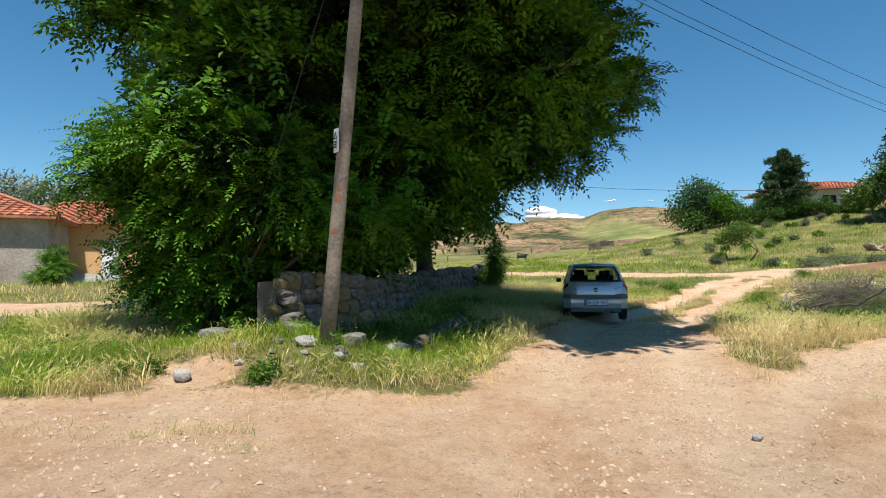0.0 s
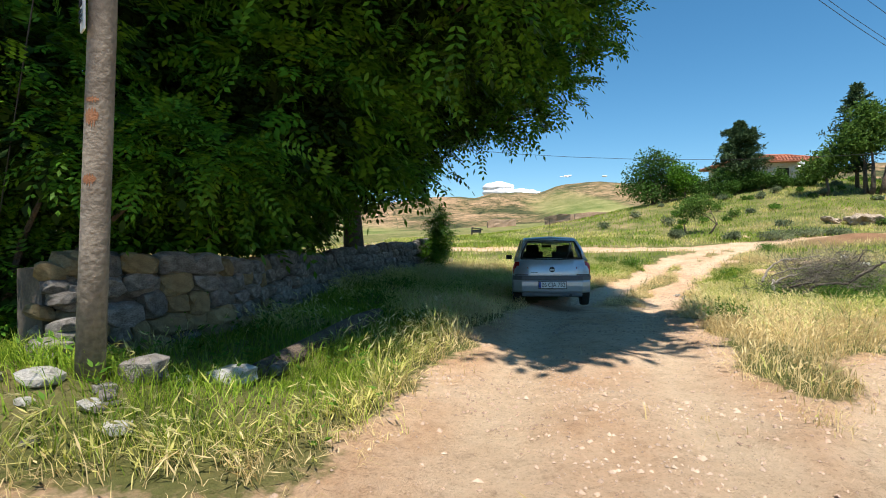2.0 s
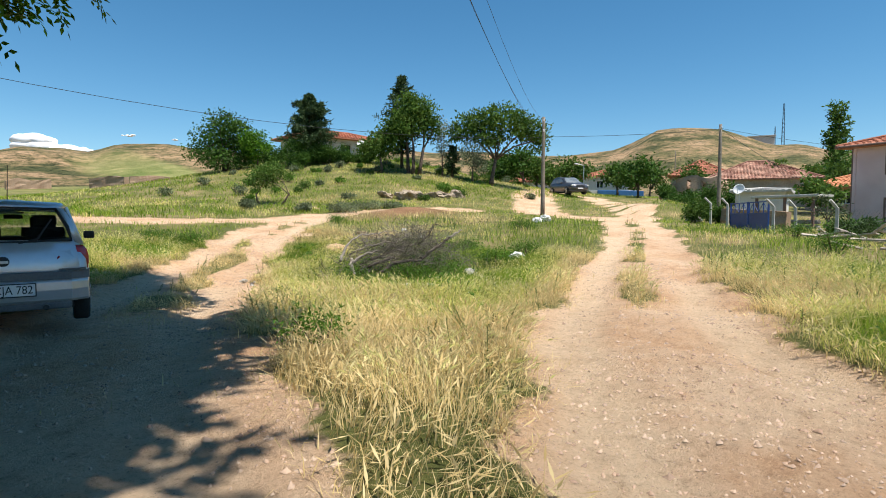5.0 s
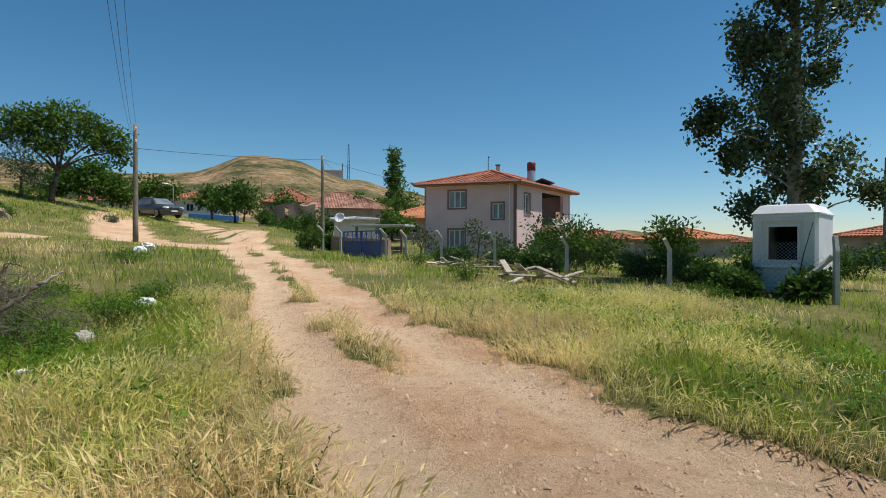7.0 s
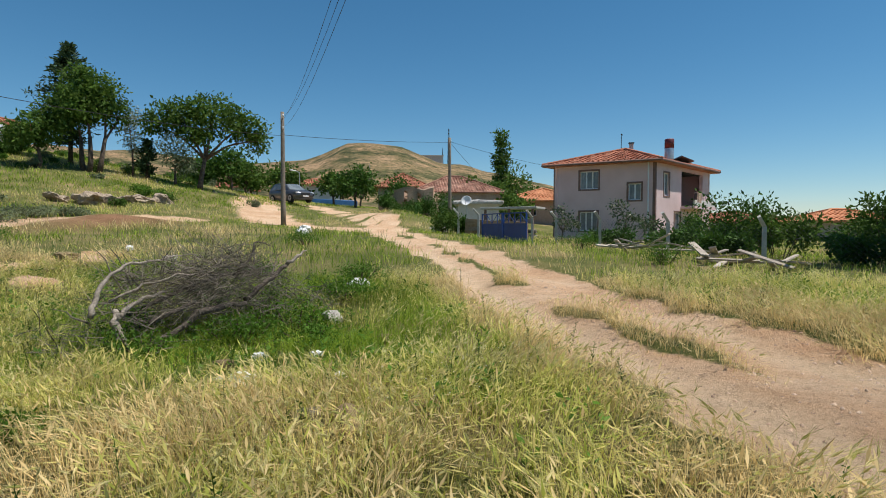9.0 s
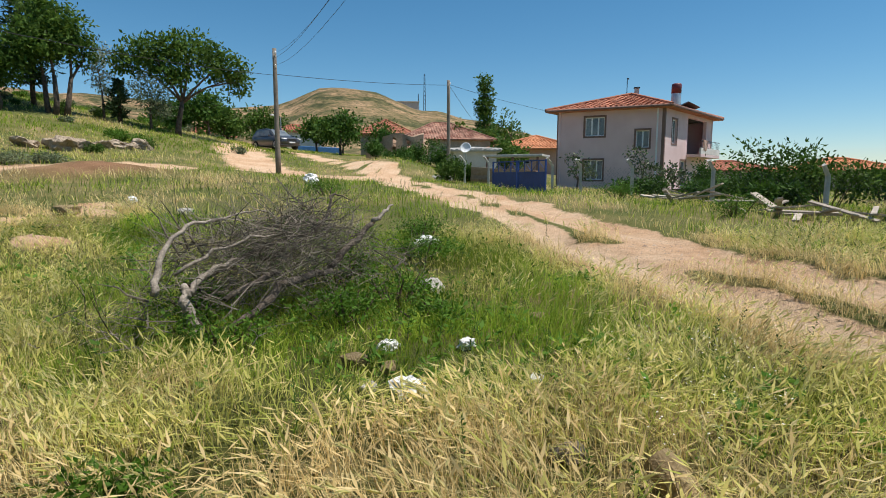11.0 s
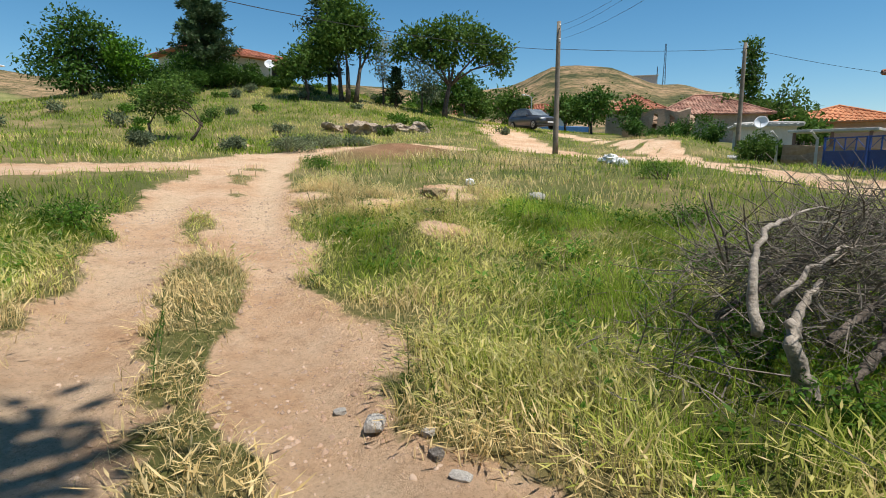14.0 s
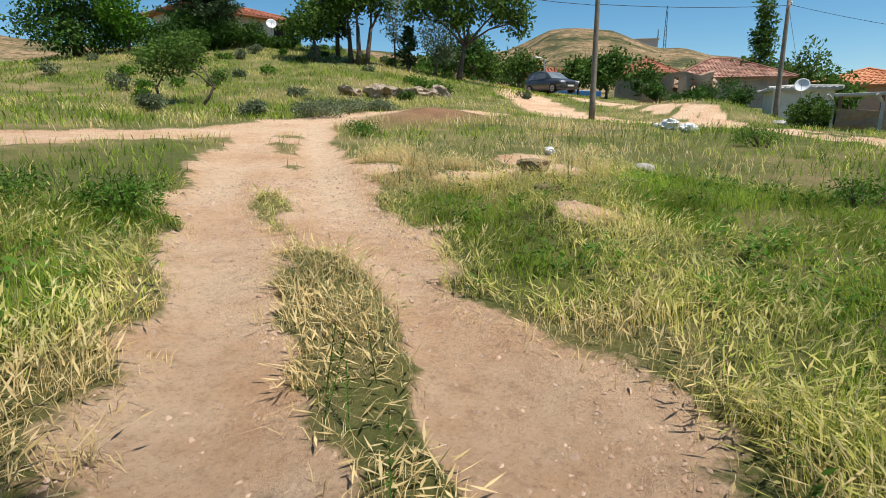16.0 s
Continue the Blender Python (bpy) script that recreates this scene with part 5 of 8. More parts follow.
def hatchback(m):
    """Length along y, the tail at y = 0, nose at 3.65."""
    car = thing("parked_car", m, "small silver hatchback parked in the shade of the acacia", "car")
    S = SILVER
    bm = bmesh.new()
    loft(bm, [body_section(y, hw, zb, zt, tuck, ti, cr) for y, hw, zb, zt, tuck, ti, cr in (
        (0.06, 0.68, 0.40, 0.86, 0.05, 0.10, 0.0), (0.16, 0.76, 0.33, 0.90, 0.06, 0.10, 0.0), (0.45, 0.79, 0.28, 0.92, 0.06, 0.09, 0.0), (1.3, 0.80, 0.24, 0.92, 0.06, 0.09, 0.0), (2.3, 0.80, 0.24, 0.90, 0.06, 0.09, 0.0),
        (2.75, 0.79, 0.25, 0.88, 0.06, 0.12, 0.03), (3.3, 0.75, 0.28, 0.76, 0.07, 0.16, 0.05), (3.58, 0.62, 0.34, 0.60, 0.08, 0.14, 0.03))])
    body = part("body", bm, S, car, smooth=True)
    # tailgate: the lower painted skin with the curved window above it
    gate_b = bmesh.new()
    loft(gate_b, [[(-0.66 + w, y, z), (-0.4, y - 0.04, z), (0, y - 0.055, z), (0.4, y - 0.04, z), (0.66 - w, y, z), (0.66 - w, y + 0.05, z), (0, y + 0.02, z), (-0.66 + w, y + 0.05, z)]
                  for w, y, z in ((0.0, 0.055, 0.58), (-0.02, 0.04, 0.66), (0.0, 0.075, 0.84), (0.015, 0.13, 0.935), (0.03, 0.18, 0.985))])
    tg = part("tailgate", gate_b, S, car, smooth=True)
    # roof and pillars
    rb = bmesh.new()
    loft(rb, [[(-hw, y, z - 0.05), (-hw * 0.9, y, z), (0, y, z + 0.03), (hw * 0.9, y, z), (hw, y, z - 0.05), (0, y, z - 0.045)] for y, hw, z in ((0.40, 0.50, 1.36), (0.50, 0.55, 1.395), (1.0, 0.585, 1.42), (1.7, 0.58, 1.41), (2.05, 0.55, 1.365))])
    part("roof", rb, S, car, smooth=True)
    for sg in (1, -1):
        pb = loft(bmesh.new(), [[(sg * 0.64, 0.16, 0.96), (sg * 0.735, 0.22, 0.92), (sg * 0.72, 0.50, 0.92), (sg * 0.60, 0.30, 0.98)], [(sg * 0.52, 0.33, 1.24), (sg * 0.60, 0.37, 1.24), (sg * 0.60, 0.52, 1.24), (sg * 0.53, 0.40, 1.24)],
                                [(sg * 0.44, 0.40, 1.345), (sg * 0.535, 0.44, 1.345), (sg * 0.545, 0.62, 1.345), (sg * 0.48, 0.45, 1.35)]])
        part("rear_pillar", pb, S, car, smooth=True)
        part("door_pillar", tubem([(sg * 0.73, 1.35, 0.90), (sg * 0.575, 1.38, 1.37)], [0.035, 0.03], 5), S, car)
        part("front_pillar", tubem([(sg * 0.72, 2.72, 0.88), (sg * 0.545, 2.02, 1.36)], [0.035, 0.03], 5), S, car)
    sb = bmesh.new()
    tube(sb, [(-0.47, 0.385, 1.335), (0, 0.34, 1.36), (0.47, 0.385, 1.335)], [0.03, 0.035, 0.03], 6)
    part("tailgate_header", sb, S, tg, smooth=True)

    def pane(name, pts):
        b2 = bmesh.new()
        f = b2.faces.new([b2.verts.new(p) for p in pts])
        r2 = bmesh.ops.extrude_face_region(b2, geom=[f])
        f.normal_update()
        bmesh.ops.translate(b2, vec=f.normal * 0.004, verts=[v for v in r2["geom"] if isinstance(v, bmesh.types.BMVert)])
        g = part(name, b2, CAR_GLASS, car)
        g.visible_shadow = False
        return g
    pane("rear_window", [(-0.60, 0.165, 0.99), (0, 0.125, 0.965), (0.60, 0.165, 0.99), (0.56, 0.26, 1.13), (0.46, 0.375, 1.325), (0, 0.335, 1.345), (-0.46, 0.375, 1.325), (-0.56, 0.26, 1.13)])
    pane("windscreen", [(-0.68, 2.70, 0.90), (0.68, 2.70, 0.90), (0.52, 2.04, 1.36), (-0.52, 2.04, 1.36)])
    for sg in (1, -1):
        pane("side_window", [(sg * 0.715, 0.52, 0.93), (sg * 0.735, 1.32, 0.92), (sg * 0.585, 1.36, 1.35), (sg * 0.575, 0.66, 1.33)])
        pane("side_window", [(sg * 0.735, 1.40, 0.92), (sg * 0.725, 2.60, 0.90), (sg * 0.57, 2.02, 1.34), (sg * 0.585, 1.42, 1.35)])
    # rubber seal round the rear window
    seal = bmesh.new()
    ring = [(-0.61, 0.158, 0.985), (-0.3, 0.13, 0.965), (0, 0.118, 0.958), (0.3, 0.13, 0.965), (0.61, 0.158, 0.985), (0.575, 0.25, 1.13), (0.47, 0.372, 1.332), (0, 0.328, 1.352), (-0.47, 0.372, 1.332), (-0.575, 0.25, 1.13), (-0.61, 0.158, 0.985)]
    tube(seal, ring, [0.022] * len(ring), 5, False)
    part("window_seal", seal, BLACK_RUBBER, tg)
    # bumper with rubbing strip
    bb = bmesh.new()
    loft(bb, [[(-0.78, 0.35, z), (-0.76, 0.12 - d, z), (-0.6, 0.0 - d, z), (0, -0.045 - d, z), (0.6, 0.0 - d, z), (0.76, 0.12 - d, z), (0.78, 0.35, z), (0.5, 0.3, z), (-0.5, 0.3, z)] for z, d in ((0.30, -0.05), (0.33, 0.0), (0.44, 0.02), (0.52, 0.02), (0.56, 0.0))])
    bumper = part("rear_bumper", bb, S, car, smooth=False)
    rs = bmesh.new()
    loft(rs, [[(-0.785, 0.34, z), (-0.77, 0.10, z), (-0.6, -0.028, z), (0, -0.074, z), (0.6, -0.028, z), (0.77, 0.10, z), (0.785, 0.34, z), (0.6, 0.25, z), (-0.6, 0.25, z)] for z in (0.555, 0.56, 0.635, 0.64)])
    part("rubbing_strip", rs, PLASTIC_GREY, bumper, "grey plastic rubbing strip")
    part("lower_valance", boxm((-0.6, 0.02, 0.22), (0.6, 0.25, 0.31), 0.03), PLASTIC_GREY, bumper)
    for sg in (1, -1):
        lb = bmesh.new()
        loft(lb, [[(sg * x0, y0, z), (sg * (x0 + x1) / 2, y0 - 0.0 + (y1 - y0) * 0.25, z), (sg * x1, y1, z), (sg * x1, y1 + 0.08, z), (sg * x0, y0 + 0.08, z)]
                  for x0, x1, y0, y1, z in ((0.47, 0.765, 0.030, 0.20, 0.655), (0.46, 0.775, 0.026, 0.20, 0.72), (0.475, 0.775, 0.035, 0.21, 0.80), (0.53, 0.76, 0.075, 0.23, 0.87), (0.62, 0.72, 0.135, 0.24, 0.92))])
        lamp = part("tail_lamp", lb, TAIL_RED, car, "dark red tail lamp", smooth=True)
        wb = boxm((sg * 0.48, 0.012, 0.645), (sg * 0.74, 0.10, 0.67), 0.004)
        part("lamp_strip", wb, PLASTIC_GREY, lamp)
    # number plate with its characters
    plate = part("number_plate", boxm((-0.27, -0.085, 0.395), (0.27, -0.066, 0.52), 0.004), PLATE_WHITE, car, "white number plate with black characters")
    part("country_band", boxm((-0.266, -0.088, 0.40), (-0.225, -0.084, 0.515), 0), BLUE_INK, plate)
    cu = bpy.data.curves.new("plate_text", "FONT")
    cu.body, cu.size, cu.extrude, cu.align_x, cu.align_y = "06 CJA 782", 0.125, 0.0015, "CENTER", "CENTER"
    tmp = bpy.data.objects.new("plate_text", cu)
    me = bpy.data.meshes.new_from_object(tmp)
    bpy.data.objects.remove(tmp)
    me.materials.clear()
    wid = max(v.co.x for v in me.vertices) - min(v.co.x for v in me.vertices)
    me.transform(Matrix.Translation((0.02, -0.0875, 0.4575)) @ Matrix.Rotation(radians(90), 4, "X") @ Matrix.Diagonal((0.455 / wid, 1, 1, 1)))
    part("characters", me, INK, plate)
    fr = bmesh.new()
    for lo, hi in (((-0.28, -0.088, 0.52), (0.28, -0.064, 0.53)), ((-0.28, -0.088, 0.385), (0.28, -0.064, 0.395)), ((-0.28, -0.088, 0.395), (-0.27, -0.064, 0.52)), ((0.27, -0.088, 0.395), (0.28, -0.064, 0.52))):
        box(fr, lo, hi)
    part("plate_frame", fr, INK, plate)
    # round badge as a plain ring and bar, wiper, mirrors, exhaust, aerial
    bd = lathe(bmesh.new(), [(0.052, 0), (0.055, 0.008), (0.035, 0.012)], 18, Matrix.Translation((0, 0.0, 0.765)) @ Matrix.Rotation(radians(90), 4, "X"))
    part("badge", bd, INK, tg)
    part("badge_bar", boxm((-0.045, -0.022, 0.745), (0.045, -0.012, 0.772), 0.003), STEEL, tg)
    part("script_bar", boxm((-0.42, 0.004, 0.70), (-0.28, 0.012, 0.712), 0), PLASTIC_GREY, tg)
    wp = bmesh.new()
    tube(wp, [(0.13, 0.105, 0.945), (0.30, 0.135, 1.0), (0.43, 0.30, 1.22)], [0.016, 0.012, 0.008], 5)
    part("wiper", wp, BLACK_RUBBER, tg)
    for sg in (1, -1):
        part("door_mirror", boxm((sg * 0.80, 2.35, 0.93), (sg * 0.94, 2.43, 1.04), 0.025), BLACK_RUBBER, car)
    part("exhaust", tubem([(0.36, 0.35, 0.25), (0.36, -0.03, 0.25)], [0.03, 0.03], 10), DARK_METAL, car)
    part("aerial", tubem([(0.0, 0.95, 1.44), (0.02, 0.85, 1.85)], [0.006, 0.003], 5), DARK_METAL, car)
    # seats and floor seen through the glass
    for x in (-0.34, 0.34):
        st = part("front_seat", boxm((x - 0.23, 1.35, 0.45), (x + 0.23, 1.52, 1.12), 0.06), DARK, car)
        part("headrest", boxm((x - 0.14, 1.38, 1.12), (x + 0.14, 1.48, 1.27), 0.04), DARK, st)
    part("rear_seat", boxm((-0.62, 0.62, 0.40), (0.62, 0.78, 1.00), 0.05), DARK, car)
    part("dashboard", boxm((-0.66, 2.3, 0.60), (0.66, 2.66, 0.92), 0.05), DARK, car)
    part("rear_shelf", boxm((-0.60, 0.22, 0.92), (0.60, 0.62, 0.94), 0.01), DARK, car)
    part("mirror", boxm((-0.11, 2.08, 1.25), (0.11, 2.10, 1.31), 0.01), DARK, car)
    for x in (-0.70, 0.70):
        for y in (0.62, 2.95):
            wheel(car, x, y, 0.28, 0.28, 0.17)
    ub = bmesh.new()
    box(ub, (-0.62, 0.2, 0.20), (0.62, 3.3, 0.3), 0.02)
    part("underbody", ub, DARK, car)
    return car


CAR_X, CAR_Y = 4.0, 13.72
hatchback(pose(CAR_X, CAR_Y, ground_z(CAR_X + 0.4, CAR_Y + 1.5) + 0.0, 0, 0, -12))


def suv(m):
    car = thing("estate_car", m, "dark grey metallic sport utility car standing on the dusty track", "car")
    bm = bmesh.new()
    loft(bm, [body_section(y, hw, zb, zt, tuck, ti, cr) for y, hw, zb, zt, tuck, ti, cr in (
        (0.02, 0.80, 0.48, 1.00, 0.06, 0.10, 0.0), (0.15, 0.90, 0.40, 1.08, 0.06, 0.08, 0.0), (0.6, 0.94, 0.34, 1.10, 0.06, 0.07, 0.0), (2.0, 0.95, 0.32, 1.08, 0.06, 0.07, 0.0), (3.2, 0.95, 0.33, 1.05, 0.06, 0.08, 0.02),
        (3.9, 0.93, 0.36, 1.00, 0.06, 0.12, 0.04), (4.45, 0.88, 0.38, 0.90, 0.08, 0.14, 0.04), (4.66, 0.76, 0.44, 0.78, 0.08, 0.10, 0.02))])
    part("body", bm, SUV_GREY, car, smooth=True)
    cb = bmesh.new()
    loft(cb, [[(-a, y, z0), (-b, y2, z1), (b, y2, z1), (a, y, z0)] for a, y, z0, b, y2, z1 in ((0.84, 0.12, 1.06, 0.62, 0.50, 1.60), (0.88, 1.0, 1.06, 0.68, 1.0, 1.66), (0.88, 2.2, 1.06, 0.68, 2.2, 1.66), (0.86, 3.45, 1.02, 0.62, 2.55, 1.60))])
    part("cabin", cb, SUV_GREY, car, smooth=False)
    for sg in (1, -1):
        for pts in ([(0.5, 1.10), (0.95, 1.54), (1.45, 1.58), (1.45, 1.10)], [(1.52, 1.10), (1.52, 1.58), (2.45, 1.55), (3.0, 1.10)]):
            b2 = bmesh.new()
            f = [b2.verts.new((sg * (0.885 - (z - 1.06) * 0.335 + 0.012), y, z)) for y, z in pts]
            b2.faces.new(f)
            r2 = bmesh.ops.extrude_face_region(b2, geom=list(b2.faces))
            bmesh.ops.translate(b2, vec=(sg * 0.006, 0, 0), verts=[v for v in r2["geom"] if isinstance(v, bmesh.types.BMVert)])
            part("side_window", b2, WINDOW_GLASS, car)
        part("head_lamp", boxm((sg * 0.52, 4.44, 0.74), (sg * 0.86, 4.62, 0.86), 0.03), WHITE_PVC, car, "bright white head lamp")
        part("door_mirror", boxm((sg * 0.93, 2.95, 1.06), (sg * 1.10, 3.08, 1.20), 0.04), SUV_GREY, car)
        part("roof_rail", tubem([(sg * 0.60, 0.7, 1.66), (sg * 0.62, 1.5, 1.71), (sg * 0.60, 2.4, 1.66)], [0.02] * 3, 6), STEEL, car)
        for y in (0.85, 3.75):
            wheel(car, sg * 0.86, y, 0.37, 0.37, 0.24)
    b2 = bmesh.new()
    poly(b2, [(-0.78, 3.40, 1.09), (0.78, 3.40, 1.09), (0.60, 2.62, 1.585), (-0.60, 2.62, 1.585)])
    r2 = bmesh.ops.extrude_face_region(b2, geom=list(b2.faces))
    bmesh.ops.translate(b2, vec=(0, 0.015, 0.02), verts=[v for v in r2["geom"] if isinstance(v, bmesh.types.BMVert)])
    part("windscreen", b2, WINDOW_GLASS, car)
    part("grille", boxm((-0.42, 4.62, 0.62), (0.42, 4.70, 0.82), 0.03), DARK_METAL, car)
    part("front_plate", boxm((-0.26, 4.66, 0.46), (0.26, 4.72, 0.57), 0.005), PLATE_WHITE, car)
    part("lower_trim", boxm((-0.9, 0.1, 0.28), (0.9, 4.5, 0.40), 0.04), PLASTIC_GREY, car)
    return car


suv(pose(51.0, 36.0, ground_z(50.0, 34.4), 0, 0, 148))


# ---- hill house ----
def small_house(name, a, b, depth, z0, wall_h, roof_h, label, wall_mat=WHITE_WALL, roof_mat=ROOF, holes=(), over=0.5, base=0.6):
    """A one-storey house; a to b is its front wall, seen from outside left to right."""
    t = thing(name, Matrix.Identity(4), label, "house")
    mm, L = wall_frame(a, b)
    z1 = z0 + wall_h
    part("wall", wall_holes(bmesh.new(), mm, L, z0 - base, z1, [(h[0] * L, h[1] * L, z0 + h[2], z0 + h[3]) for h in holes], 0.3), wall_mat, t)
    for h in holes:
        w = window_part(t, mm, h[0] * L, h[1] * L, z0 + h[2], z0 + h[3], sashes=h[4] if len(h) > 4 else 2, surround=None, glass=DARK)
    part("wall", boxm((0, 0.3, z0 - base), (0.3, depth, z1), 0, mm), wall_mat, t)
    part("wall", boxm((L - 0.3, 0.3, z0 - base), (L, depth, z1), 0, mm), wall_mat, t)
    part("wall", boxm((0.3, depth - 0.3, z0 - base), (L - 0.3, depth, z1), 0, mm), wall_mat, t)
    e = [mm @ Vector((x, y, z1 + 0.08)) for x, y in ((depth and -over, -over), (L + over, -over), (L + over, depth + over), (-over, depth + over))]
    ins = min(depth / 2 + over, L / 2) * 0.95
    if L >= depth:
        rd = [mm @ Vector((L + over - ins, depth / 2, z1 + roof_h)), mm @ Vector((-over + ins, depth / 2, z1 + roof_h))]
        cs = [e[1], e[2], e[3], e[0]]
    else:
        rd = [mm @ Vector((L / 2, -over + ins, z1 + roof_h)), mm @ Vector((L / 2, depth + over - ins, z1 + roof_h))]
        cs = e
    hip_roof(t, cs, rd, 0.10, roof_mat, tile=0.6)
    return t, mm, L


def dish(x, y, z, r, aim, label, foot=None):
    t = thing("satellite_dish", pose(x, y, z), label, "satellite dish")
    q = Vector(aim).to_track_quat("Z", "Y").to_matrix().to_4x4()
    part("reflector", lathe(bmesh.new(), [(0.01, -0.02), (r * 0.5, 0.015), (r * 0.85, 0.07), (r, 0.11), (r * 0.98, 0.125), (r * 0.8, 0.085), (r * 0.45, 0.03), (0.01, 0.0)], 22, q), WHITE_PAINT, t, smooth=True)
    part("feed_arm", tubem([q @ Vector((0, -r * 0.9, 0.1)), q @ Vector((0, -r * 0.1, r * 0.9))], [0.012, 0.012], 5), STEEL, t)
    part("mast", tubem([(0, 0, (foot if foot is not None else ground_z(x, y)) - z), (0, 0, -0.02)], [0.03, 0.03], 6), STEEL, t)
    return t


small_house("hill_house", (35.85, 58.3), (45.3, 56.6), 5.5, 8.2, 2.0, 1.15, "white hilltop house with a red tiled roof and dark windows", WHITE_WALL, ROOF, [(0.10, 0.24, 0.5, 1.5), (0.50, 0.64, 0.5, 1.5), (0.80, 0.93, 0.2, 1.7, 1)], 0.8, 2.2)
dish(42.3, 56.0, 9.7, 0.42, (-0.6, -0.75, 0.4), "white satellite dish on a pole before the hill house")
dish(44.2, 17.6, 3.45, 0.38, (-0.85, 0.1, 0.35), "white satellite dish on a post beside the low shed")
tagged(part("roof_aerial", tubem([(39.8, 60.2, 11.2), (39.8, 60.2, 12.8)], [0.03, 0.02], 5), DARK_METAL), "thin television aerial on the hill house roof", "aerial")

# ---- hill trees and shrubs ----
conifer(34.3, 54.0, 6.8, 2.75, "dark green pine tree beside the hilltop house", 15000, seed=4, ragged=0.4, taper=2.0)
conifer(40.6, 47.4, 9.2, 2.3, "tall narrow dark green fir behind broadleaf trees", 6000, seed=9, ragged=0.6, taper=1.8, name="fir_tree")
broad_tree(39.2, 44.6, 8.0, [(-0.4, 0, 5.0, 1.7, 1.7, 1.4), (1.0, -0.5, 5.6, 1.5, 1.5, 1.3), (-1.5, 0.5, 4.2, 1.2, 1.2, 1.1), (0.3, 0.3, 6.6, 1.4, 1.4, 1.1), (1.9, -0.8, 4.4, 0.9, 0.9, 1.2)], "leafy green tree with bare lower trunks on the hill", LEAF_TREE, 6500, 0.30, 0.15, 0.17, seed=2, stems=3, clump=0.3)
broad_tree(36.6, 46.0, 4.8, [(0, 0, 2.6, 1.4, 1.4, 1.2), (-0.9, 0.4, 2.2, 1.0, 1.0, 0.9), (0.8, -0.3, 3.3, 1.0, 1.0, 0.9)], "rounded green tree beside the hill house", LEAF_TREE, 3500, 0.26, 0.14, 0.12, seed=3, clump=0.28)
broad_tree(42.0, 43.2, 6.0, [(0, 0, 4.2, 0.8, 0.8, 1.3), (0.2, 0.1, 2.6, 0.6, 0.6, 0.8)], "slender pale-leaved tree on the hill slope", LEAF_OLIVE, 1000, 0.22, 0.09, 0.08, seed=5, clump=0.25)
broad_tree(44.5, 39.2, 8.0, [(-0.5, 1.2, 5.9, 1.9, 1.9, 1.1), (0.8, -0.8, 6.3, 1.9, 1.9, 1.2), (2.0, -2.6, 5.2, 1.6, 1.6, 1.0), (-1.2, 2.6, 5.0, 1.3, 1.3, 0.9), (2.6, -3.4, 4.2, 0.9, 0.9, 1.1), (0.2, 0.2, 4.5, 1.6, 1.6, 0.8)], "spreading walnut-like tree with an open green crown", LEAF_TREE, 6500, 0.32, 0.17, 0.2, seed=6, clump=0.32, lean=(0.3, -0.3))
broad_tree(43.2, 40.4, 4.6, [(0, 0, 2.9, 1.2, 1.2, 1.3), (0.3, -0.5, 1.8, 1.0, 1.0, 0.8)], "grey-green young tree under the spreading tree", LEAF_GREYGREEN, 2500, 0.2, 0.08, 0.1, seed=7, clump=0.3)
conifer(42.6, 42.4, 3.2, 0.8, "small dark conifer on the hill slope", 1200, seed=8)
broad_tree(27.8, 58.2, 6.2, [(-1.9, 0.5, 2.2, 1.6, 1.6, 1.6), (0.6, 0.2, 3.4, 2.0, 2.0, 1.7), (2.1, -0.4, 2.3, 1.5, 1.5, 1.6), (-0.5, -0.6, 4.4, 1.4, 1.4, 1.2), (-1.2, -0.8, 1.1, 1.3, 1.3, 0.9), (1.2, -0.9, 1.2, 1.4, 1.4, 0.9)], "dense dark green tree at the foot of the hilltop", LEAF_BUSH, 8000, 0.28, 0.14, 0.18, seed=10, stems=3, clump=0.35)
broad_tree(29.6, 55.6, 3.8, [(0, 0, 2.0, 1.4, 1.4, 1.3), (-0.6, 0.3, 2.6, 0.9, 0.9, 0.9)], "bright green young tree before the dark tree", LEAF_ACACIA, 2600, 0.24, 0.12, 0.09, seed=12, clump=0.3)
for i, (x, y, w, h) in enumerate([(31.0, 55.0, 3.4, 2.3), (32.6, 54.2, 3.6, 2.7), (34.2, 53.2, 3.4, 2.5), (35.6, 52.4, 3.0, 2.1), (31.8, 53.0, 2.6, 1.6), (37.0, 51.6, 2.8, 1.5), (38.6, 51.0, 2.2, 1.2)]):
    bush(x, y, w, h, "dense green hedge shrub below the hilltop house", LEAF_BUSH, 2600, 0.2, 0.09, seed=20 + i, name="hedge_shrub", group="hedge below the hill house", lobes=7)
broad_tree(21.3, 39.2, 3.0, [(0, 0, 1.9, 1.15, 1.15, 0.8), (0.4, -0.3, 2.3, 0.7, 0.7, 0.5), (-0.5, 0.3, 1.6, 0.7, 0.7, 0.5)], "small round-headed tree on the meadow slope", LEAF_TREE, 2600, 0.17, 0.07, 0.06, seed=13, stems=2, clump=0.2, fork=0.25, name="small_tree")
for i, (x, y, w, h) in enumerate([(22.6, 33.2, 2.8, 0.7), (24.6, 33.6, 2.4, 0.6), (21.0, 34.5, 1.2, 0.6), (26.6, 33.4, 1.6, 0.5), (19.0, 37.2, 1.2, 0.6)]):
    bush(x, y, w, h, "low grey-green shrub at the foot of the hill", LEAF_GREYGREEN, 1500, 0.13, 0.04, seed=40 + i, name="low_shrub", group="grey shrubs below the hill", lobes=7)
r = np.random.default_rng(77)
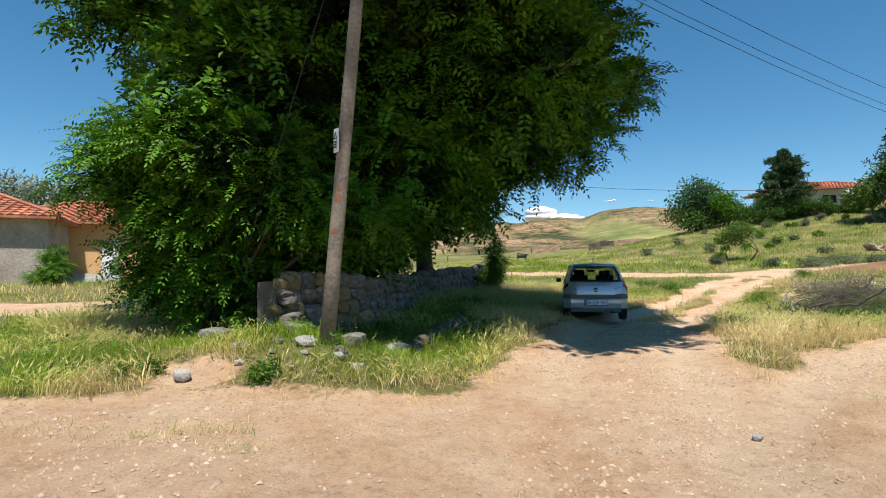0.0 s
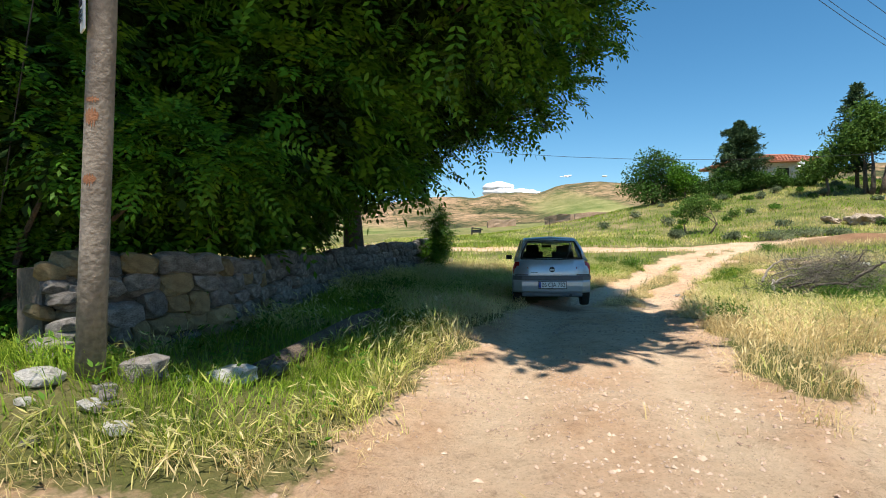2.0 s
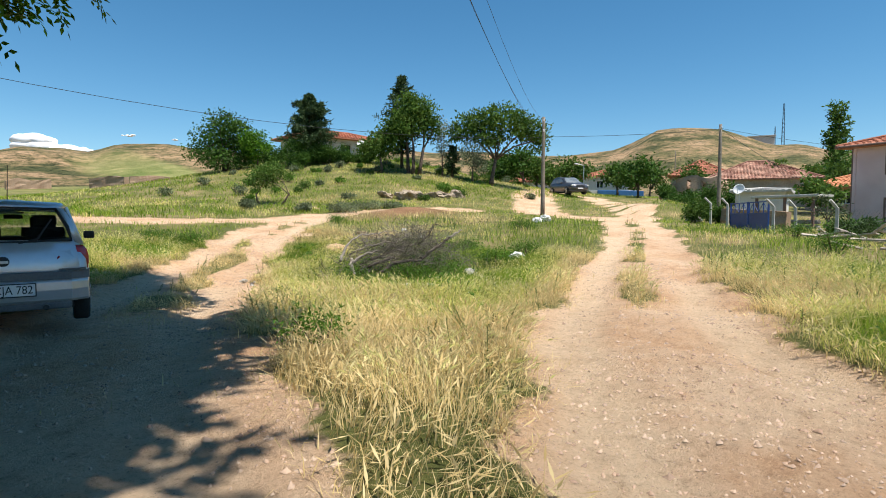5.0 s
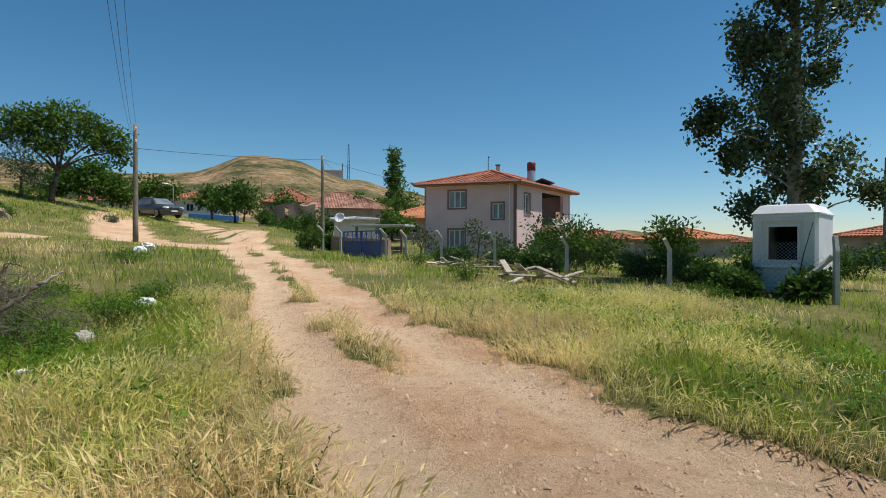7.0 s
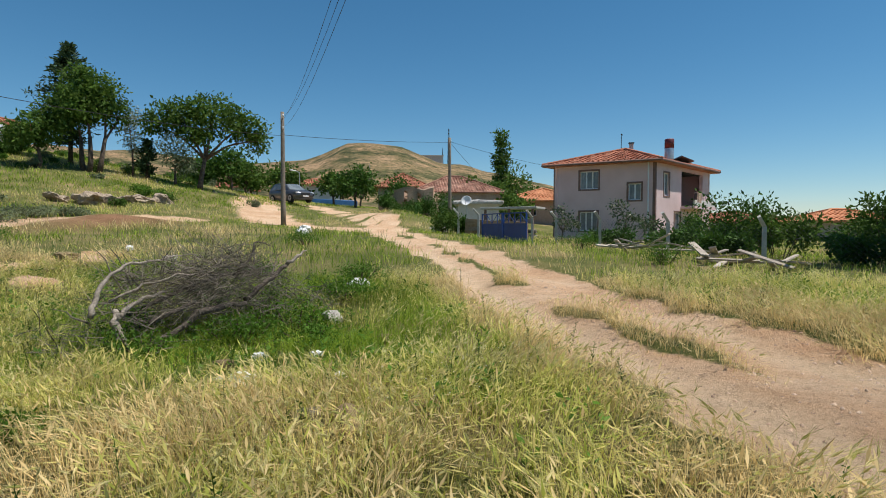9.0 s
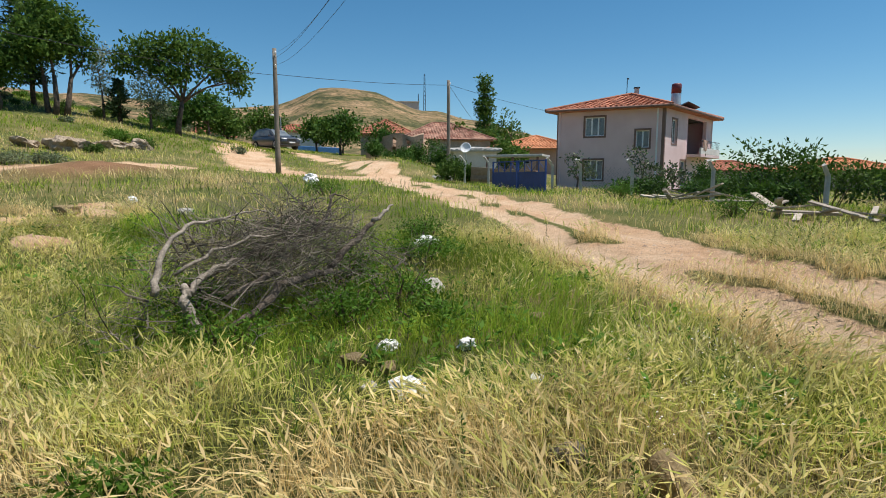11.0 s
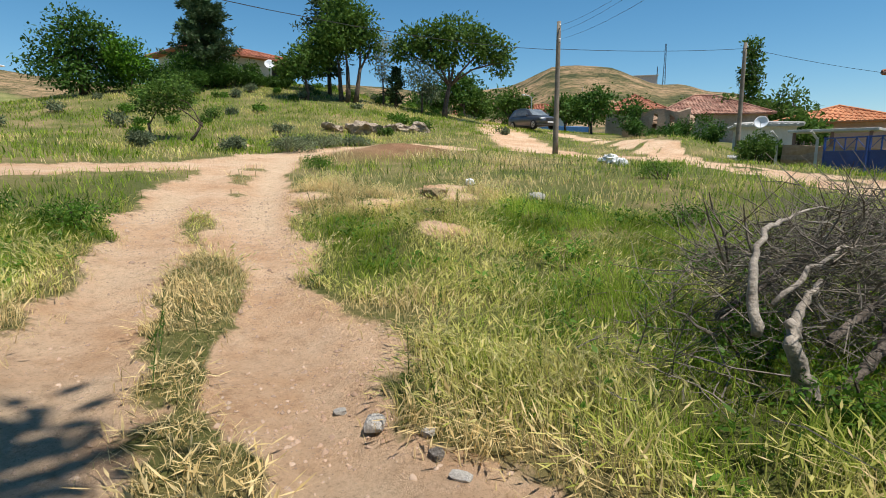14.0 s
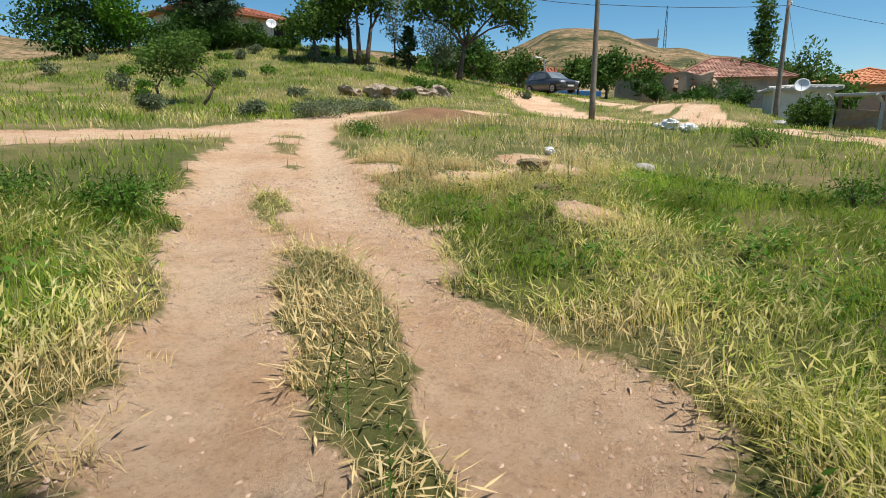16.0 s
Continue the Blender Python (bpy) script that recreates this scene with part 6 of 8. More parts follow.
for i in range(90):
    a, d = r.uniform(-2.8, -0.3), r.uniform(6, 29)
    x, y = 43 + d * math.cos(a) * 1.05, 60 + d * math.sin(a)
    w = r.uniform(0.6, 1.5)
    bush(x, y, w, w * r.uniform(0.4, 0.7), "green clump of weeds on the hillside", (LEAF_TREE, LEAF_GREYGREEN, GRASS_LUSH)[i % 3], 420, 0.16, 0.06, seed=100 + i, name="weed_clump", group="weeds on the hillside")

# ---- rock outcrop ----
for i, (x, y, sx, sy, sz) in enumerate([(31.1, 36.6, 1.1, 0.8, 0.75), (32.3, 36.9, 0.8, 0.6, 0.5), (34.4, 36.0, 0.9, 0.6, 0.45), (35.6, 35.4, 0.7, 0.6, 0.5), (30.0, 37.5, 0.6, 0.5, 0.4), (33.4, 36.2, 0.5, 0.4, 0.3), (31.7, 36.0, 0.5, 0.4, 0.35)]):
    bm = lump(i + 2, (sx * 0.9, sy, sz * 0.62), 3, 0.8, 1.0, 9.0)
    ob = part("boulder", bm, ROCK)
    ob.matrix_basis = pose(x, y, ground_z(x, y) + sz * 0.2, 6 * i, 5 - 3 * i, 30 + 20 * i)
    tagged(ob, "weathered tan boulder of the outcrop on the slope", "rock", "outcrop boulders")


# ---- houses farther off ----
small_house("white_cottage", (72.2, 57.6), (72.6, 53.6), 6.0, 5.3, 1.6, 1.2, "small white cottage with a red tiled roof beyond the poles", WHITE_WALL, ROOF, [(0.2, 0.4, 0.6, 1.4), (0.6, 0.8, 0.6, 1.4)], 0.5, 2)
small_house("old_farmhouse", (70.8, 28.2), (74.3, 18.2), 9.0, 3.3, 2.6, 2.4, "long old farmhouse with a sagging faded tile roof", GREY_WALL, ROOF_OLD, [(0.1, 0.18, 0.8, 1.9)], 0.6, 2)
small_house("old_farmhouse", (84.0, 37.5), (86.0, 30.5), 8.0, 4.8, 2.8, 2.4, "old farmhouse with a dark red tiled roof behind trees", GREY_WALL, ROOF, [(0.3, 0.4, 0.8, 1.9)], 0.6, 2)
small_house("low_shed", (48.4, 19.0), (48.9, 15.8), 4.0, 1.7, 1.75, 0.25, "low whitewashed shed with a flat pale roof", WHITE_WALL, CONCRETE, [], 0.35, 1)
small_house("orange_house", (62.0, 17.0), (61.5, 9.0), 9.0, 2.0, 2.2, 1.5, "house with a bright orange tiled roof beside the pink house", PINKISH_WALL, ROOF_ORANGE, [(0.3, 0.45, 0.8, 1.9)], 0.6, 1)
small_house("red_roof_house", (74.0, 46.0), (76.5, 40.5), 6.0, 5.0, 2.3, 1.1, "house with a red tiled roof among village trees", WHITE_WALL, ROOF, [(0.3, 0.45, 0.8, 1.8)], 0.5, 2)
for i, (x, y, z, L) in enumerate([(62.5, -6.0, 0.4, 7.0), (52.0, -11.0, 0.3, 6.0), (78.0, -26.0, 0.2, 9.0), (38.6, -21.5, 0.2, 7.0), (92.0, -12.0, 1.0, 9.0)]):
    small_house("village_house", (x, y + L / 2), (x + 0.4, y - L / 2), 6.0, z, 1.7 if i != 3 else 1.9, 1.0, "low village house with a faded red tiled roof", GREY_WALL, ROOF if i != 1 else ROOF_ORANGE, [], 0.4, 1)

# ruined adobe house
ruin = thing("adobe_ruin", Matrix.Identity(4), "crumbling roofless adobe house with empty window holes", "ruin")
mm, L = wall_frame((59.4, 29.2), (60.0, 23.6))
for a, b, h, holes in (((0, 0.28), 0, 2.2, []), ((0.28, 0.64), 0, 3.1, [(0.45, 0.52)]), ((0.64, 1.0), 0, 3.0, [(0.70, 0.78)])):
    bm = bmesh.new()
    wall_holes(bm, mm @ Matrix.Translation((a[0] * L, 0, 0)), (a[1] - a[0]) * L, 2.2, 2.6 + h, [((q[0] - a[0]) * L, (q[1] - a[0]) * L, 4.1, 5.2) for q in holes], 0.5)
    bmesh.ops.subdivide_edges(bm, edges=bm.edges, cuts=3, use_grid_fill=True)
    for v in bm.verts:
        k = noise.noise(v.co * 0.7)
        v.co += Vector((k * 0.12, noise.noise(v.co * 0.9 + Vector((5, 0, 0))) * 0.12, (k - 0.4 * abs(noise.noise(v.co * 0.4))) * (0.7 if v.co.z > 4.6 else 0.05)))
    part("wall", bm, ADOBE, ruin)
for y0 in (0.0, L - 0.5):
    part("wall", boxm((y0, 0.5, 2.2), (y0 + 0.5, 5.0, 4.9), 0.1, mm), ADOBE, ruin)
bm = lump(5, (2.9, 1.7, 0.9), 3, 0.7, 1.0, 9.0)
ob = part("collapsed_roof", bm, ADOBE, ruin, "mound of fallen roof earth")
ob.matrix_basis = mm @ pose(L * 0.5, 2.6, 4.5)

# ruined stone walls below the ridge, trough
rubble_wall("wall_ruin", (20.3, 61.5), (25.6, 60.4), 1.0, 0.5, "broken brown stone wall of a ruined building", ADOBE)
rubble_wall("wall_ruin_2", (20.3, 61.6), (18.8, 66.5), 0.9, 0.5, "broken brown stone wall of a ruined building", ADOBE)
rubble_wall("wall_hill_ruin", (16.5, 95.0), (21.5, 96.0), 1.6, 0.5, "low ruined hut wall on the far slope", ADOBE)
trough = thing("sheep_trough", pose(9.6, 62.0, ground_z(9.6, 62.0)), "small dark roofed box on legs in the meadow", "trough")
part("tray", boxm((-0.5, -0.4, 0.35), (0.5, 0.4, 0.65), 0.03), DARK_METAL, trough)
part("cover", boxm((-0.6, -0.5, 0.75), (0.6, 0.5, 0.82), 0.02, pose(0, 0, 0, 0, 8, 0)), DARK_METAL, trough)
for x in (-0.45, 0.45):
    for y in (-0.35, 0.35):
        part("leg", tubem([(x, y, 0), (x, y, 0.8)], [0.035, 0.035], 5), DARK_METAL, trough)

# blue-sheeted shed, mesa hut, masts, street lamp
shed = thing("blue_shed", Matrix.Identity(4), "low shed with white boards and a blue tarpaulin", "shed")
mm, L = wall_frame((68.0, 42.5), (71.0, 36.5))
part("body", boxm((0, 0, 3.6), (L, 2.5, 5.1), 0.03, mm), WHITE_WALL, shed)
part("tarpaulin", boxm((1.5, -0.1, 4.5), (L + 0.4, 2.7, 5.25), 0.08, mm @ pose(0, 0, 0, 0, 2, 0)), BLUE_SHEET, shed)
hut = thing("hilltop_hut", Matrix.Identity(4), "grey flat-roofed hut on top of the bare hill", "hut")
mm, L = wall_frame((294.0, 83.0), (297.0, 72.5))
zr = ground_z(297, 78)
part("wall", boxm((0, 0, zr - 2), (L, 7, zr + 3.2), 0.05, mm), CONCRETE, hut)
part("roof_slab", boxm((-0.5, -0.5, zr + 3.2), (L + 0.5, 7.5, zr + 3.6), 0.05, mm), CONCRETE, hut)
for x, y, h, w in ((308, 71.5, 21, 0.9), (306, 74.5, 10, 0.4)):
    z = ground_z(x, y)
    mast = thing("lattice_mast", pose(x, y, z), "thin lattice radio mast on the hilltop", "mast")
    bm = bmesh.new()
    for i in range(4):
        a = i * 1.5708 + 0.78
        tube(bm, [(w * math.cos(a), w * math.sin(a), -1), (w * 0.35 * math.cos(a), w * 0.35 * math.sin(a), h)], [0.09, 0.07], 4)
        for k in range(10):
            za, zb = h * k / 10, h * (k + 1) / 10
            b2 = a + 1.5708
            s0, s1 = w * (1 - 0.65 * k / 10), w * (1 - 0.65 * (k + 1) / 10)
            tube(bm, [(s0 * math.cos(a), s0 * math.sin(a), za), (s1 * math.cos(b2), s1 * math.sin(b2), zb)], [0.05, 0.05], 3)
    part("lattice", bm, DARK_METAL, mast)
def street_lamp(x, y, h):
    t = thing("street_lamp", pose(x, y, ground_z(x, y)), "grey street lamp with a short arm in the village", "street lamp")
    part("column", tubem([(0, 0, -0.2), (0, 0, h)], [0.07, 0.05], 8), STEEL, t)
    part("arm", tubem([(0, 0, h - 0.05), (-0.3, 0.3, h + 0.15), (-0.6, 0.6, h + 0.18)], [0.035] * 3, 6), STEEL, t)
    part("lamp_head", boxm((-0.95, 0.5, h + 0.12), (-0.5, 0.72, h + 0.26), 0.04), WHITE_PVC, t)
street_lamp(61.9, 39.2, 3.3)
pole_thing(150.0, 62.0, ground_z(150, 62) + 8, (0, 0), 0.14, "far wooden utility pole on the slope", False, 0)

# ---- village trees ----
r = np.random.default_rng(31)
spots = [(58, 45, 4.5, 5.0), (63, 46.5, 4.0, 4.5), (66, 37, 4.0, 4.2), (64, 33.5, 4.5, 4.6), (67, 44, 5, 5), (78, 38, 4.5, 5), (80, 33, 5, 5.5), (77, 27.5, 3.5, 4), (88, 27, 5, 6), (92, 22, 5, 6.5),
         (83, 49, 4.5, 5), (90, 55, 5, 5.5), (76, 62, 4, 5), (66, 55, 3.5, 4.5), (70, 50, 3.5, 4), (98, 40, 6, 6), (105, 30, 6, 7), (95, 16, 5, 5), (60, 50, 3.5, 4), (86, 44, 5, 5), (79, 16.2, 5, 7.0), (85, 19, 5, 6), (57.5, 15.5, 2.8, 3.0), (76.5, 20.5, 3.5, 6.0)]
for i, (x, y, w, h) in enumerate(spots):
    broad_tree(x, y, h, [(r.normal() * 0.2 * w, r.normal() * 0.2 * w, h * r.uniform(0.45, 0.75), w * 0.32, w * 0.32, h * 0.24) for _ in range(5)], "leafy green village tree among the old houses", LEAF_TREE if i % 3 else LEAF_BUSH, 1500, 0.42, 0.22, 0.14, seed=200 + i, clump=0.45, fork=0.25, group="village trees")
broad_tree(114, 22.2, 17.5, [(0.2 * math.sin(z), 0.2 * math.cos(z * 2), z, 1.75 - 0.004 * (z - 8) ** 2 - 0.05 * max(0, z - 13), 1.75 - 0.004 * (z - 8) ** 2 - 0.05 * max(0, z - 13), 1.5) for z in (4, 6, 8, 10, 12, 14, 16)], "tall slim columnar poplar above the roofs", LEAF_TREE, 5000, 0.5, 0.26, 0.2, seed=50, clump=0.35, fork=0.15, name="columnar_poplar")
for i, (x, y, w, h) in enumerate([(61, 25.5, 3.0, 2.2), (58.2, 23.2, 3.5, 2.4), (57.5, 27.5, 3.0, 2.0), (55, 21.5, 2.6, 1.8), (53, 25.0, 3.0, 1.5), (50, 23.5, 2.6, 1.2)]):
    bush(x, y, w, h, "dense green shrub before the ruined adobe house", LEAF_BUSH, 1800, 0.22, 0.1, seed=60 + i, group="shrubs at the ruin", lobes=6)

# ---- poplar and bushes along the fence ----
poplar = thing("poplar_tree", pose(21.7, -1.4, ground_z(21.7, -1.4) - 0.1), "tall poplar with dark glossy leaves and pale branches", "tree")
r = np.random.default_rng(17)
bm = tube(bmesh.new(), [(0, 0, 0), (0.05, 0, 2.5), (-0.05, 0.1, 6), (0.1, 0, 10), (0, 0, 14)], [0.30, 0.24, 0.17, 0.10, 0.03], 10)
pl, tips = [], []
for i in range(46):
    z = 2.4 + i * 0.24
    a, L = r.random() * 6.283, (1.15 + 0.75 * r.random()) * (1.15 - 0.05 * max(0, z - 6)) * (0.75 if z < 3.5 else 1)
    e = np.array([math.cos(a) * L, math.sin(a) * L, z + L * 0.9])
    tube(bm, [(0, 0, z), (e[0] * 0.5, e[1] * 0.5, z + L * 0.35), tuple(e)], [0.05, 0.03, 0.008], 5, False)
    for u in r.random(5) * 0.75 + 0.25:
        tips.append(np.array([0, 0, z]) * (1 - u) + e * u + r.normal(size=3) * 0.12)
for dy, z in ((2.1, 3.9), (2.5, 5.2), (-1.9, 2.9), (1.6, 2.6), (2.9, 4.9)):
    tube(bm, [(0, 0, z - 0.9), (-0.3, dy * 0.5, z - 0.3), (-0.4, dy, z)], [0.045, 0.03, 0.008], 5, False)
    tips += [np.array([-0.4, dy, z]) + r.normal(size=3) * 0.22 for _ in range(6)]
part("trunk", bm, BARK_PALE, poplar, smooth=True)
tips = np.array(tips)
k = r.integers(0, len(tips), 30000)
part("crown", leaf_mesh("crown", r, tips[k] + r.normal(size=(len(k), 3)) * np.array([0.20, 0.20, 0.22]), unit(r.normal(size=(len(k), 3)) + np.array([0, 0, -0.4])), 0.135, 0.11, 0.1), LEAF_POPLAR, poplar)
broad_tree(25.4, -10.6, 5.0, [(0, 0, 3.6, 1.5, 1.4, 0.7), (-0.6, 1.5, 2.9, 0.8, 0.7, 0.5), (0.5, -0.6, 2.4, 1.2, 1.1, 0.7), (-0.2, 0.9, 4.4, 0.7, 0.8, 0.5), (0.1, 0.7, 1.9, 0.7, 0.8, 0.5)], "gnarled dark leafy fruit tree beside a barn", LEAF_POPLAR, 7000, 0.18, 0.12, 0.16, seed=18, clump=0.3, name="fruit_tree")
for i, (x, y, w, h, lf) in enumerate([(26.7, 4.6, 3.0, 2.6, LEAF_BUSH), (29.0, 5.2, 2.2, 1.4, LEAF_BUSH), (24.6, 4.2, 2.4, 1.6, LEAF_TREE), (23.6, 1.6, 2.6, 2.5, LEAF_TREE), (22.0, 3.0, 1.8, 1.2, LEAF_BUSH),
                                       (20.6, 1.9, 1.8, 1.1, LEAF_BUSH), (19.0, 2.0, 1.4, 0.9, LEAF_BUSH), (17.4, 0.9, 1.1, 0.8, LEAF_BUSH), (25.4, 7.2, 2.0, 0.9, LEAF_BUSH), (27.2, 9.2, 1.9, 0.7, LEAF_BUSH),
                                       (23.4, 6.1, 1.5, 0.9, LEAF_BUSH), (17.9, 2.2, 1.0, 0.7, LEAF_BUSH), (33.0, -2.0, 3.0, 2.0, LEAF_BUSH), (30.0, -5.0, 3.5, 1.6, LEAF_BUSH), (26.0, -6.2, 3.2, 1.5, LEAF_BUSH),
                                       (22.8, -7.2, 2.6, 1.1, LEAF_BUSH), (35.0, -9.5, 3.5, 1.8, LEAF_BUSH), (21.0, -5.6, 2.0, 0.8, LEAF_BUSH), (38.0, 3.5, 2.4, 2.2, LEAF_BUSH), (30.5, 3.0, 2.4, 1.5, LEAF_TREE), (35.6, 17.4, 1.7, 1.5, LEAF_TREE), (36.8, 16.8, 1.5, 1.2, LEAF_BUSH)]):
    bush(x, y, w, h, "rank green bush overgrowing the wire fence", lf, 1700, 0.16, 0.075, seed=300 + i, group="bushes along the fence", lobes=7)
for i, (x, y, h) in enumerate([(33.8, 7.9, 2.6), (33.4, 10.9, 2.1), (32.2, 6.9, 1.5)]):
    broad_tree(x, y, h, [(0, 0, h * 0.62, 0.55, 0.55, h * 0.26), (0.25, -0.4, h * 0.45, 0.4, 0.4, h * 0.15), (0, 0.3, h * 0.8, 0.35, 0.35, h * 0.15)], "young fruit tree in the yard of the pink house", LEAF_POPLAR, 420, 0.16, 0.08, 0.05, seed=330 + i, clump=0.16, name="young_tree", group="young trees in the yard")
r = np.random.default_rng(5)
for i in range(24):
    x, y = 45 + r.random() * 70, -8 - r.random() * 55
    if 57 < x < 67 and -12 < y < 0:
        continue
    w = r.uniform(2.5, 5.5)
    bush(x, y, w, w * r.uniform(0.4, 0.75), "dark green tree clump among the far gardens", LEAF_TREE if i % 2 else LEAF_BUSH, 900, 0.34, 0.17, seed=400 + i, name="garden_tree", group="far garden trees", lobes=6)

# ---- left-hand houses ----
lh, mm, L = small_house("stone_house", (-23.5, 19.2), (-15.6, 22.6), 6.5, 0.75, 2.78, 1.45, "stone house with a red tiled roof beside the track", GREY_WALL, ROOF, [], 0.45, 0.5)
yh, mm, L = small_house("yellow_house", (-20.13, 25.3), (-9.0, 29.6), 6.0, 1.35, 2.35, 1.3, "ochre plastered house with a barred window and front steps", YELLOW_WALL, ROOF, [(0.197, 0.258, 0.85, 1.55)], 0.5, 1.0)
part("door", boxm((4.45, -0.05, 1.35), (5.15, -0.003, 2.95), 0.01, mm), WHITE_PAINT, yh, "shabby white door")
steps = thing("front_steps", Matrix.Identity(4), "grey stone steps before the yellow house", "steps")
for i in range(4):
    part("step", boxm((3.0 - i * 0.1, -0.5 - i * 0.36, 0.4), (5.3 + i * 0.1, -0.14 - i * 0.36, 1.34 - i * 0.17), 0.02, mm), CONCRETE, steps)
sapling(-14.4, 21.2, 1.5, 1.0, "young acacia bush in front of the yellow house", 700, 15)
for i, (x, y) in enumerate([(-28, 38), (-23, 40), (-33, 35)]):
    broad_tree(x, y, 8.0, [(r.normal() * 1.2, r.normal() * 1.2, 5.4 + r.normal() * 0.8, 1.9, 1.9, 1.5) for _ in range(5)], "silvery grey-green willow-like tree behind the houses", LEAF_OLIVE, 6000, 0.34, 0.12, 0.2, seed=500 + i, clump=0.4, group="silvery trees")

# ---- brush pile ----
pile = thing("brush_pile", Matrix.Identity(4), "tangled heap of dead grey branches lying in the grass", "brush pile")
PX, PY = 11.62, 15.71
gz0 = ground_z(PX, PY)
ax_d, ax_p = Vector((0.80, -0.60, 0)), Vector((0.60, 0.80, 0))


def along(u, v, h):
    q = Vector((PX, PY, 0)) + ax_d * u + ax_p * v
    return Vector((q.x, q.y, ground_z(q.x, q.y) + h))


def bough(points, radii, material=DEADWOOD, label="", seed=0):
    """A crooked limb through (u, v, h) points, kinked and knotty."""
    q = np.random.default_rng(900 + seed)
    pts, rad = [], []
    for i in range(len(points) - 1):
        for k in range(4):
            w = k / 4
            pts.append(along(*[points[i][c] * (1 - w) + points[i + 1][c] * w + (q.normal() * 0.012 if i + k else 0) for c in range(3)]))
            rad.append((radii[i] * (1 - w) + radii[i + 1] * w) * q.uniform(0.86, 1.16))
    pts.append(along(*points[-1]))
    rad.append(radii[-1])
    return part("bough", tubem(pts, rad, 8), material, pile, label, smooth=True)


bough([(-1.15, -0.58, 0.0), (-1.16, -0.54, 0.20), (-1.22, -0.48, 0.38), (-1.2, -0.42, 0.5)], [0.066, 0.055, 0.047, 0.031], DEADWOOD_PALE, "bleached forked trunk end", 1)
bough([(-1.20, -0.46, 0.42), (-1.05, -0.38, 0.50), (-0.82, -0.3, 0.60), (-0.6, -0.2, 0.62)], [0.033, 0.028, 0.023, 0.012], DEADWOOD_PALE, "", 2)
bough([(-1.45, -0.42, 0.46), (-1.38, -0.32, 0.66), (-1.22, -0.2, 0.86), (-0.95, -0.05, 0.97), (-0.5, 0.1, 1.02), (-0.1, 0.15, 1.0)], [0.033, 0.028, 0.023, 0.017, 0.011, 0.005], DEADWOOD_PALE, "", 3)
bough([(-1.25, -0.35, 0.58), (-0.85, -0.3, 0.74), (-0.45, -0.2, 0.82), (0.1, -0.1, 0.74)], [0.017, 0.016, 0.012, 0.005], DEADWOOD_PALE, "", 4)
bough([(-0.95, -0.6, 0.06), (-0.6, -0.55, 0.17), (-0.3, -0.5, 0.34), (0.1, -0.45, 0.38), (0.35, -0.4, 0.40)], [0.023, 0.039, 0.043, 0.035, 0.023], BARK_DEAD, "dark weathered limb with peeling bark", 5)
bough([(0.35, -0.35, 0.42), (0.62, -0.34, 0.60), (0.85, -0.32, 0.76), (1.0, -0.3, 0.84)], [0.035, 0.035, 0.031, 0.025], BARK_DEAD, "", 6)
bough([(0.98, -0.3, 0.83), (1.1, -0.32, 0.93), (1.3, -0.28, 1.0)], [0.028, 0.026, 0.012], DEADWOOD_PALE, "broken limb end bleached pale", 7)
bough([(-0.85, -0.45, 0.30), (-0.5, -0.42, 0.42), (-0.25, -0.38, 0.46)], [0.031, 0.030, 0.023], BARK_DEAD, "", 8)
bough([(-0.2, -0.55, 0.10), (0.15, -0.5, 0.13), (0.45, -0.45, 0.10)], [0.035, 0.031, 0.023], BARK_DEAD, "", 9)
bough([(-1.0, 0.25, 0.25), (-0.2, 0.3, 0.55), (0.8, 0.2, 0.75)], [0.031, 0.023, 0.009], BARK_DEAD, "", 10)
bough([(0.4, 0.0, 0.75), (0.62, 0.05, 0.98), (0.72, 0.1, 1.16), (0.95, 0.05, 1.05)], [0.022, 0.017, 0.012, 0.005], BARK_DEAD, "", 11)
bm = bmesh.new()
r = np.random.default_rng(23)
for i in range(2300):
    u, v = r.normal() * 0.72 + 0.0, r.normal() * 0.42 + 0.05
    top = 1.0 * max(0.12, 1 - (abs(u) / 1.75) ** 2.4 - (v / 1.2) ** 2) + 0.10 * math.sin(u * 5.3) + 0.05
    h = max(0.04, top * r.random() ** 0.55)
    L = r.uniform(0.15, 0.75)
    a = r.random() * 6.283
    d = Vector((math.cos(a), math.sin(a), r.normal() * 0.55 + 0.1)).normalized() * L
    p0 = along(u, v, h)
    q1 = p0 + d * 0.4 + Vector((r.normal(), r.normal(), r.normal())) * 0.06 * L
    q2 = p0 + d + Vector((r.normal(), r.normal(), r.normal())) * 0.16 * L
    for q in (q1, q2):
        q.z = max(q.z, gz0 + 0.02)
    rad = 0.0018 + 0.006 * r.random() ** 3
    tube(bm, [p0, q1, q2], [rad, rad * 0.8, rad * 0.35], 3, False)
    if r.random() < 0.6:
        e = q1 + (d * 0.35 + Vector((r.normal(), r.normal(), r.normal())) * 0.22 * L)
        e.z = max(e.z, gz0 + 0.02)
        tube(bm, [q1, q1.lerp(e, 0.5) + Vector((0, 0, 0.015)), e], [rad * 0.7, rad * 0.5, rad * 0.25], 3, False)
tagged(part("twig_mass", bm, DEADWOOD, pile, "mass of thin brittle twigs"), kind="stuff")
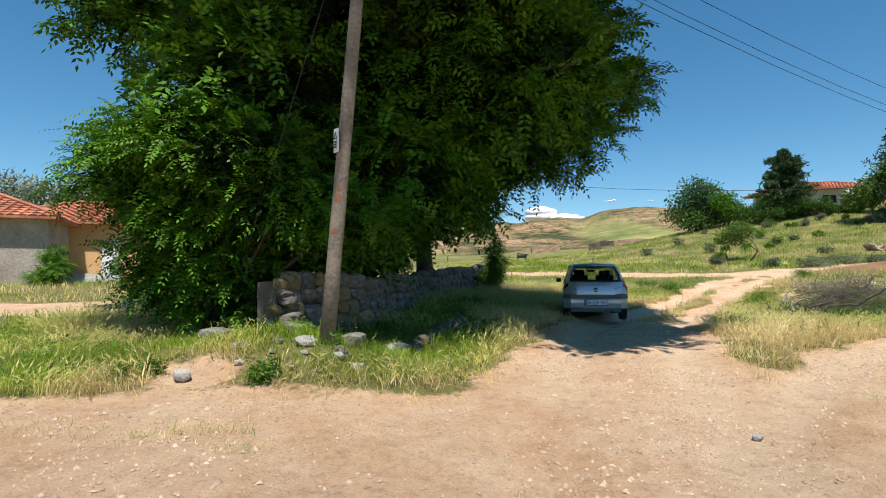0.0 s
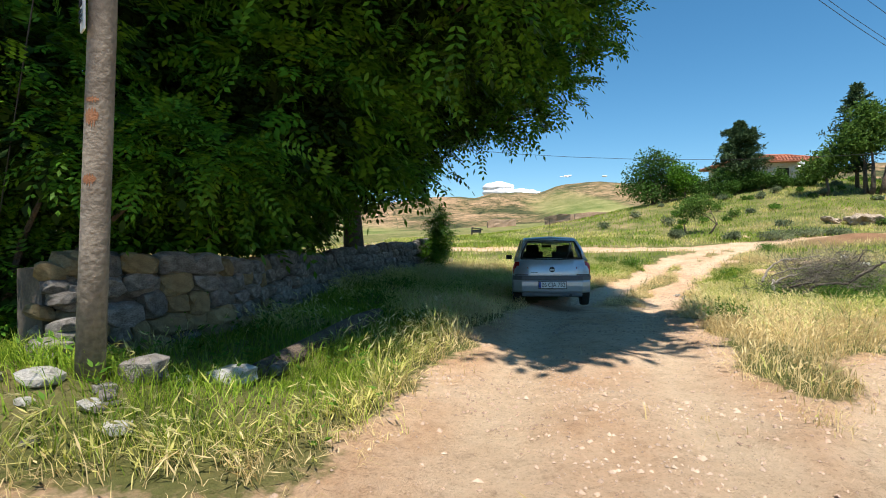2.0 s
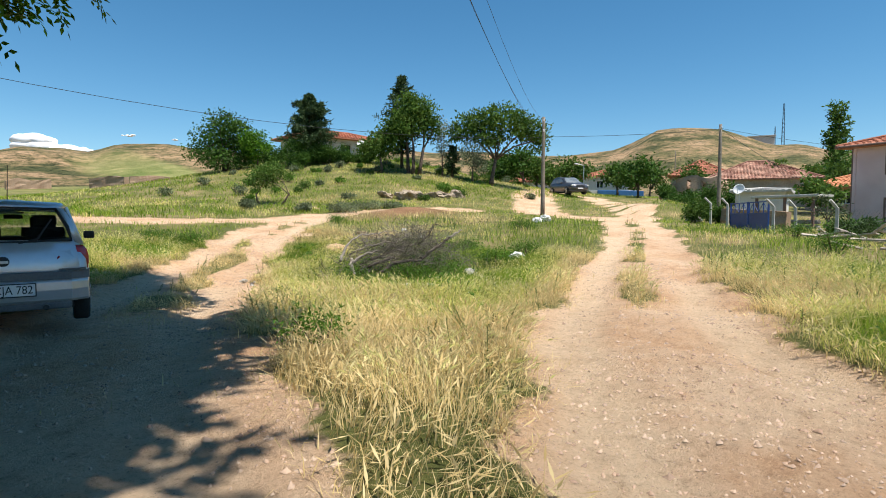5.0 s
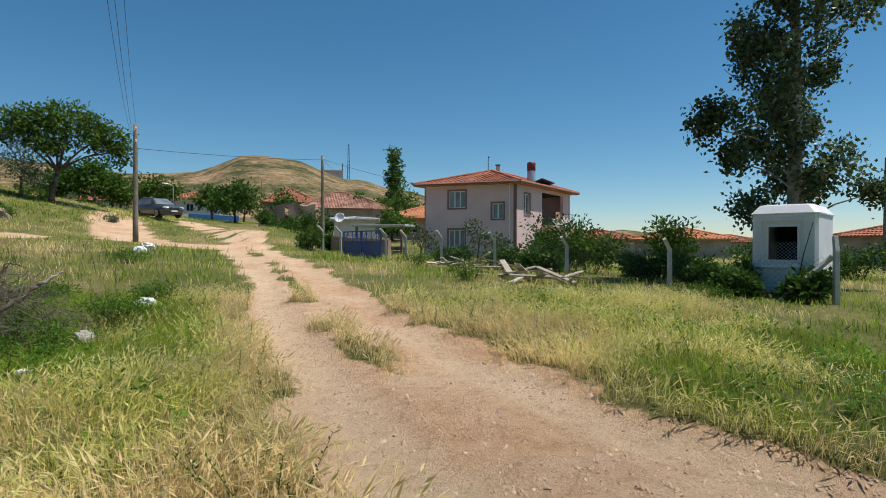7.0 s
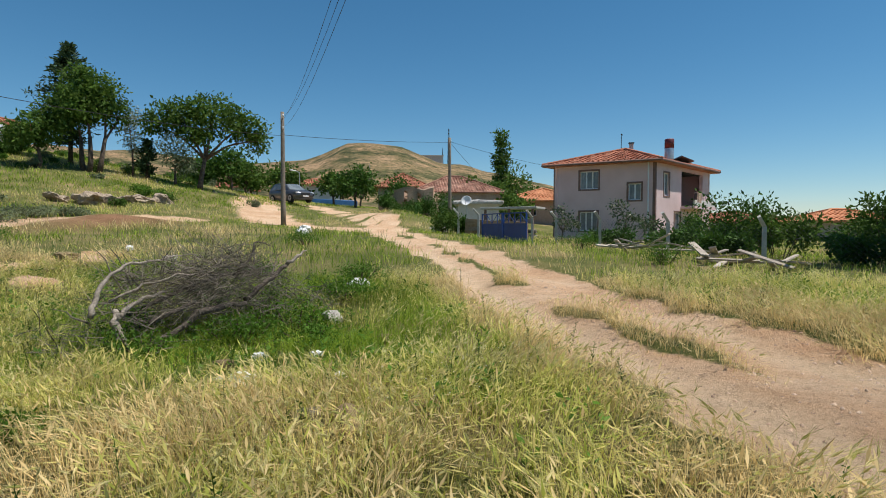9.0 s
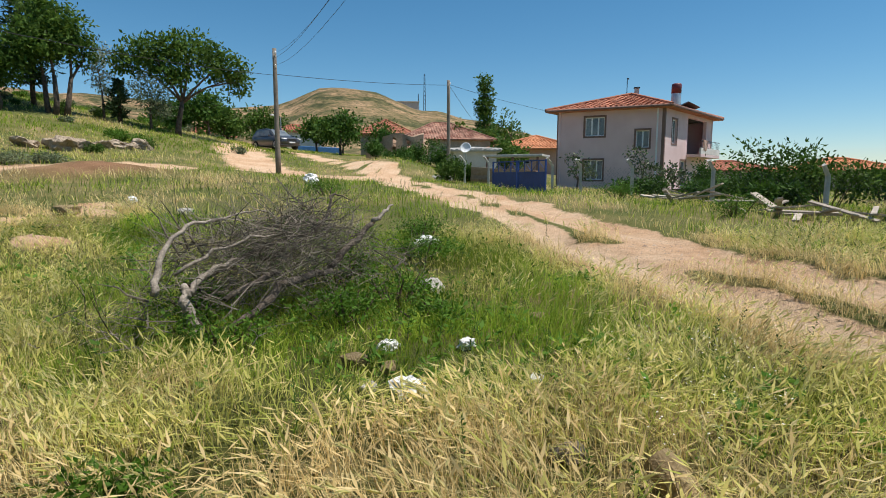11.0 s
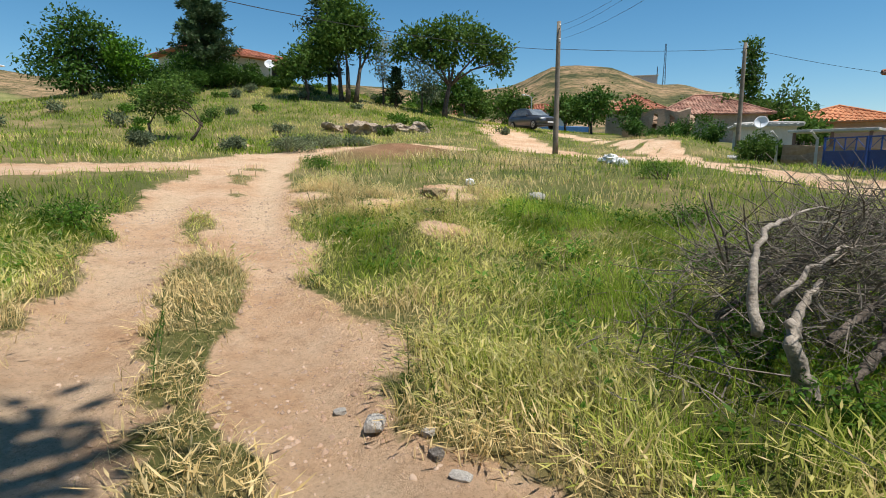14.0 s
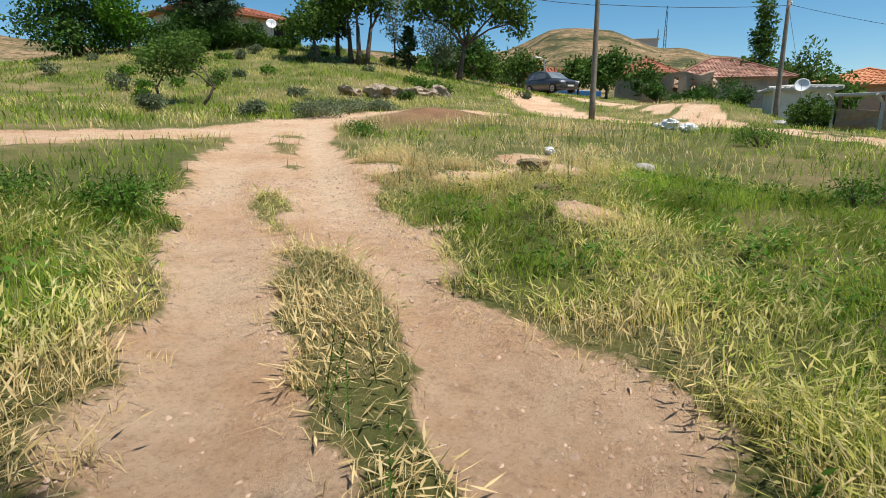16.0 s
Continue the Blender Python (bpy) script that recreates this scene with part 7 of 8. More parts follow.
for i, (u, v, h) in enumerate(((-1.25, 0.2, 1.12), (-1.1, 0.3, 1.16), (-1.0, 0.1, 1.10), (0.75, 0.1, 1.2), (0.55, 0.2, 1.14), (1.15, 0.15, 1.02), (-1.75, -0.1, 0.55), (1.6, -0.3, 0.42))):
    part("branch", tubem([along(u * 0.8, v, 0.55 * h), along(u * 0.9 + 0.04 * math.sin(i * 2.1), v, h * 0.75), along(u * 0.93, v + 0.05, h * 0.88), along(u * 1.02, v, h)], [0.013, 0.010, 0.007, 0.003], 5), DEADWOOD, pile)

# ---- plank heap ----
r = np.random.default_rng(41)
plank_mesh = boxm((-0.75, -0.07, -0.02), (0.75, 0.07, 0.02), 0.006)
pm = bpy.data.meshes.new("plank")
plank_mesh.to_mesh(pm)
plank_mesh.free()
pm.materials.append(PLANK)
for i in range(26):
    if i < 15:
        x, y = 20.0 + r.normal() * 0.6, 7.1 + r.normal() * 0.7
    else:
        x, y = 22.4 + r.normal() * 0.6, 9.0 + r.normal() * 0.7
    ob = new("plank", pm)
    ob.matrix_basis = pose(x, y, ground_z(x, y) + 0.10 + 0.03 * (i % 9), r.normal() * 8, r.normal() * 14, r.random() * 180)
    ob.scale = (r.uniform(0.5, 1.1), r.uniform(0.7, 1.3), 1)
    tagged(ob, "weathered grey plank in a heap of scrap wood", "plank", "scrap planks")

# ---- stones, rags, log ----
STONES = [lump(i, (1, 1, 0.75), 2, 0.45) for i in range(8)]
stone_me = []
for i, b in enumerate(STONES):
    me = bpy.data.meshes.new("stone")
    bmesh.ops.recalc_face_normals(b, faces=b.faces)
    b.to_mesh(me)
    b.free()
    stone_me.append(me)


def stone(x, y, s, label, material=STONE_WHITE, k=0, group="loose stones", rz=0.0, sink=0.25, name="stone"):
    me = stone_me[k % 8].copy()
    me.materials.append(material)
    ob = new(name, me)
    ob.matrix_basis = pose(x, y, ground_z(x, y) + s[2] * (0.75 - sink), 0, 0, rz)
    ob.scale = s
    return tagged(ob, label, "stone", group)


for i, (x, y, s, mt) in enumerate([(-1.45, 6.62, (0.15, 0.12, 0.10), STONE_WHITE), (-0.5, 7.5, (0.26, 0.17, 0.13), STONE_WHITE), (-0.95, 7.0, (0.20, 0.18, 0.16), STONE), (-2.5, 5.75, (0.14, 0.10, 0.09), STONE_WHITE),
                                   (-2.75, 7.3, (0.28, 0.2, 0.17), STONE), (-1.75, 7.25, (0.2, 0.16, 0.15), STONE), (-2.2, 6.5, (0.10, 0.08, 0.06), STONE_WHITE), (-0.2, 7.9, (0.16, 0.12, 0.1), STONE),
                                   (12.18, 14.17, (0.17, 0.14, 0.17), STONE_WHITE), (9.85, 14.08, (0.12, 0.06, 0.06), STONE_OCHRE), (9.44, 14.12, (0.10, 0.07, 0.06), STONE_WHITE), (9.9, 14.35, (0.13, 0.1, 0.1), STONE_OCHRE),
                                   (8.65, 12.85, (0.11, 0.08, 0.07), STONE), (10.9, 13.0, (0.13, 0.1, 0.1), STONE_OCHRE), (8.92, 18.06, (0.085, 0.065, 0.07), STONE_WHITE), (8.85, 17.6, (0.06, 0.05, 0.04), STONE), (8.75, 17.4, (0.07, 0.04, 0.03), STONE_WHITE),
                                   (9.0, 18.4, (0.05, 0.04, 0.03), STONE_WHITE), (9.0, 17.75, (0.05, 0.045, 0.035), STONE_WHITE), (2.6, 4.44, (0.055, 0.045, 0.035), STONE_WHITE), (15.0, 21.5, (0.3, 0.22, 0.16), STONE_OCHRE), (14.2, 21.0, (0.22, 0.2, 0.12), STONE_OCHRE), (16.6, 20.2, (0.2, 0.15, 0.12), STONE_WHITE), (36.2, 18.0, (0.4, 0.3, 0.25), STONE_WHITE), (37.4, 18.4, (0.3, 0.3, 0.2), STONE_WHITE)]):
    stone(x, y, s, "pale weathered stone lying in the grass" if mt is STONE_WHITE else "rough brown-grey stone half sunk in the ground", mt, i, rz=40 * i)
r = np.random.default_rng(67)
for i in range(22):
    x, y = -1.35 + r.normal() * 0.45, 6.75 + r.normal() * 0.38
    q = r.uniform(0.03, 0.085)
    stone(x, y, (q * 1.2, q, q * 0.8), "small pale rubble stone fallen at the wall's end", STONE_WHITE if i % 3 else STONE, i, "fallen rubble", rz=50 * i)
cutlog = thing("cut_log", pose(8.35, 12.42, ground_z(8.35, 12.42) + 0.10, 0, 62, 35), "short sawn log end with a cracked ochre face", "log")
part("wood", lathe(bmesh.new(), [(0.065, -0.12), (0.075, -0.08), (0.078, 0.08), (0.073, 0.12), (0.03, 0.125)], 14), STONE_OCHRE, cutlog)
log = thing("fallen_log", Matrix.Identity(4), "old grey fallen log half hidden in shaded grass", "log")
part("wood", tubem([(-0.35, 7.75, ground_z(-0.35, 7.75) + 0.04), (0.0, 8.8, ground_z(0, 8.8) + 0.05), (0.35, 9.9, ground_z(0.35, 9.9) + 0.09), (0.6, 11.0, ground_z(0.6, 11.0) + 0.06)], [0.09, 0.115, 0.12, 0.10], 10), BARK, log, smooth=True)


def rag(x, y, s, k, label="crumpled white plastic bag caught in the grass"):
    b2 = bmesh.new()
    bmesh.ops.create_icosphere(b2, subdivisions=3, radius=1)
    for v in b2.verts:
        n2 = noise.noise(v.co * 2.3 + Vector((k * 7.0, 0, 0))) + 0.6 * noise.noise(v.co * 5.1 + Vector((0, k * 3.0, 0)))
        v.co *= 1 + 0.4 * n2
        v.co.z *= 0.6
    ob = part("plastic_bag", b2, RAG)
    ob.matrix_basis = pose(x, y, ground_z(x, y) + s * 0.45, 0, 0, 50 * k)
    ob.scale = (s, s * 0.8, s)
    tagged(ob, label, "bag", "litter")


for k, (x, y, s) in enumerate([(9.36, 13.82, 0.13), (10.3, 14.2, 0.09), (10.3, 13.55, 0.08), (26.3, 21.4, 0.32), (24.4, 20.6, 0.24), (14.6, 14.7, 0.2), (9.6, 13.0, 0.06), (17.6, 22.2, 0.12), (27.0, 21.9, 0.15), (36.6, 17.7, 0.3)]):
    rag(x, y, s, k + 1)

# stone heap past the wall
heap = tagged(new("stone_heap"), "heap of tumbled pale field stones past the wall", "stone heap")
r = np.random.default_rng(61)
heap.matrix_basis = pose(0.2, 24.6, ground_z(0.2, 24.6))
for i in range(90):
    u, v = r.normal() * 0.95, r.normal() * 0.5
    s = r.uniform(0.09, 0.2)
    ob = new("stone", stone_me[i % 8])
    ob.parent = heap
    ob.matrix_basis = pose(u, v, max(0.05, 0.75 * (1 - (u / 2.2) ** 2 - (v / 1.3) ** 2)) * r.uniform(0.4, 1), 0, 0, r.random() * 360)
    ob.scale = (s, s * 0.8, s * 0.8)
for me in stone_me:
    me.materials.append(STONE)

# clouds low over the far ridge
for az, el, w in ((77.5, 5.6, 62), (72.3, 7.3, 8), (75.2, 5.7, 20), (68.6, 7.2, 6)):
    d = 1150
    c = Vector((d * math.cos(radians(az)), 10 + d * math.sin(radians(az)), d * math.tan(radians(el))))
    b2 = bmesh.new()
    q = np.random.default_rng(int(az * 10))
    for _ in range(8):
        s = w * q.uniform(0.18, 0.4)
        o = Vector((q.normal() * w * 0.45, q.normal() * w * 0.2, abs(q.normal()) * w * 0.12))
        bmesh.ops.create_icosphere(b2, subdivisions=3, radius=s, matrix=Matrix.Translation(o) @ Matrix.Diagonal((1.4, 1, 0.55, 1)))
    for v in b2.verts:
        v.co += Vector((1, 1, 1)) * noise.noise(v.co * 0.07) * w * 0.06
    ob = part("cloud", b2, CLOUD, smooth=True)
    ob.matrix_basis = Matrix.Translation(c)
    tagged(ob, "small white fair-weather cloud low over the hills", "cloud", kind="structure")


# ---- grass and weeds ----
def blades(name, r, x, y, h, w, lean, material, label, heads=None, segs=2):
    """Grass blades as one mesh: a bent strip each, with a seed head where asked."""
    n = len(x)
    z = height(x, y) - 0.015
    a = 9.0 * vnoise(x, y, 1.1, 91) + r.normal(size=n) * 1.5
    b = a + r.normal(size=n) * 0.5 + 1.57
    side = np.stack([np.cos(b), np.sin(b), np.zeros(n)], 1) * (w * 0.5)[:, None]
    bend = np.stack([np.cos(a), np.sin(a), np.zeros(n)], 1) * (h * lean)[:, None]
    p0 = np.stack([x, y, z], 1)
    up = np.array([0, 0, 1.0]) * h[:, None]
    mid = p0 + up * 0.55 + bend * 0.3
    top = p0 + up * (1 - 0.32 * lean[:, None]) + bend
    v = np.stack([p0 - side, p0 + side, mid + side * 0.8, mid - side * 0.8, top], 1).reshape(-1, 3)
    k = np.arange(n)[:, None] * 5
    quads, tris = k + np.array([[0, 1, 2, 3]]), k + np.array([[3, 2, 4]])
    if heads is not None and heads.any():
        t, m = top[heads], mid[heads]
        d = unit(t - m)
        L = 0.085 * (0.7 + 0.6 * r.random(len(t)))
        s = side[heads] / (np.linalg.norm(side[heads], axis=1, keepdims=True) + 1e-9)
        q = np.stack([t - d * L[:, None] * 0.3, t + d * L[:, None] * 0.3 + s * 0.008, t + d * L[:, None] * 1.1, t + d * L[:, None] * 0.3 - s * 0.008], 1).reshape(-1, 3)
        quads = np.concatenate([quads, len(v) + np.arange(len(q)).reshape(-1, 4)])
        v = np.concatenate([v, q])
    me = np_mesh(name, v, quads=quads, tris=tris)
    me.materials.append(material)
    return tagged(new(name, me), label, "grass", kind="stuff")


def plumes(name, r, x, y, h, material, label):
    """Bearded heads of wild barley: a spindle and a brush of awns, nodding one way, each on its stalk."""
    n = len(x)
    a = 9.0 * vnoise(x, y, 1.1, 91) + r.normal(size=n) * 0.7
    lean = r.uniform(0.25, 0.8, n)
    flat = np.stack([np.cos(a), np.sin(a), np.zeros(n)], 1)
    foot = np.stack([x, y, height(x, y) - 0.01], 1)
    neck = foot + np.array([0, 0, 1.0]) * (h * (1 - 0.25 * lean))[:, None] + flat * (h * lean * 0.7)[:, None]
    d = unit(flat * (0.5 + lean)[:, None] + np.array([0, 0, 1.0]) * (1.1 - lean)[:, None] + r.normal(size=(n, 3)) * 0.15)
    s = unit(np.cross(d, r.normal(size=(n, 3))))
    w = np.cross(d, s)
    L = r.uniform(0.05, 0.085, n)[:, None]
    vs = [np.stack([foot - s * 0.0016, foot + s * 0.0016, neck + s * 0.0012, neck - s * 0.0012], 1)]
    for q in (s, w):
        vs.append(np.stack([neck, neck + d * L * 0.4 + q * 0.0075, neck + d * L, neck + d * L * 0.4 - q * 0.0075], 1))
    for k in range(5):
        c = unit(d + (s * math.cos(k * 1.257) + w * math.sin(k * 1.257)) * 0.34)
        b = neck + d * L * (0.25 + 0.13 * k)
        q = unit(np.cross(c, r.normal(size=(n, 3)))) * 0.0012
        vs.append(np.stack([b - q, b + q, b + c * L * 1.05 + q * 0.3, b + c * L * 1.05 - q * 0.3], 1))
    v = np.concatenate([q.reshape(-1, 3) for q in vs])
    me = np_mesh(name, v, quads=np.arange(len(v)).reshape(-1, 4))
    me.materials.append(material)
    return tagged(new(name, me), label, "grass", kind="stuff")


def scatter(r, n, x0, x1, y0, y1, keep=None):
    x, y = r.uniform(x0, x1, n), r.uniform(y0, y1, n)
    if keep is not None:
        k = keep(x, y)
        x, y = x[k], y[k]
    b = bare(x, y)[0]
    return x, y, b


def clear(x, y):
    """Places where no grass grows: the house, the cars' wheels, under the wall."""
    d, s = near_line(WALL_LINE, x, y)
    ok = ~((s > -0.12) & (s < 0.55) & (d < 0.6))
    ok &= ~((np.abs(x - 4.35) < 0.75) & (y > 13.9) & (y < 17.2))
    ok &= ~((x > 42.3) & (x < 54) & (y > -1) & (y < 11.5))
    return ok


def kinds(x, y):
    """Share of dry grass by place."""
    k = 0.55 * vnoise(x, y, 3.2, 31) + 0.3 * vnoise(x, y, 0.9, 32) + 0.15 * vnoise(x, y, 9, 33)
    k += 0.17 * np.exp(-((x - 8.0) / 1.1) ** 2 - ((y - 15.0) / 1.6) ** 2)
    k += 0.13 * np.exp(-(near_line(TRACK_MAIN, x, y)[1] / 0.55) ** 2) * sstep(14, 16, y) + 0.10 * np.exp(-((x - 10.4) / 0.9) ** 2 - ((y - 18.4) / 0.9) ** 2)
    k += 0.15 * np.exp(-((x - 9.5) / 0.9) ** 2 - ((y - 16.9) / 1.3) ** 2) + 0.15 * np.exp(-((x - 7.4) / 1.3) ** 2 - ((y - 21.4) / 1.2) ** 2)
    k += 0.10 * np.exp(-((x - 7.2) / 2.6) ** 2 - ((y - 10.8) / 3.2) ** 2)
    k -= 0.16 * np.exp(-((x - 11) / 3.0) ** 2 - ((y - 15.0) / 2.6) ** 2) + 0.10 * np.exp(-((x - 0.3) / 1.5) ** 2 - ((y - 10) / 4) ** 2) + 0.17 * np.exp(-((x - 18) / 7) ** 2 - ((y - 5) / 5) ** 2)
    k -= 0.16 * np.exp(-((x - 9.9) / 1.1) ** 2 - ((y - 13.9) / 1.3) ** 2) + 0.06 * np.exp(-((x - 9.0) / 2.0) ** 2 - ((y - 11.0) / 2.0) ** 2)
    k -= 0.13 * np.exp(-((x - 11.5) / 2.6) ** 2 - ((y - 12.6) / 2.0) ** 2) + 0.05 * np.exp(-((x + 0.5) / 3) ** 2 - ((y - 6.2) / 1.2) ** 2)
    return k


r = np.random.default_rng(101)
near_box = (-7.0, 16.0, 4.0, 25.0)
x, y, b = scatter(r, 560000, *near_box, keep=clear)
k = kinds(x, y) + r.normal(size=len(x)) * 0.05 - 0.04
b = b + 0.75 * (vnoise(x, y, 0.28, 52) - 0.5) + 0.45 * (vnoise(x, y, 0.09, 53) - 0.5)
dens = (1 - sstep(0.15, 0.55, b)) * (0.42 + 0.58 * sstep(0.28, 0.62, 0.6 * vnoise(x, y, 0.5, 41) + 0.4 * vnoise(x, y, 0.17, 47)))
go = r.random(len(x)) < dens
x, y, k, b = x[go], y[go], k[go], b[go]
n = len(x)
edge = sum(bare(x + 0.55 * math.cos(a), y + 0.55 * math.sin(a))[0] for a in (0.3, 1.35, 2.4, 3.45, 4.5, 5.5)) / 6
edge = np.clip(edge * 1.8, 0, 1)
tall = 0.10 + 0.20 * vnoise(x, y, 1.6, 43) + 0.14 * vnoise(x, y, 0.5, 41) + 0.08 * np.exp(-((x - 7) / 3) ** 2 - ((y - 11) / 4) ** 2)
tall *= (1 - 0.6 * np.exp(-((x - 9.5) / 0.8) ** 2 - ((y - 13.9) / 0.6) ** 2)) * (0.9 - 0.3 * edge) * r.uniform(0.5, 1.2, n)
tall *= 1 - 0.45 * sstep(0.5, 0.2, np.abs(near_line(TRACK_MAIN, x, y)[1] + 0.05)) * sstep(13, 15, y)
k = k + edge * 0.26
for lo, hi, name, mt, lab, hd in ((-9, 0.40, "green_grass", GRASS_GREEN, "fresh green meadow grass beside the tracks", 0.0), (0.40, 0.53, "ripening_grass", GRASS_MIX, "yellow-green wild barley with pale seed heads", 0.55), (0.53, 9, "dry_grass", GRASS_DRY, "dry straw-coloured grass along the tracks", 0.35)):
    s = (k >= lo) & (k < hi)
    m = int(s.sum())
    blades(name, r, x[s], y[s], tall[s] * (1.0 if mt is not GRASS_GREEN else 0.85), r.uniform(0.0032, 0.0075, m) * (1.3 if mt is GRASS_GREEN else 1), r.uniform(0.25, 1.25, m), mt, lab, r.random(m) < hd)

s = (k > 0.36) & (r.random(n) < 0.13 * sstep(0.40, 0.62, vnoise(x, y, 1.3, 58) + 0.5 * (k - 0.4))) & (tall > 0.13)
plumes("barley_heads", r, x[s], y[s], tall[s] * 1.1 + 0.03, BARLEY, "nodding bearded heads of wild barley")

# broad-leaved weeds low among the grass
s = (k < 0.47) & (r.random(n) < 0.020) & (vnoise(x, y, 0.8, 59) > 0.38)
cx, cy = np.repeat(x[s], 9), np.repeat(y[s], 9)
ang, rise = r.random(len(cx)) * 6.283, r.uniform(0.02, 0.26, len(cx)) * np.repeat(r.uniform(0.4, 1.0, int(s.sum())), 9)
base = np.stack([cx + np.cos(ang) * 0.02, cy + np.sin(ang) * 0.02, height(cx, cy) + rise], 1)
way = unit(np.stack([np.cos(ang), np.sin(ang), r.uniform(0.0, 0.9, len(cx))], 1))
size = r.uniform(0.035, 0.10, len(cx))
v = frame_quads(base, way, unit(np.array([0, 0, 1.0]) + r.normal(size=(len(cx), 3)) * 0.35), size, size * r.uniform(0.28, 0.5, len(cx)))
me = np_mesh("meadow_weeds", v, quads=np.arange(len(v)).reshape(-1, 4))
me.materials.append(GRASS_LUSH)
tagged(new("meadow_weeds", me), "low broad-leaved green weeds among the grass", "weeds", kind="stuff")

# tall dark weed stalks with small leaves
sx, sy, sb = scatter(r, 2000, 6.0, 30.0, 5.0, 26.0, keep=clear)
go = (sb < 0.25) & (vnoise(sx, sy, 2.1, 63) > 0.52)
sx, sy = sx[go], sy[go]
vs = []
for q in range(22):
    n2 = len(sx)
    hh = r.uniform(0.18, 0.42, n2) if q == 0 else hh
    lx, ly = (r.normal(size=n2) * 0.09, r.normal(size=n2) * 0.09) if q == 0 else (lx, ly)
    zz = height(sx, sy)
    if q == 0:
        stem_side = np.stack([np.full(n2, 0.0025), np.full(n2, -0.0025), np.zeros(n2)], 1)
        f0, f1 = np.stack([sx, sy, zz - 0.02], 1), np.stack([sx + lx, sy + ly, zz + hh], 1)
        vs.append(np.stack([f0 - stem_side, f0 + stem_side, f1 + stem_side * 0.5, f1 - stem_side * 0.5], 1).reshape(-1, 3))
        continue
    w2 = 0.25 + 0.75 * q / 21
    c2 = np.stack([sx + lx * w2, sy + ly * w2, zz + hh * w2], 1)
    d2 = unit(np.stack([np.cos(q * 2.4 + sx), np.sin(q * 2.4 + sx), np.full(n2, 0.7)], 1) + r.normal(size=(n2, 3)) * 0.2)
    vs.append(frame_quads(c2, d2, unit(r.normal(size=(n2, 3)) + np.array([0, 0, 1.0])), r.uniform(0.02, 0.055, n2) * (1.25 - w2 * 0.7), r.uniform(0.007, 0.014, n2)))
v = np.concatenate(vs)
me = np_mesh("weed_stalks", v, quads=np.arange(len(v)).reshape(-1, 4))
me.materials.append(LEAF_BUSH)
tagged(new("weed_stalks", me), "upright leafy weed stalks standing over the grass", "weeds", kind="stuff")

# straw lying flat beside the wheel tracks
x, y, b = scatter(r, 90000, -6.0, 14.0, 3.5, 24.0, keep=clear)
go = (b > 0.10) & (b < 0.97) & (vnoise(x, y, 0.6, 56) > 0.42) & (r.random(len(x)) < 0.8)
x, y = x[go], y[go]
n = len(x)
blades("flattened_straw", r, x, y, r.uniform(0.05, 0.13, n), r.uniform(0.003, 0.006, n), r.uniform(1.8, 2.9, n), GRASS_DRY, "dead straw trodden flat beside the wheel tracks")

YARD_TUFTS = [(-2.32, 4.25, 1.2), (-1.98, 4.18, 1.0), (-3.4, 4.45, 1.1), (-3.8, 4.5, 1.0), (-1.3, 4.02, 0.7), (-1.5, 4.4, 0.7), (-2.9, 4.35, 1.1), (-1.75, 4.35, 0.9), (4.3, 5.3, 0.9), (4.7, 5.2, 0.7)]

# sparse dry tufts on the trodden earth
x, y, b = scatter(r, 70000, -8.0, 14.0, 2.6, 24.0, keep=clear)
go = ((b > 0.5) & (vnoise(x, y, 0.8, 51) > 0.80) & (r.random(len(x)) < 0.13)) | ((b > 0.15) & (b < 0.98) & (vnoise(x, y, 0.35, 54) > 0.48) & (r.random(len(x)) < 0.7))
x, y = x[go], y[go]
n = len(x)
blades("track_tufts", r, x, y, r.uniform(0.05, 0.16, n), r.uniform(0.005, 0.01, n), r.uniform(0.3, 1.0, n), GRASS_DRY, "thin dry tufts on the trodden earth")

# clumps of half-dry grass standing on the open yard
spot = np.array(YARD_TUFTS)
pick = r.integers(0, len(spot), 900)
x, y = spot[pick, 0] + r.normal(size=900) * 0.16 * spot[pick, 2], spot[pick, 1] + r.normal(size=900) * 0.10 * spot[pick, 2]
s = r.random(900) < 0.45
for sel, mt, lab in ((s, GRASS_GREEN, "green blades of small tufts on the open yard"), (~s, GRASS_DRY, "dry blades of small tufts on the open yard")):
    m = int(sel.sum())
    blades("yard_tufts", r, x[sel], y[sel], r.uniform(0.03, 0.12, m), r.uniform(0.0025, 0.005, m), r.uniform(0.4, 1.5, m), mt, lab)

# meadow farther out, in broader blades
x, y, b = scatter(r, 250000, -20.0, 52.0, -14.0, 44.0, keep=lambda x, y: clear(x, y) & ~((x > near_box[0]) & (x < near_box[1]) & (y > near_box[2]) & (y < near_box[3])) & ~((x < 6) & (y < 4)))
k = kinds(x, y) + r.normal(size=len(x)) * 0.06 - 0.055
dist = np.hypot(x - 6, y - 11)
dens = (1 - sstep(0.12, 0.5, b)) * (0.3 + 0.7 * sstep(0.25, 0.55, vnoise(x, y, 0.9, 42))) * np.clip(14 / dist, 0.25, 1)
red = np.exp(-((x - 24.5) / 3.2) ** 2 - ((y - 28.9) / 1.1) ** 2)
go = (r.random(len(x)) < dens) & (red < 0.4)
x, y, k, dist = x[go], y[go], k[go], dist[go]
tall = (0.20 + 0.20 * vnoise(x, y, 3.0, 44)) * r.uniform(0.6, 1.2, len(x))
wide = 0.010 + 0.00055 * dist
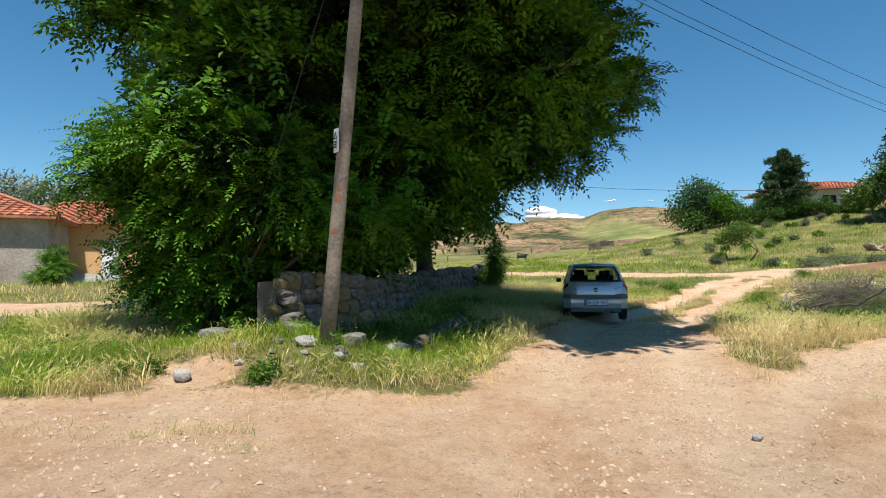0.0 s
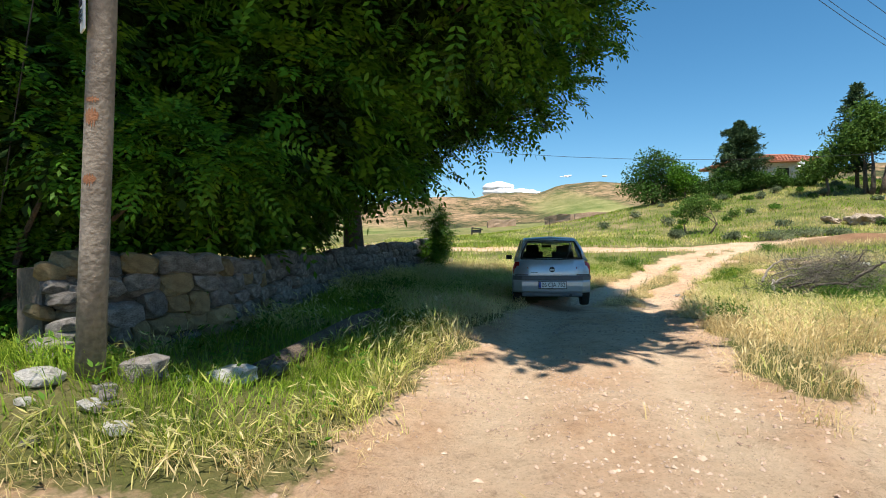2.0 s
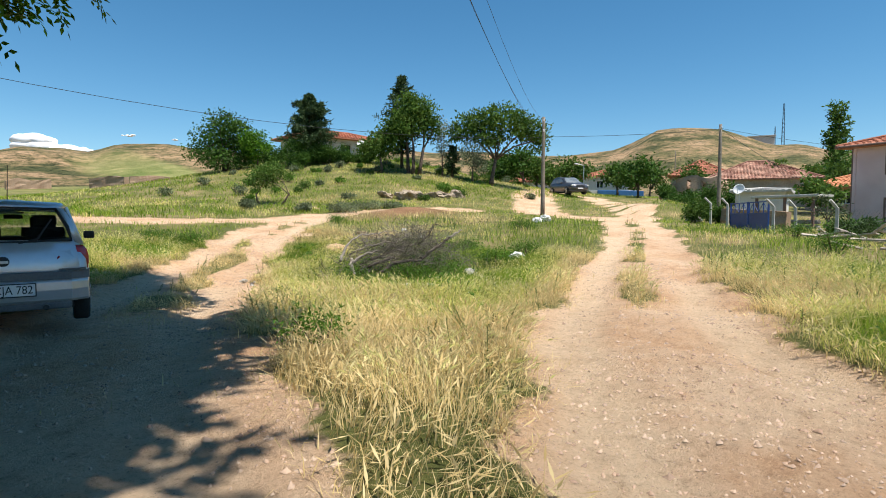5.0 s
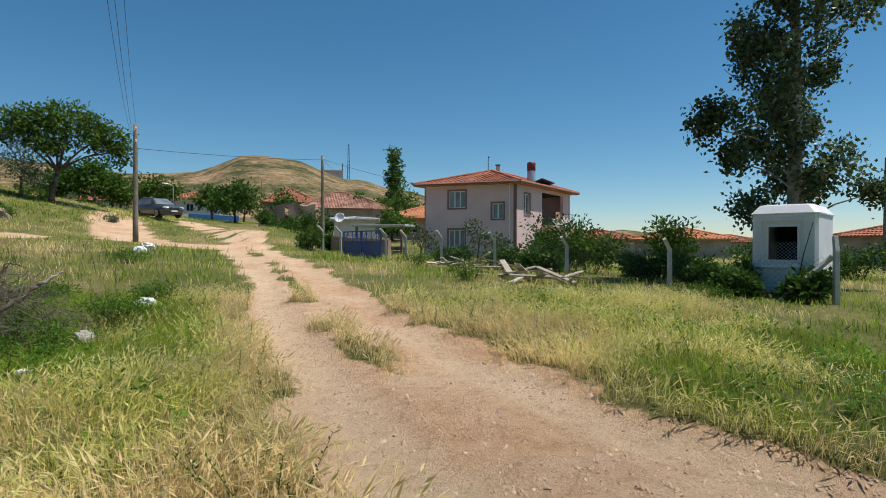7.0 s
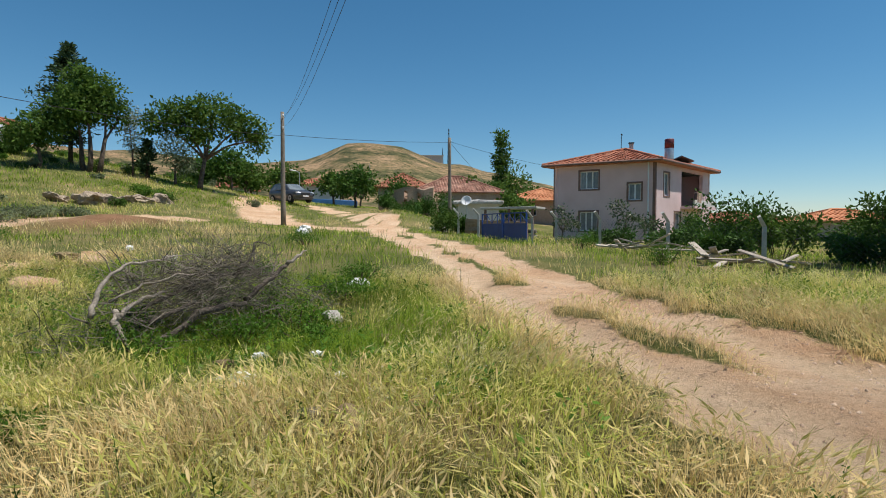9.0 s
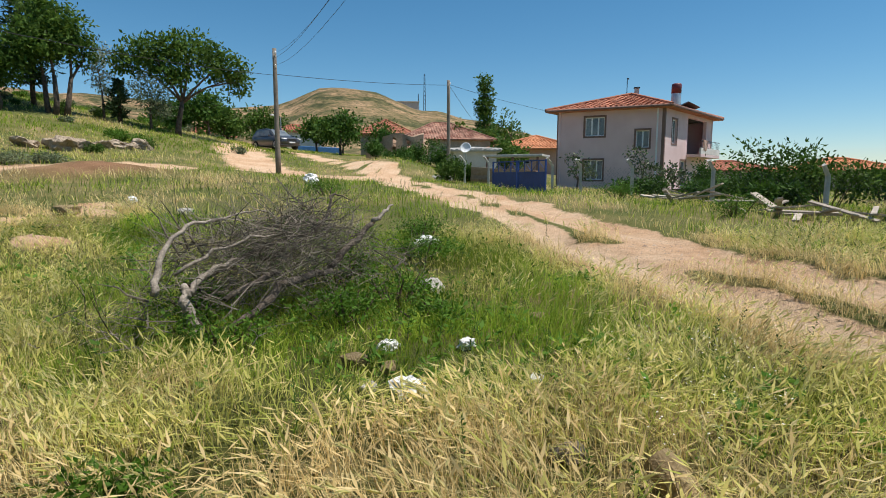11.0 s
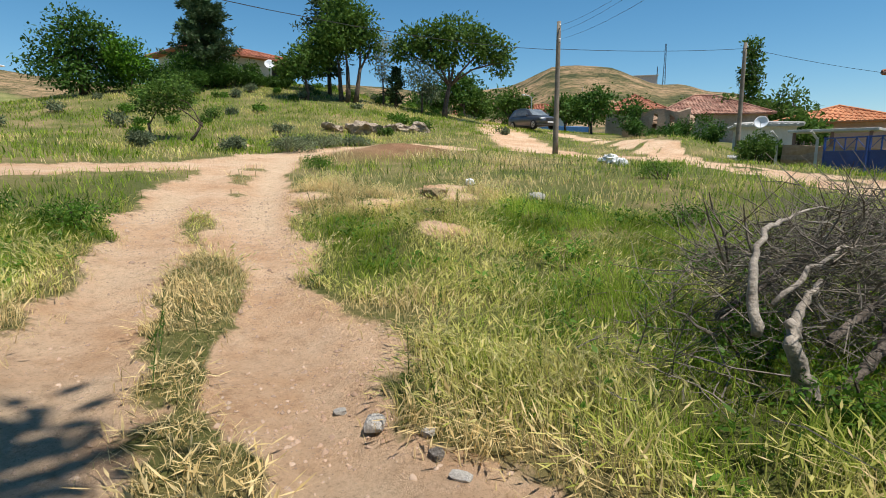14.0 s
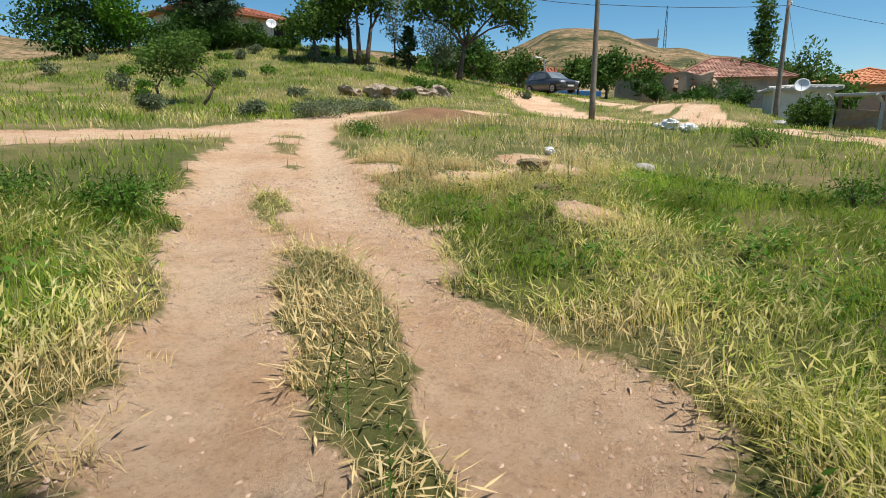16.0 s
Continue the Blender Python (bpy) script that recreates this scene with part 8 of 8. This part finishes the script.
for lo, hi, name, mt, lab, hd in ((-9, 0.43, "green_grass", GRASS_GREEN, "green meadow grass on the open ground", 0.0), (0.43, 0.55, "ripening_grass", GRASS_MIX, "yellow-green ripening meadow grass", 0.4), (0.55, 9, "dry_grass", GRASS_DRY, "straw-coloured dry meadow grass", 0.2)):
    s = (k >= lo) & (k < hi)
    m = int(s.sum())
    blades(name, r, x[s], y[s], tall[s] * 0.85, wide[s] * r.uniform(0.6, 1.1, m), r.uniform(0.25, 1.2, m), mt, lab, r.random(m) < hd)

# tufts over the hillside
x, y = r.uniform(0, 75, 90000), r.uniform(33, 75, 90000)
go = r.random(len(x)) < 0.25 + 0.75 * sstep(0.35, 0.6, vnoise(x, y, 2.4, 45))
x, y = x[go], y[go]
k = kinds(x, y) + 0.02
for lo, hi, name, mt, lab in ((-9, 0.53, "hill_grass", GRASS_GREEN, "green grass over the hillside"), (0.53, 9, "hill_dry_grass", GRASS_MIX, "yellowing grass over the hillside")):
    s = (k >= lo) & (k < hi)
    m = int(s.sum())
    blades(name, r, x[s], y[s], r.uniform(0.10, 0.34, m), r.uniform(0.025, 0.05, m), r.uniform(0.3, 1.0, m), mt, lab)

# lush weed clumps
for i, (x, y, w, h) in enumerate([(10.4, 24.3, 1.3, 0.45), (9.6, 25.2, 1.2, 0.4), (18.4, 27.4, 1.8, 0.45), (5.95, 10.7, 0.8, 0.4), (12.9, 16.6, 1.0, 0.4), (13.6, 14.6, 1.1, 0.45), (10.2, 15.6, 0.9, 0.42), (11.0, 14.8, 1.0, 0.45), (11.7, 14.5, 0.9, 0.5), (10.9, 16.2, 0.9, 0.5), (12.3, 15.3, 0.9, 0.6), (11.2, 14.0, 0.9, 0.3), (8.1, 14.9, 0.6, 0.25),
                                  (-1.6, 9.0, 0.5, 0.35), (0.4, 12.0, 0.9, 0.4), (0.9, 14.4, 0.9, 0.45), (15.2, 14.9, 1.1, 0.45), (19.2, 8.6, 1.5, 0.6), (15.6, 17.4, 1.2, 0.5), (20.6, 18.6, 1.4, 0.5), (24.2, 10.4, 1.4, 0.6), (16.6, 3.8, 1.6, 0.4), (-3.0, 5.9, 0.5, 0.2), (-1.7, 5.75, 0.35, 0.2)]):
    bush(x, y, w, h, "lush green weeds growing in a clump", GRASS_LUSH, 800 if w < 1 else 1400, 0.055, 0.02, seed=700 + i, name="weed_clump", group="lush weeds", lobes=7)

# small white meadow flowers
x, y, b = scatter(r, 24000, 6.5, 16.0, 5.0, 12.5)
go = (b < 0.3) & (vnoise(x, y, 1.4, 71) > 0.62) & (r.random(len(x)) < 0.35)
x, y = x[go], y[go]
n = len(x)
z = height(x, y) + r.uniform(0.10, 0.28, n)
a = r.random(n) * 1.57
s = r.uniform(0.004, 0.008, n)
v = np.stack([np.stack([x + s * np.cos(a + q), y + s * np.sin(a + q), z], 1) for q in (0, 1.5708, 3.1416, 4.7124)], 1).reshape(-1, 3)
me = np_mesh("flowers", v, quads=np.arange(len(v)).reshape(-1, 4))
me.materials.append(RAG)
tagged(new("flowers", me), "tiny white flowers scattered through the grass", "flowers", kind="stuff")

# pebbles and grit on the earth
oct_v = np.array([(1, 0, -0.4), (-1, 0, -0.4), (0, 1, -0.4), (0, -1, -0.4), (0, 0, 1), (0.4, 0.3, 0.8)], float)
oct_f = np.array([(0, 2, 5), (2, 1, 4), (1, 3, 4), (3, 0, 5), (2, 4, 5), (3, 5, 4)])
x, y, b = scatter(r, 210000, -6, 16, 1.5, 25)
go = (b > 0.4) & (r.random(len(x)) < 0.25 + 0.75 * sstep(0.45, 0.7, vnoise(x, y, 1.3, 61)))
x, y = x[go], y[go]
n = len(x)
s = 0.004 + 0.015 * r.random(n) ** 4 + 0.018 * (r.random(n) ** 45)
ang = r.random(n) * 6.283
loc = oct_v[None] * (1 + 0.35 * r.normal(size=(n, 6, 1))) * s[:, None, None] * np.array([1.3, 0.9, 0.6])
rx = loc[..., 0] * np.cos(ang)[:, None] - loc[..., 1] * np.sin(ang)[:, None]
ry = loc[..., 0] * np.sin(ang)[:, None] + loc[..., 1] * np.cos(ang)[:, None]
v = np.stack([rx + x[:, None], ry + y[:, None], loc[..., 2] + (height(x, y) + s * 0.3)[:, None]], -1).reshape(-1, 3)
f = (np.arange(n)[:, None, None] * 6 + oct_f[None]).reshape(-1, 3)
PEBBLE = mat("pebble", (0.34, 0.22, 0.15), (0.46, 0.34, 0.25), 0.9, 0.9, 0.2, fine=6, island=0.28)
me = np_mesh("gravel", v, tris=f)
me.materials.append(PEBBLE)
tagged(new("gravel", me), "scattered pebbles and grit on the bare earth", "gravel", kind="stuff")

# ---- stones of the wall ----
wall_stones = []
for i in range(7):
    b2 = lump(30 + i, (1, 1, 1), 2, 0.45)
    me = bpy.data.meshes.new("stone")
    bmesh.ops.recalc_face_normals(b2, faces=b2.faces)
    b2.to_mesh(me)
    b2.free()
    me.materials.append(STONE if i < 5 else STONE_OCHRE)
    wall_stones.append(me)
r = np.random.default_rng(83)
run = [0.0]
for p, q in zip(WALL_LINE, WALL_LINE[1:]):
    run.append(run[-1] + math.hypot(q[0] - p[0], q[1] - p[1]))


def on_wall(d):
    for i in range(len(run) - 1):
        if d <= run[i + 1] or i == len(run) - 2:
            u = (d - run[i]) / (run[i + 1] - run[i])
            p, q = WALL_LINE[i], WALL_LINE[i + 1]
            return p[0] + (q[0] - p[0]) * u, p[1] + (q[1] - p[1]) * u, math.atan2(q[1] - p[1], q[0] - p[0])


count = 0
z_rel = 0.0
for course in range(5):
    d = r.uniform(0, 0.2)
    hgt = 0.19
    while d < run[-1] and count < 298:
        w = r.uniform(0.18, 0.48) * (1.0 if d < 9 else 1.5)
        x, y, a = on_wall(d + w / 2)
        zt, zb = wall_top(x, y), ground_z(x, y) - 0.12
        z = zb + (course + 0.5) * (zt - zb) / 5 + r.normal() * 0.02
        hh = (zt - zb) / 5 * r.uniform(0.95, 1.35)
        ob = new("stone", wall_stones[5 + count % 2 if (d < 3.2 and r.random() < 0.4) else int(r.integers(0, 5))])
        ob.parent = wall
        off = r.uniform(0.02, 0.09)
        ob.matrix_basis = pose(x + math.sin(a) * (-0.16 + off), y - math.cos(a) * (-0.16 + off), z, r.normal() * 6, r.normal() * 6, math.degrees(a) + r.normal() * 6)
        ob.scale = (w * 0.66, 0.17, hh * 0.66)
        d += w * 0.96
        count += 1
for i in range(14):
    ob = new("stone", wall_stones[i % 7])
    ob.parent = wall
    ob.matrix_basis = pose(-2.10 + r.normal() * 0.09, 7.80 + 0.12 * (i % 2), 0.48 + 0.058 * i, r.normal() * 14, r.normal() * 14, 40 * i)
    ob.scale = (r.uniform(0.10, 0.19), 0.15, r.uniform(0.07, 0.11))
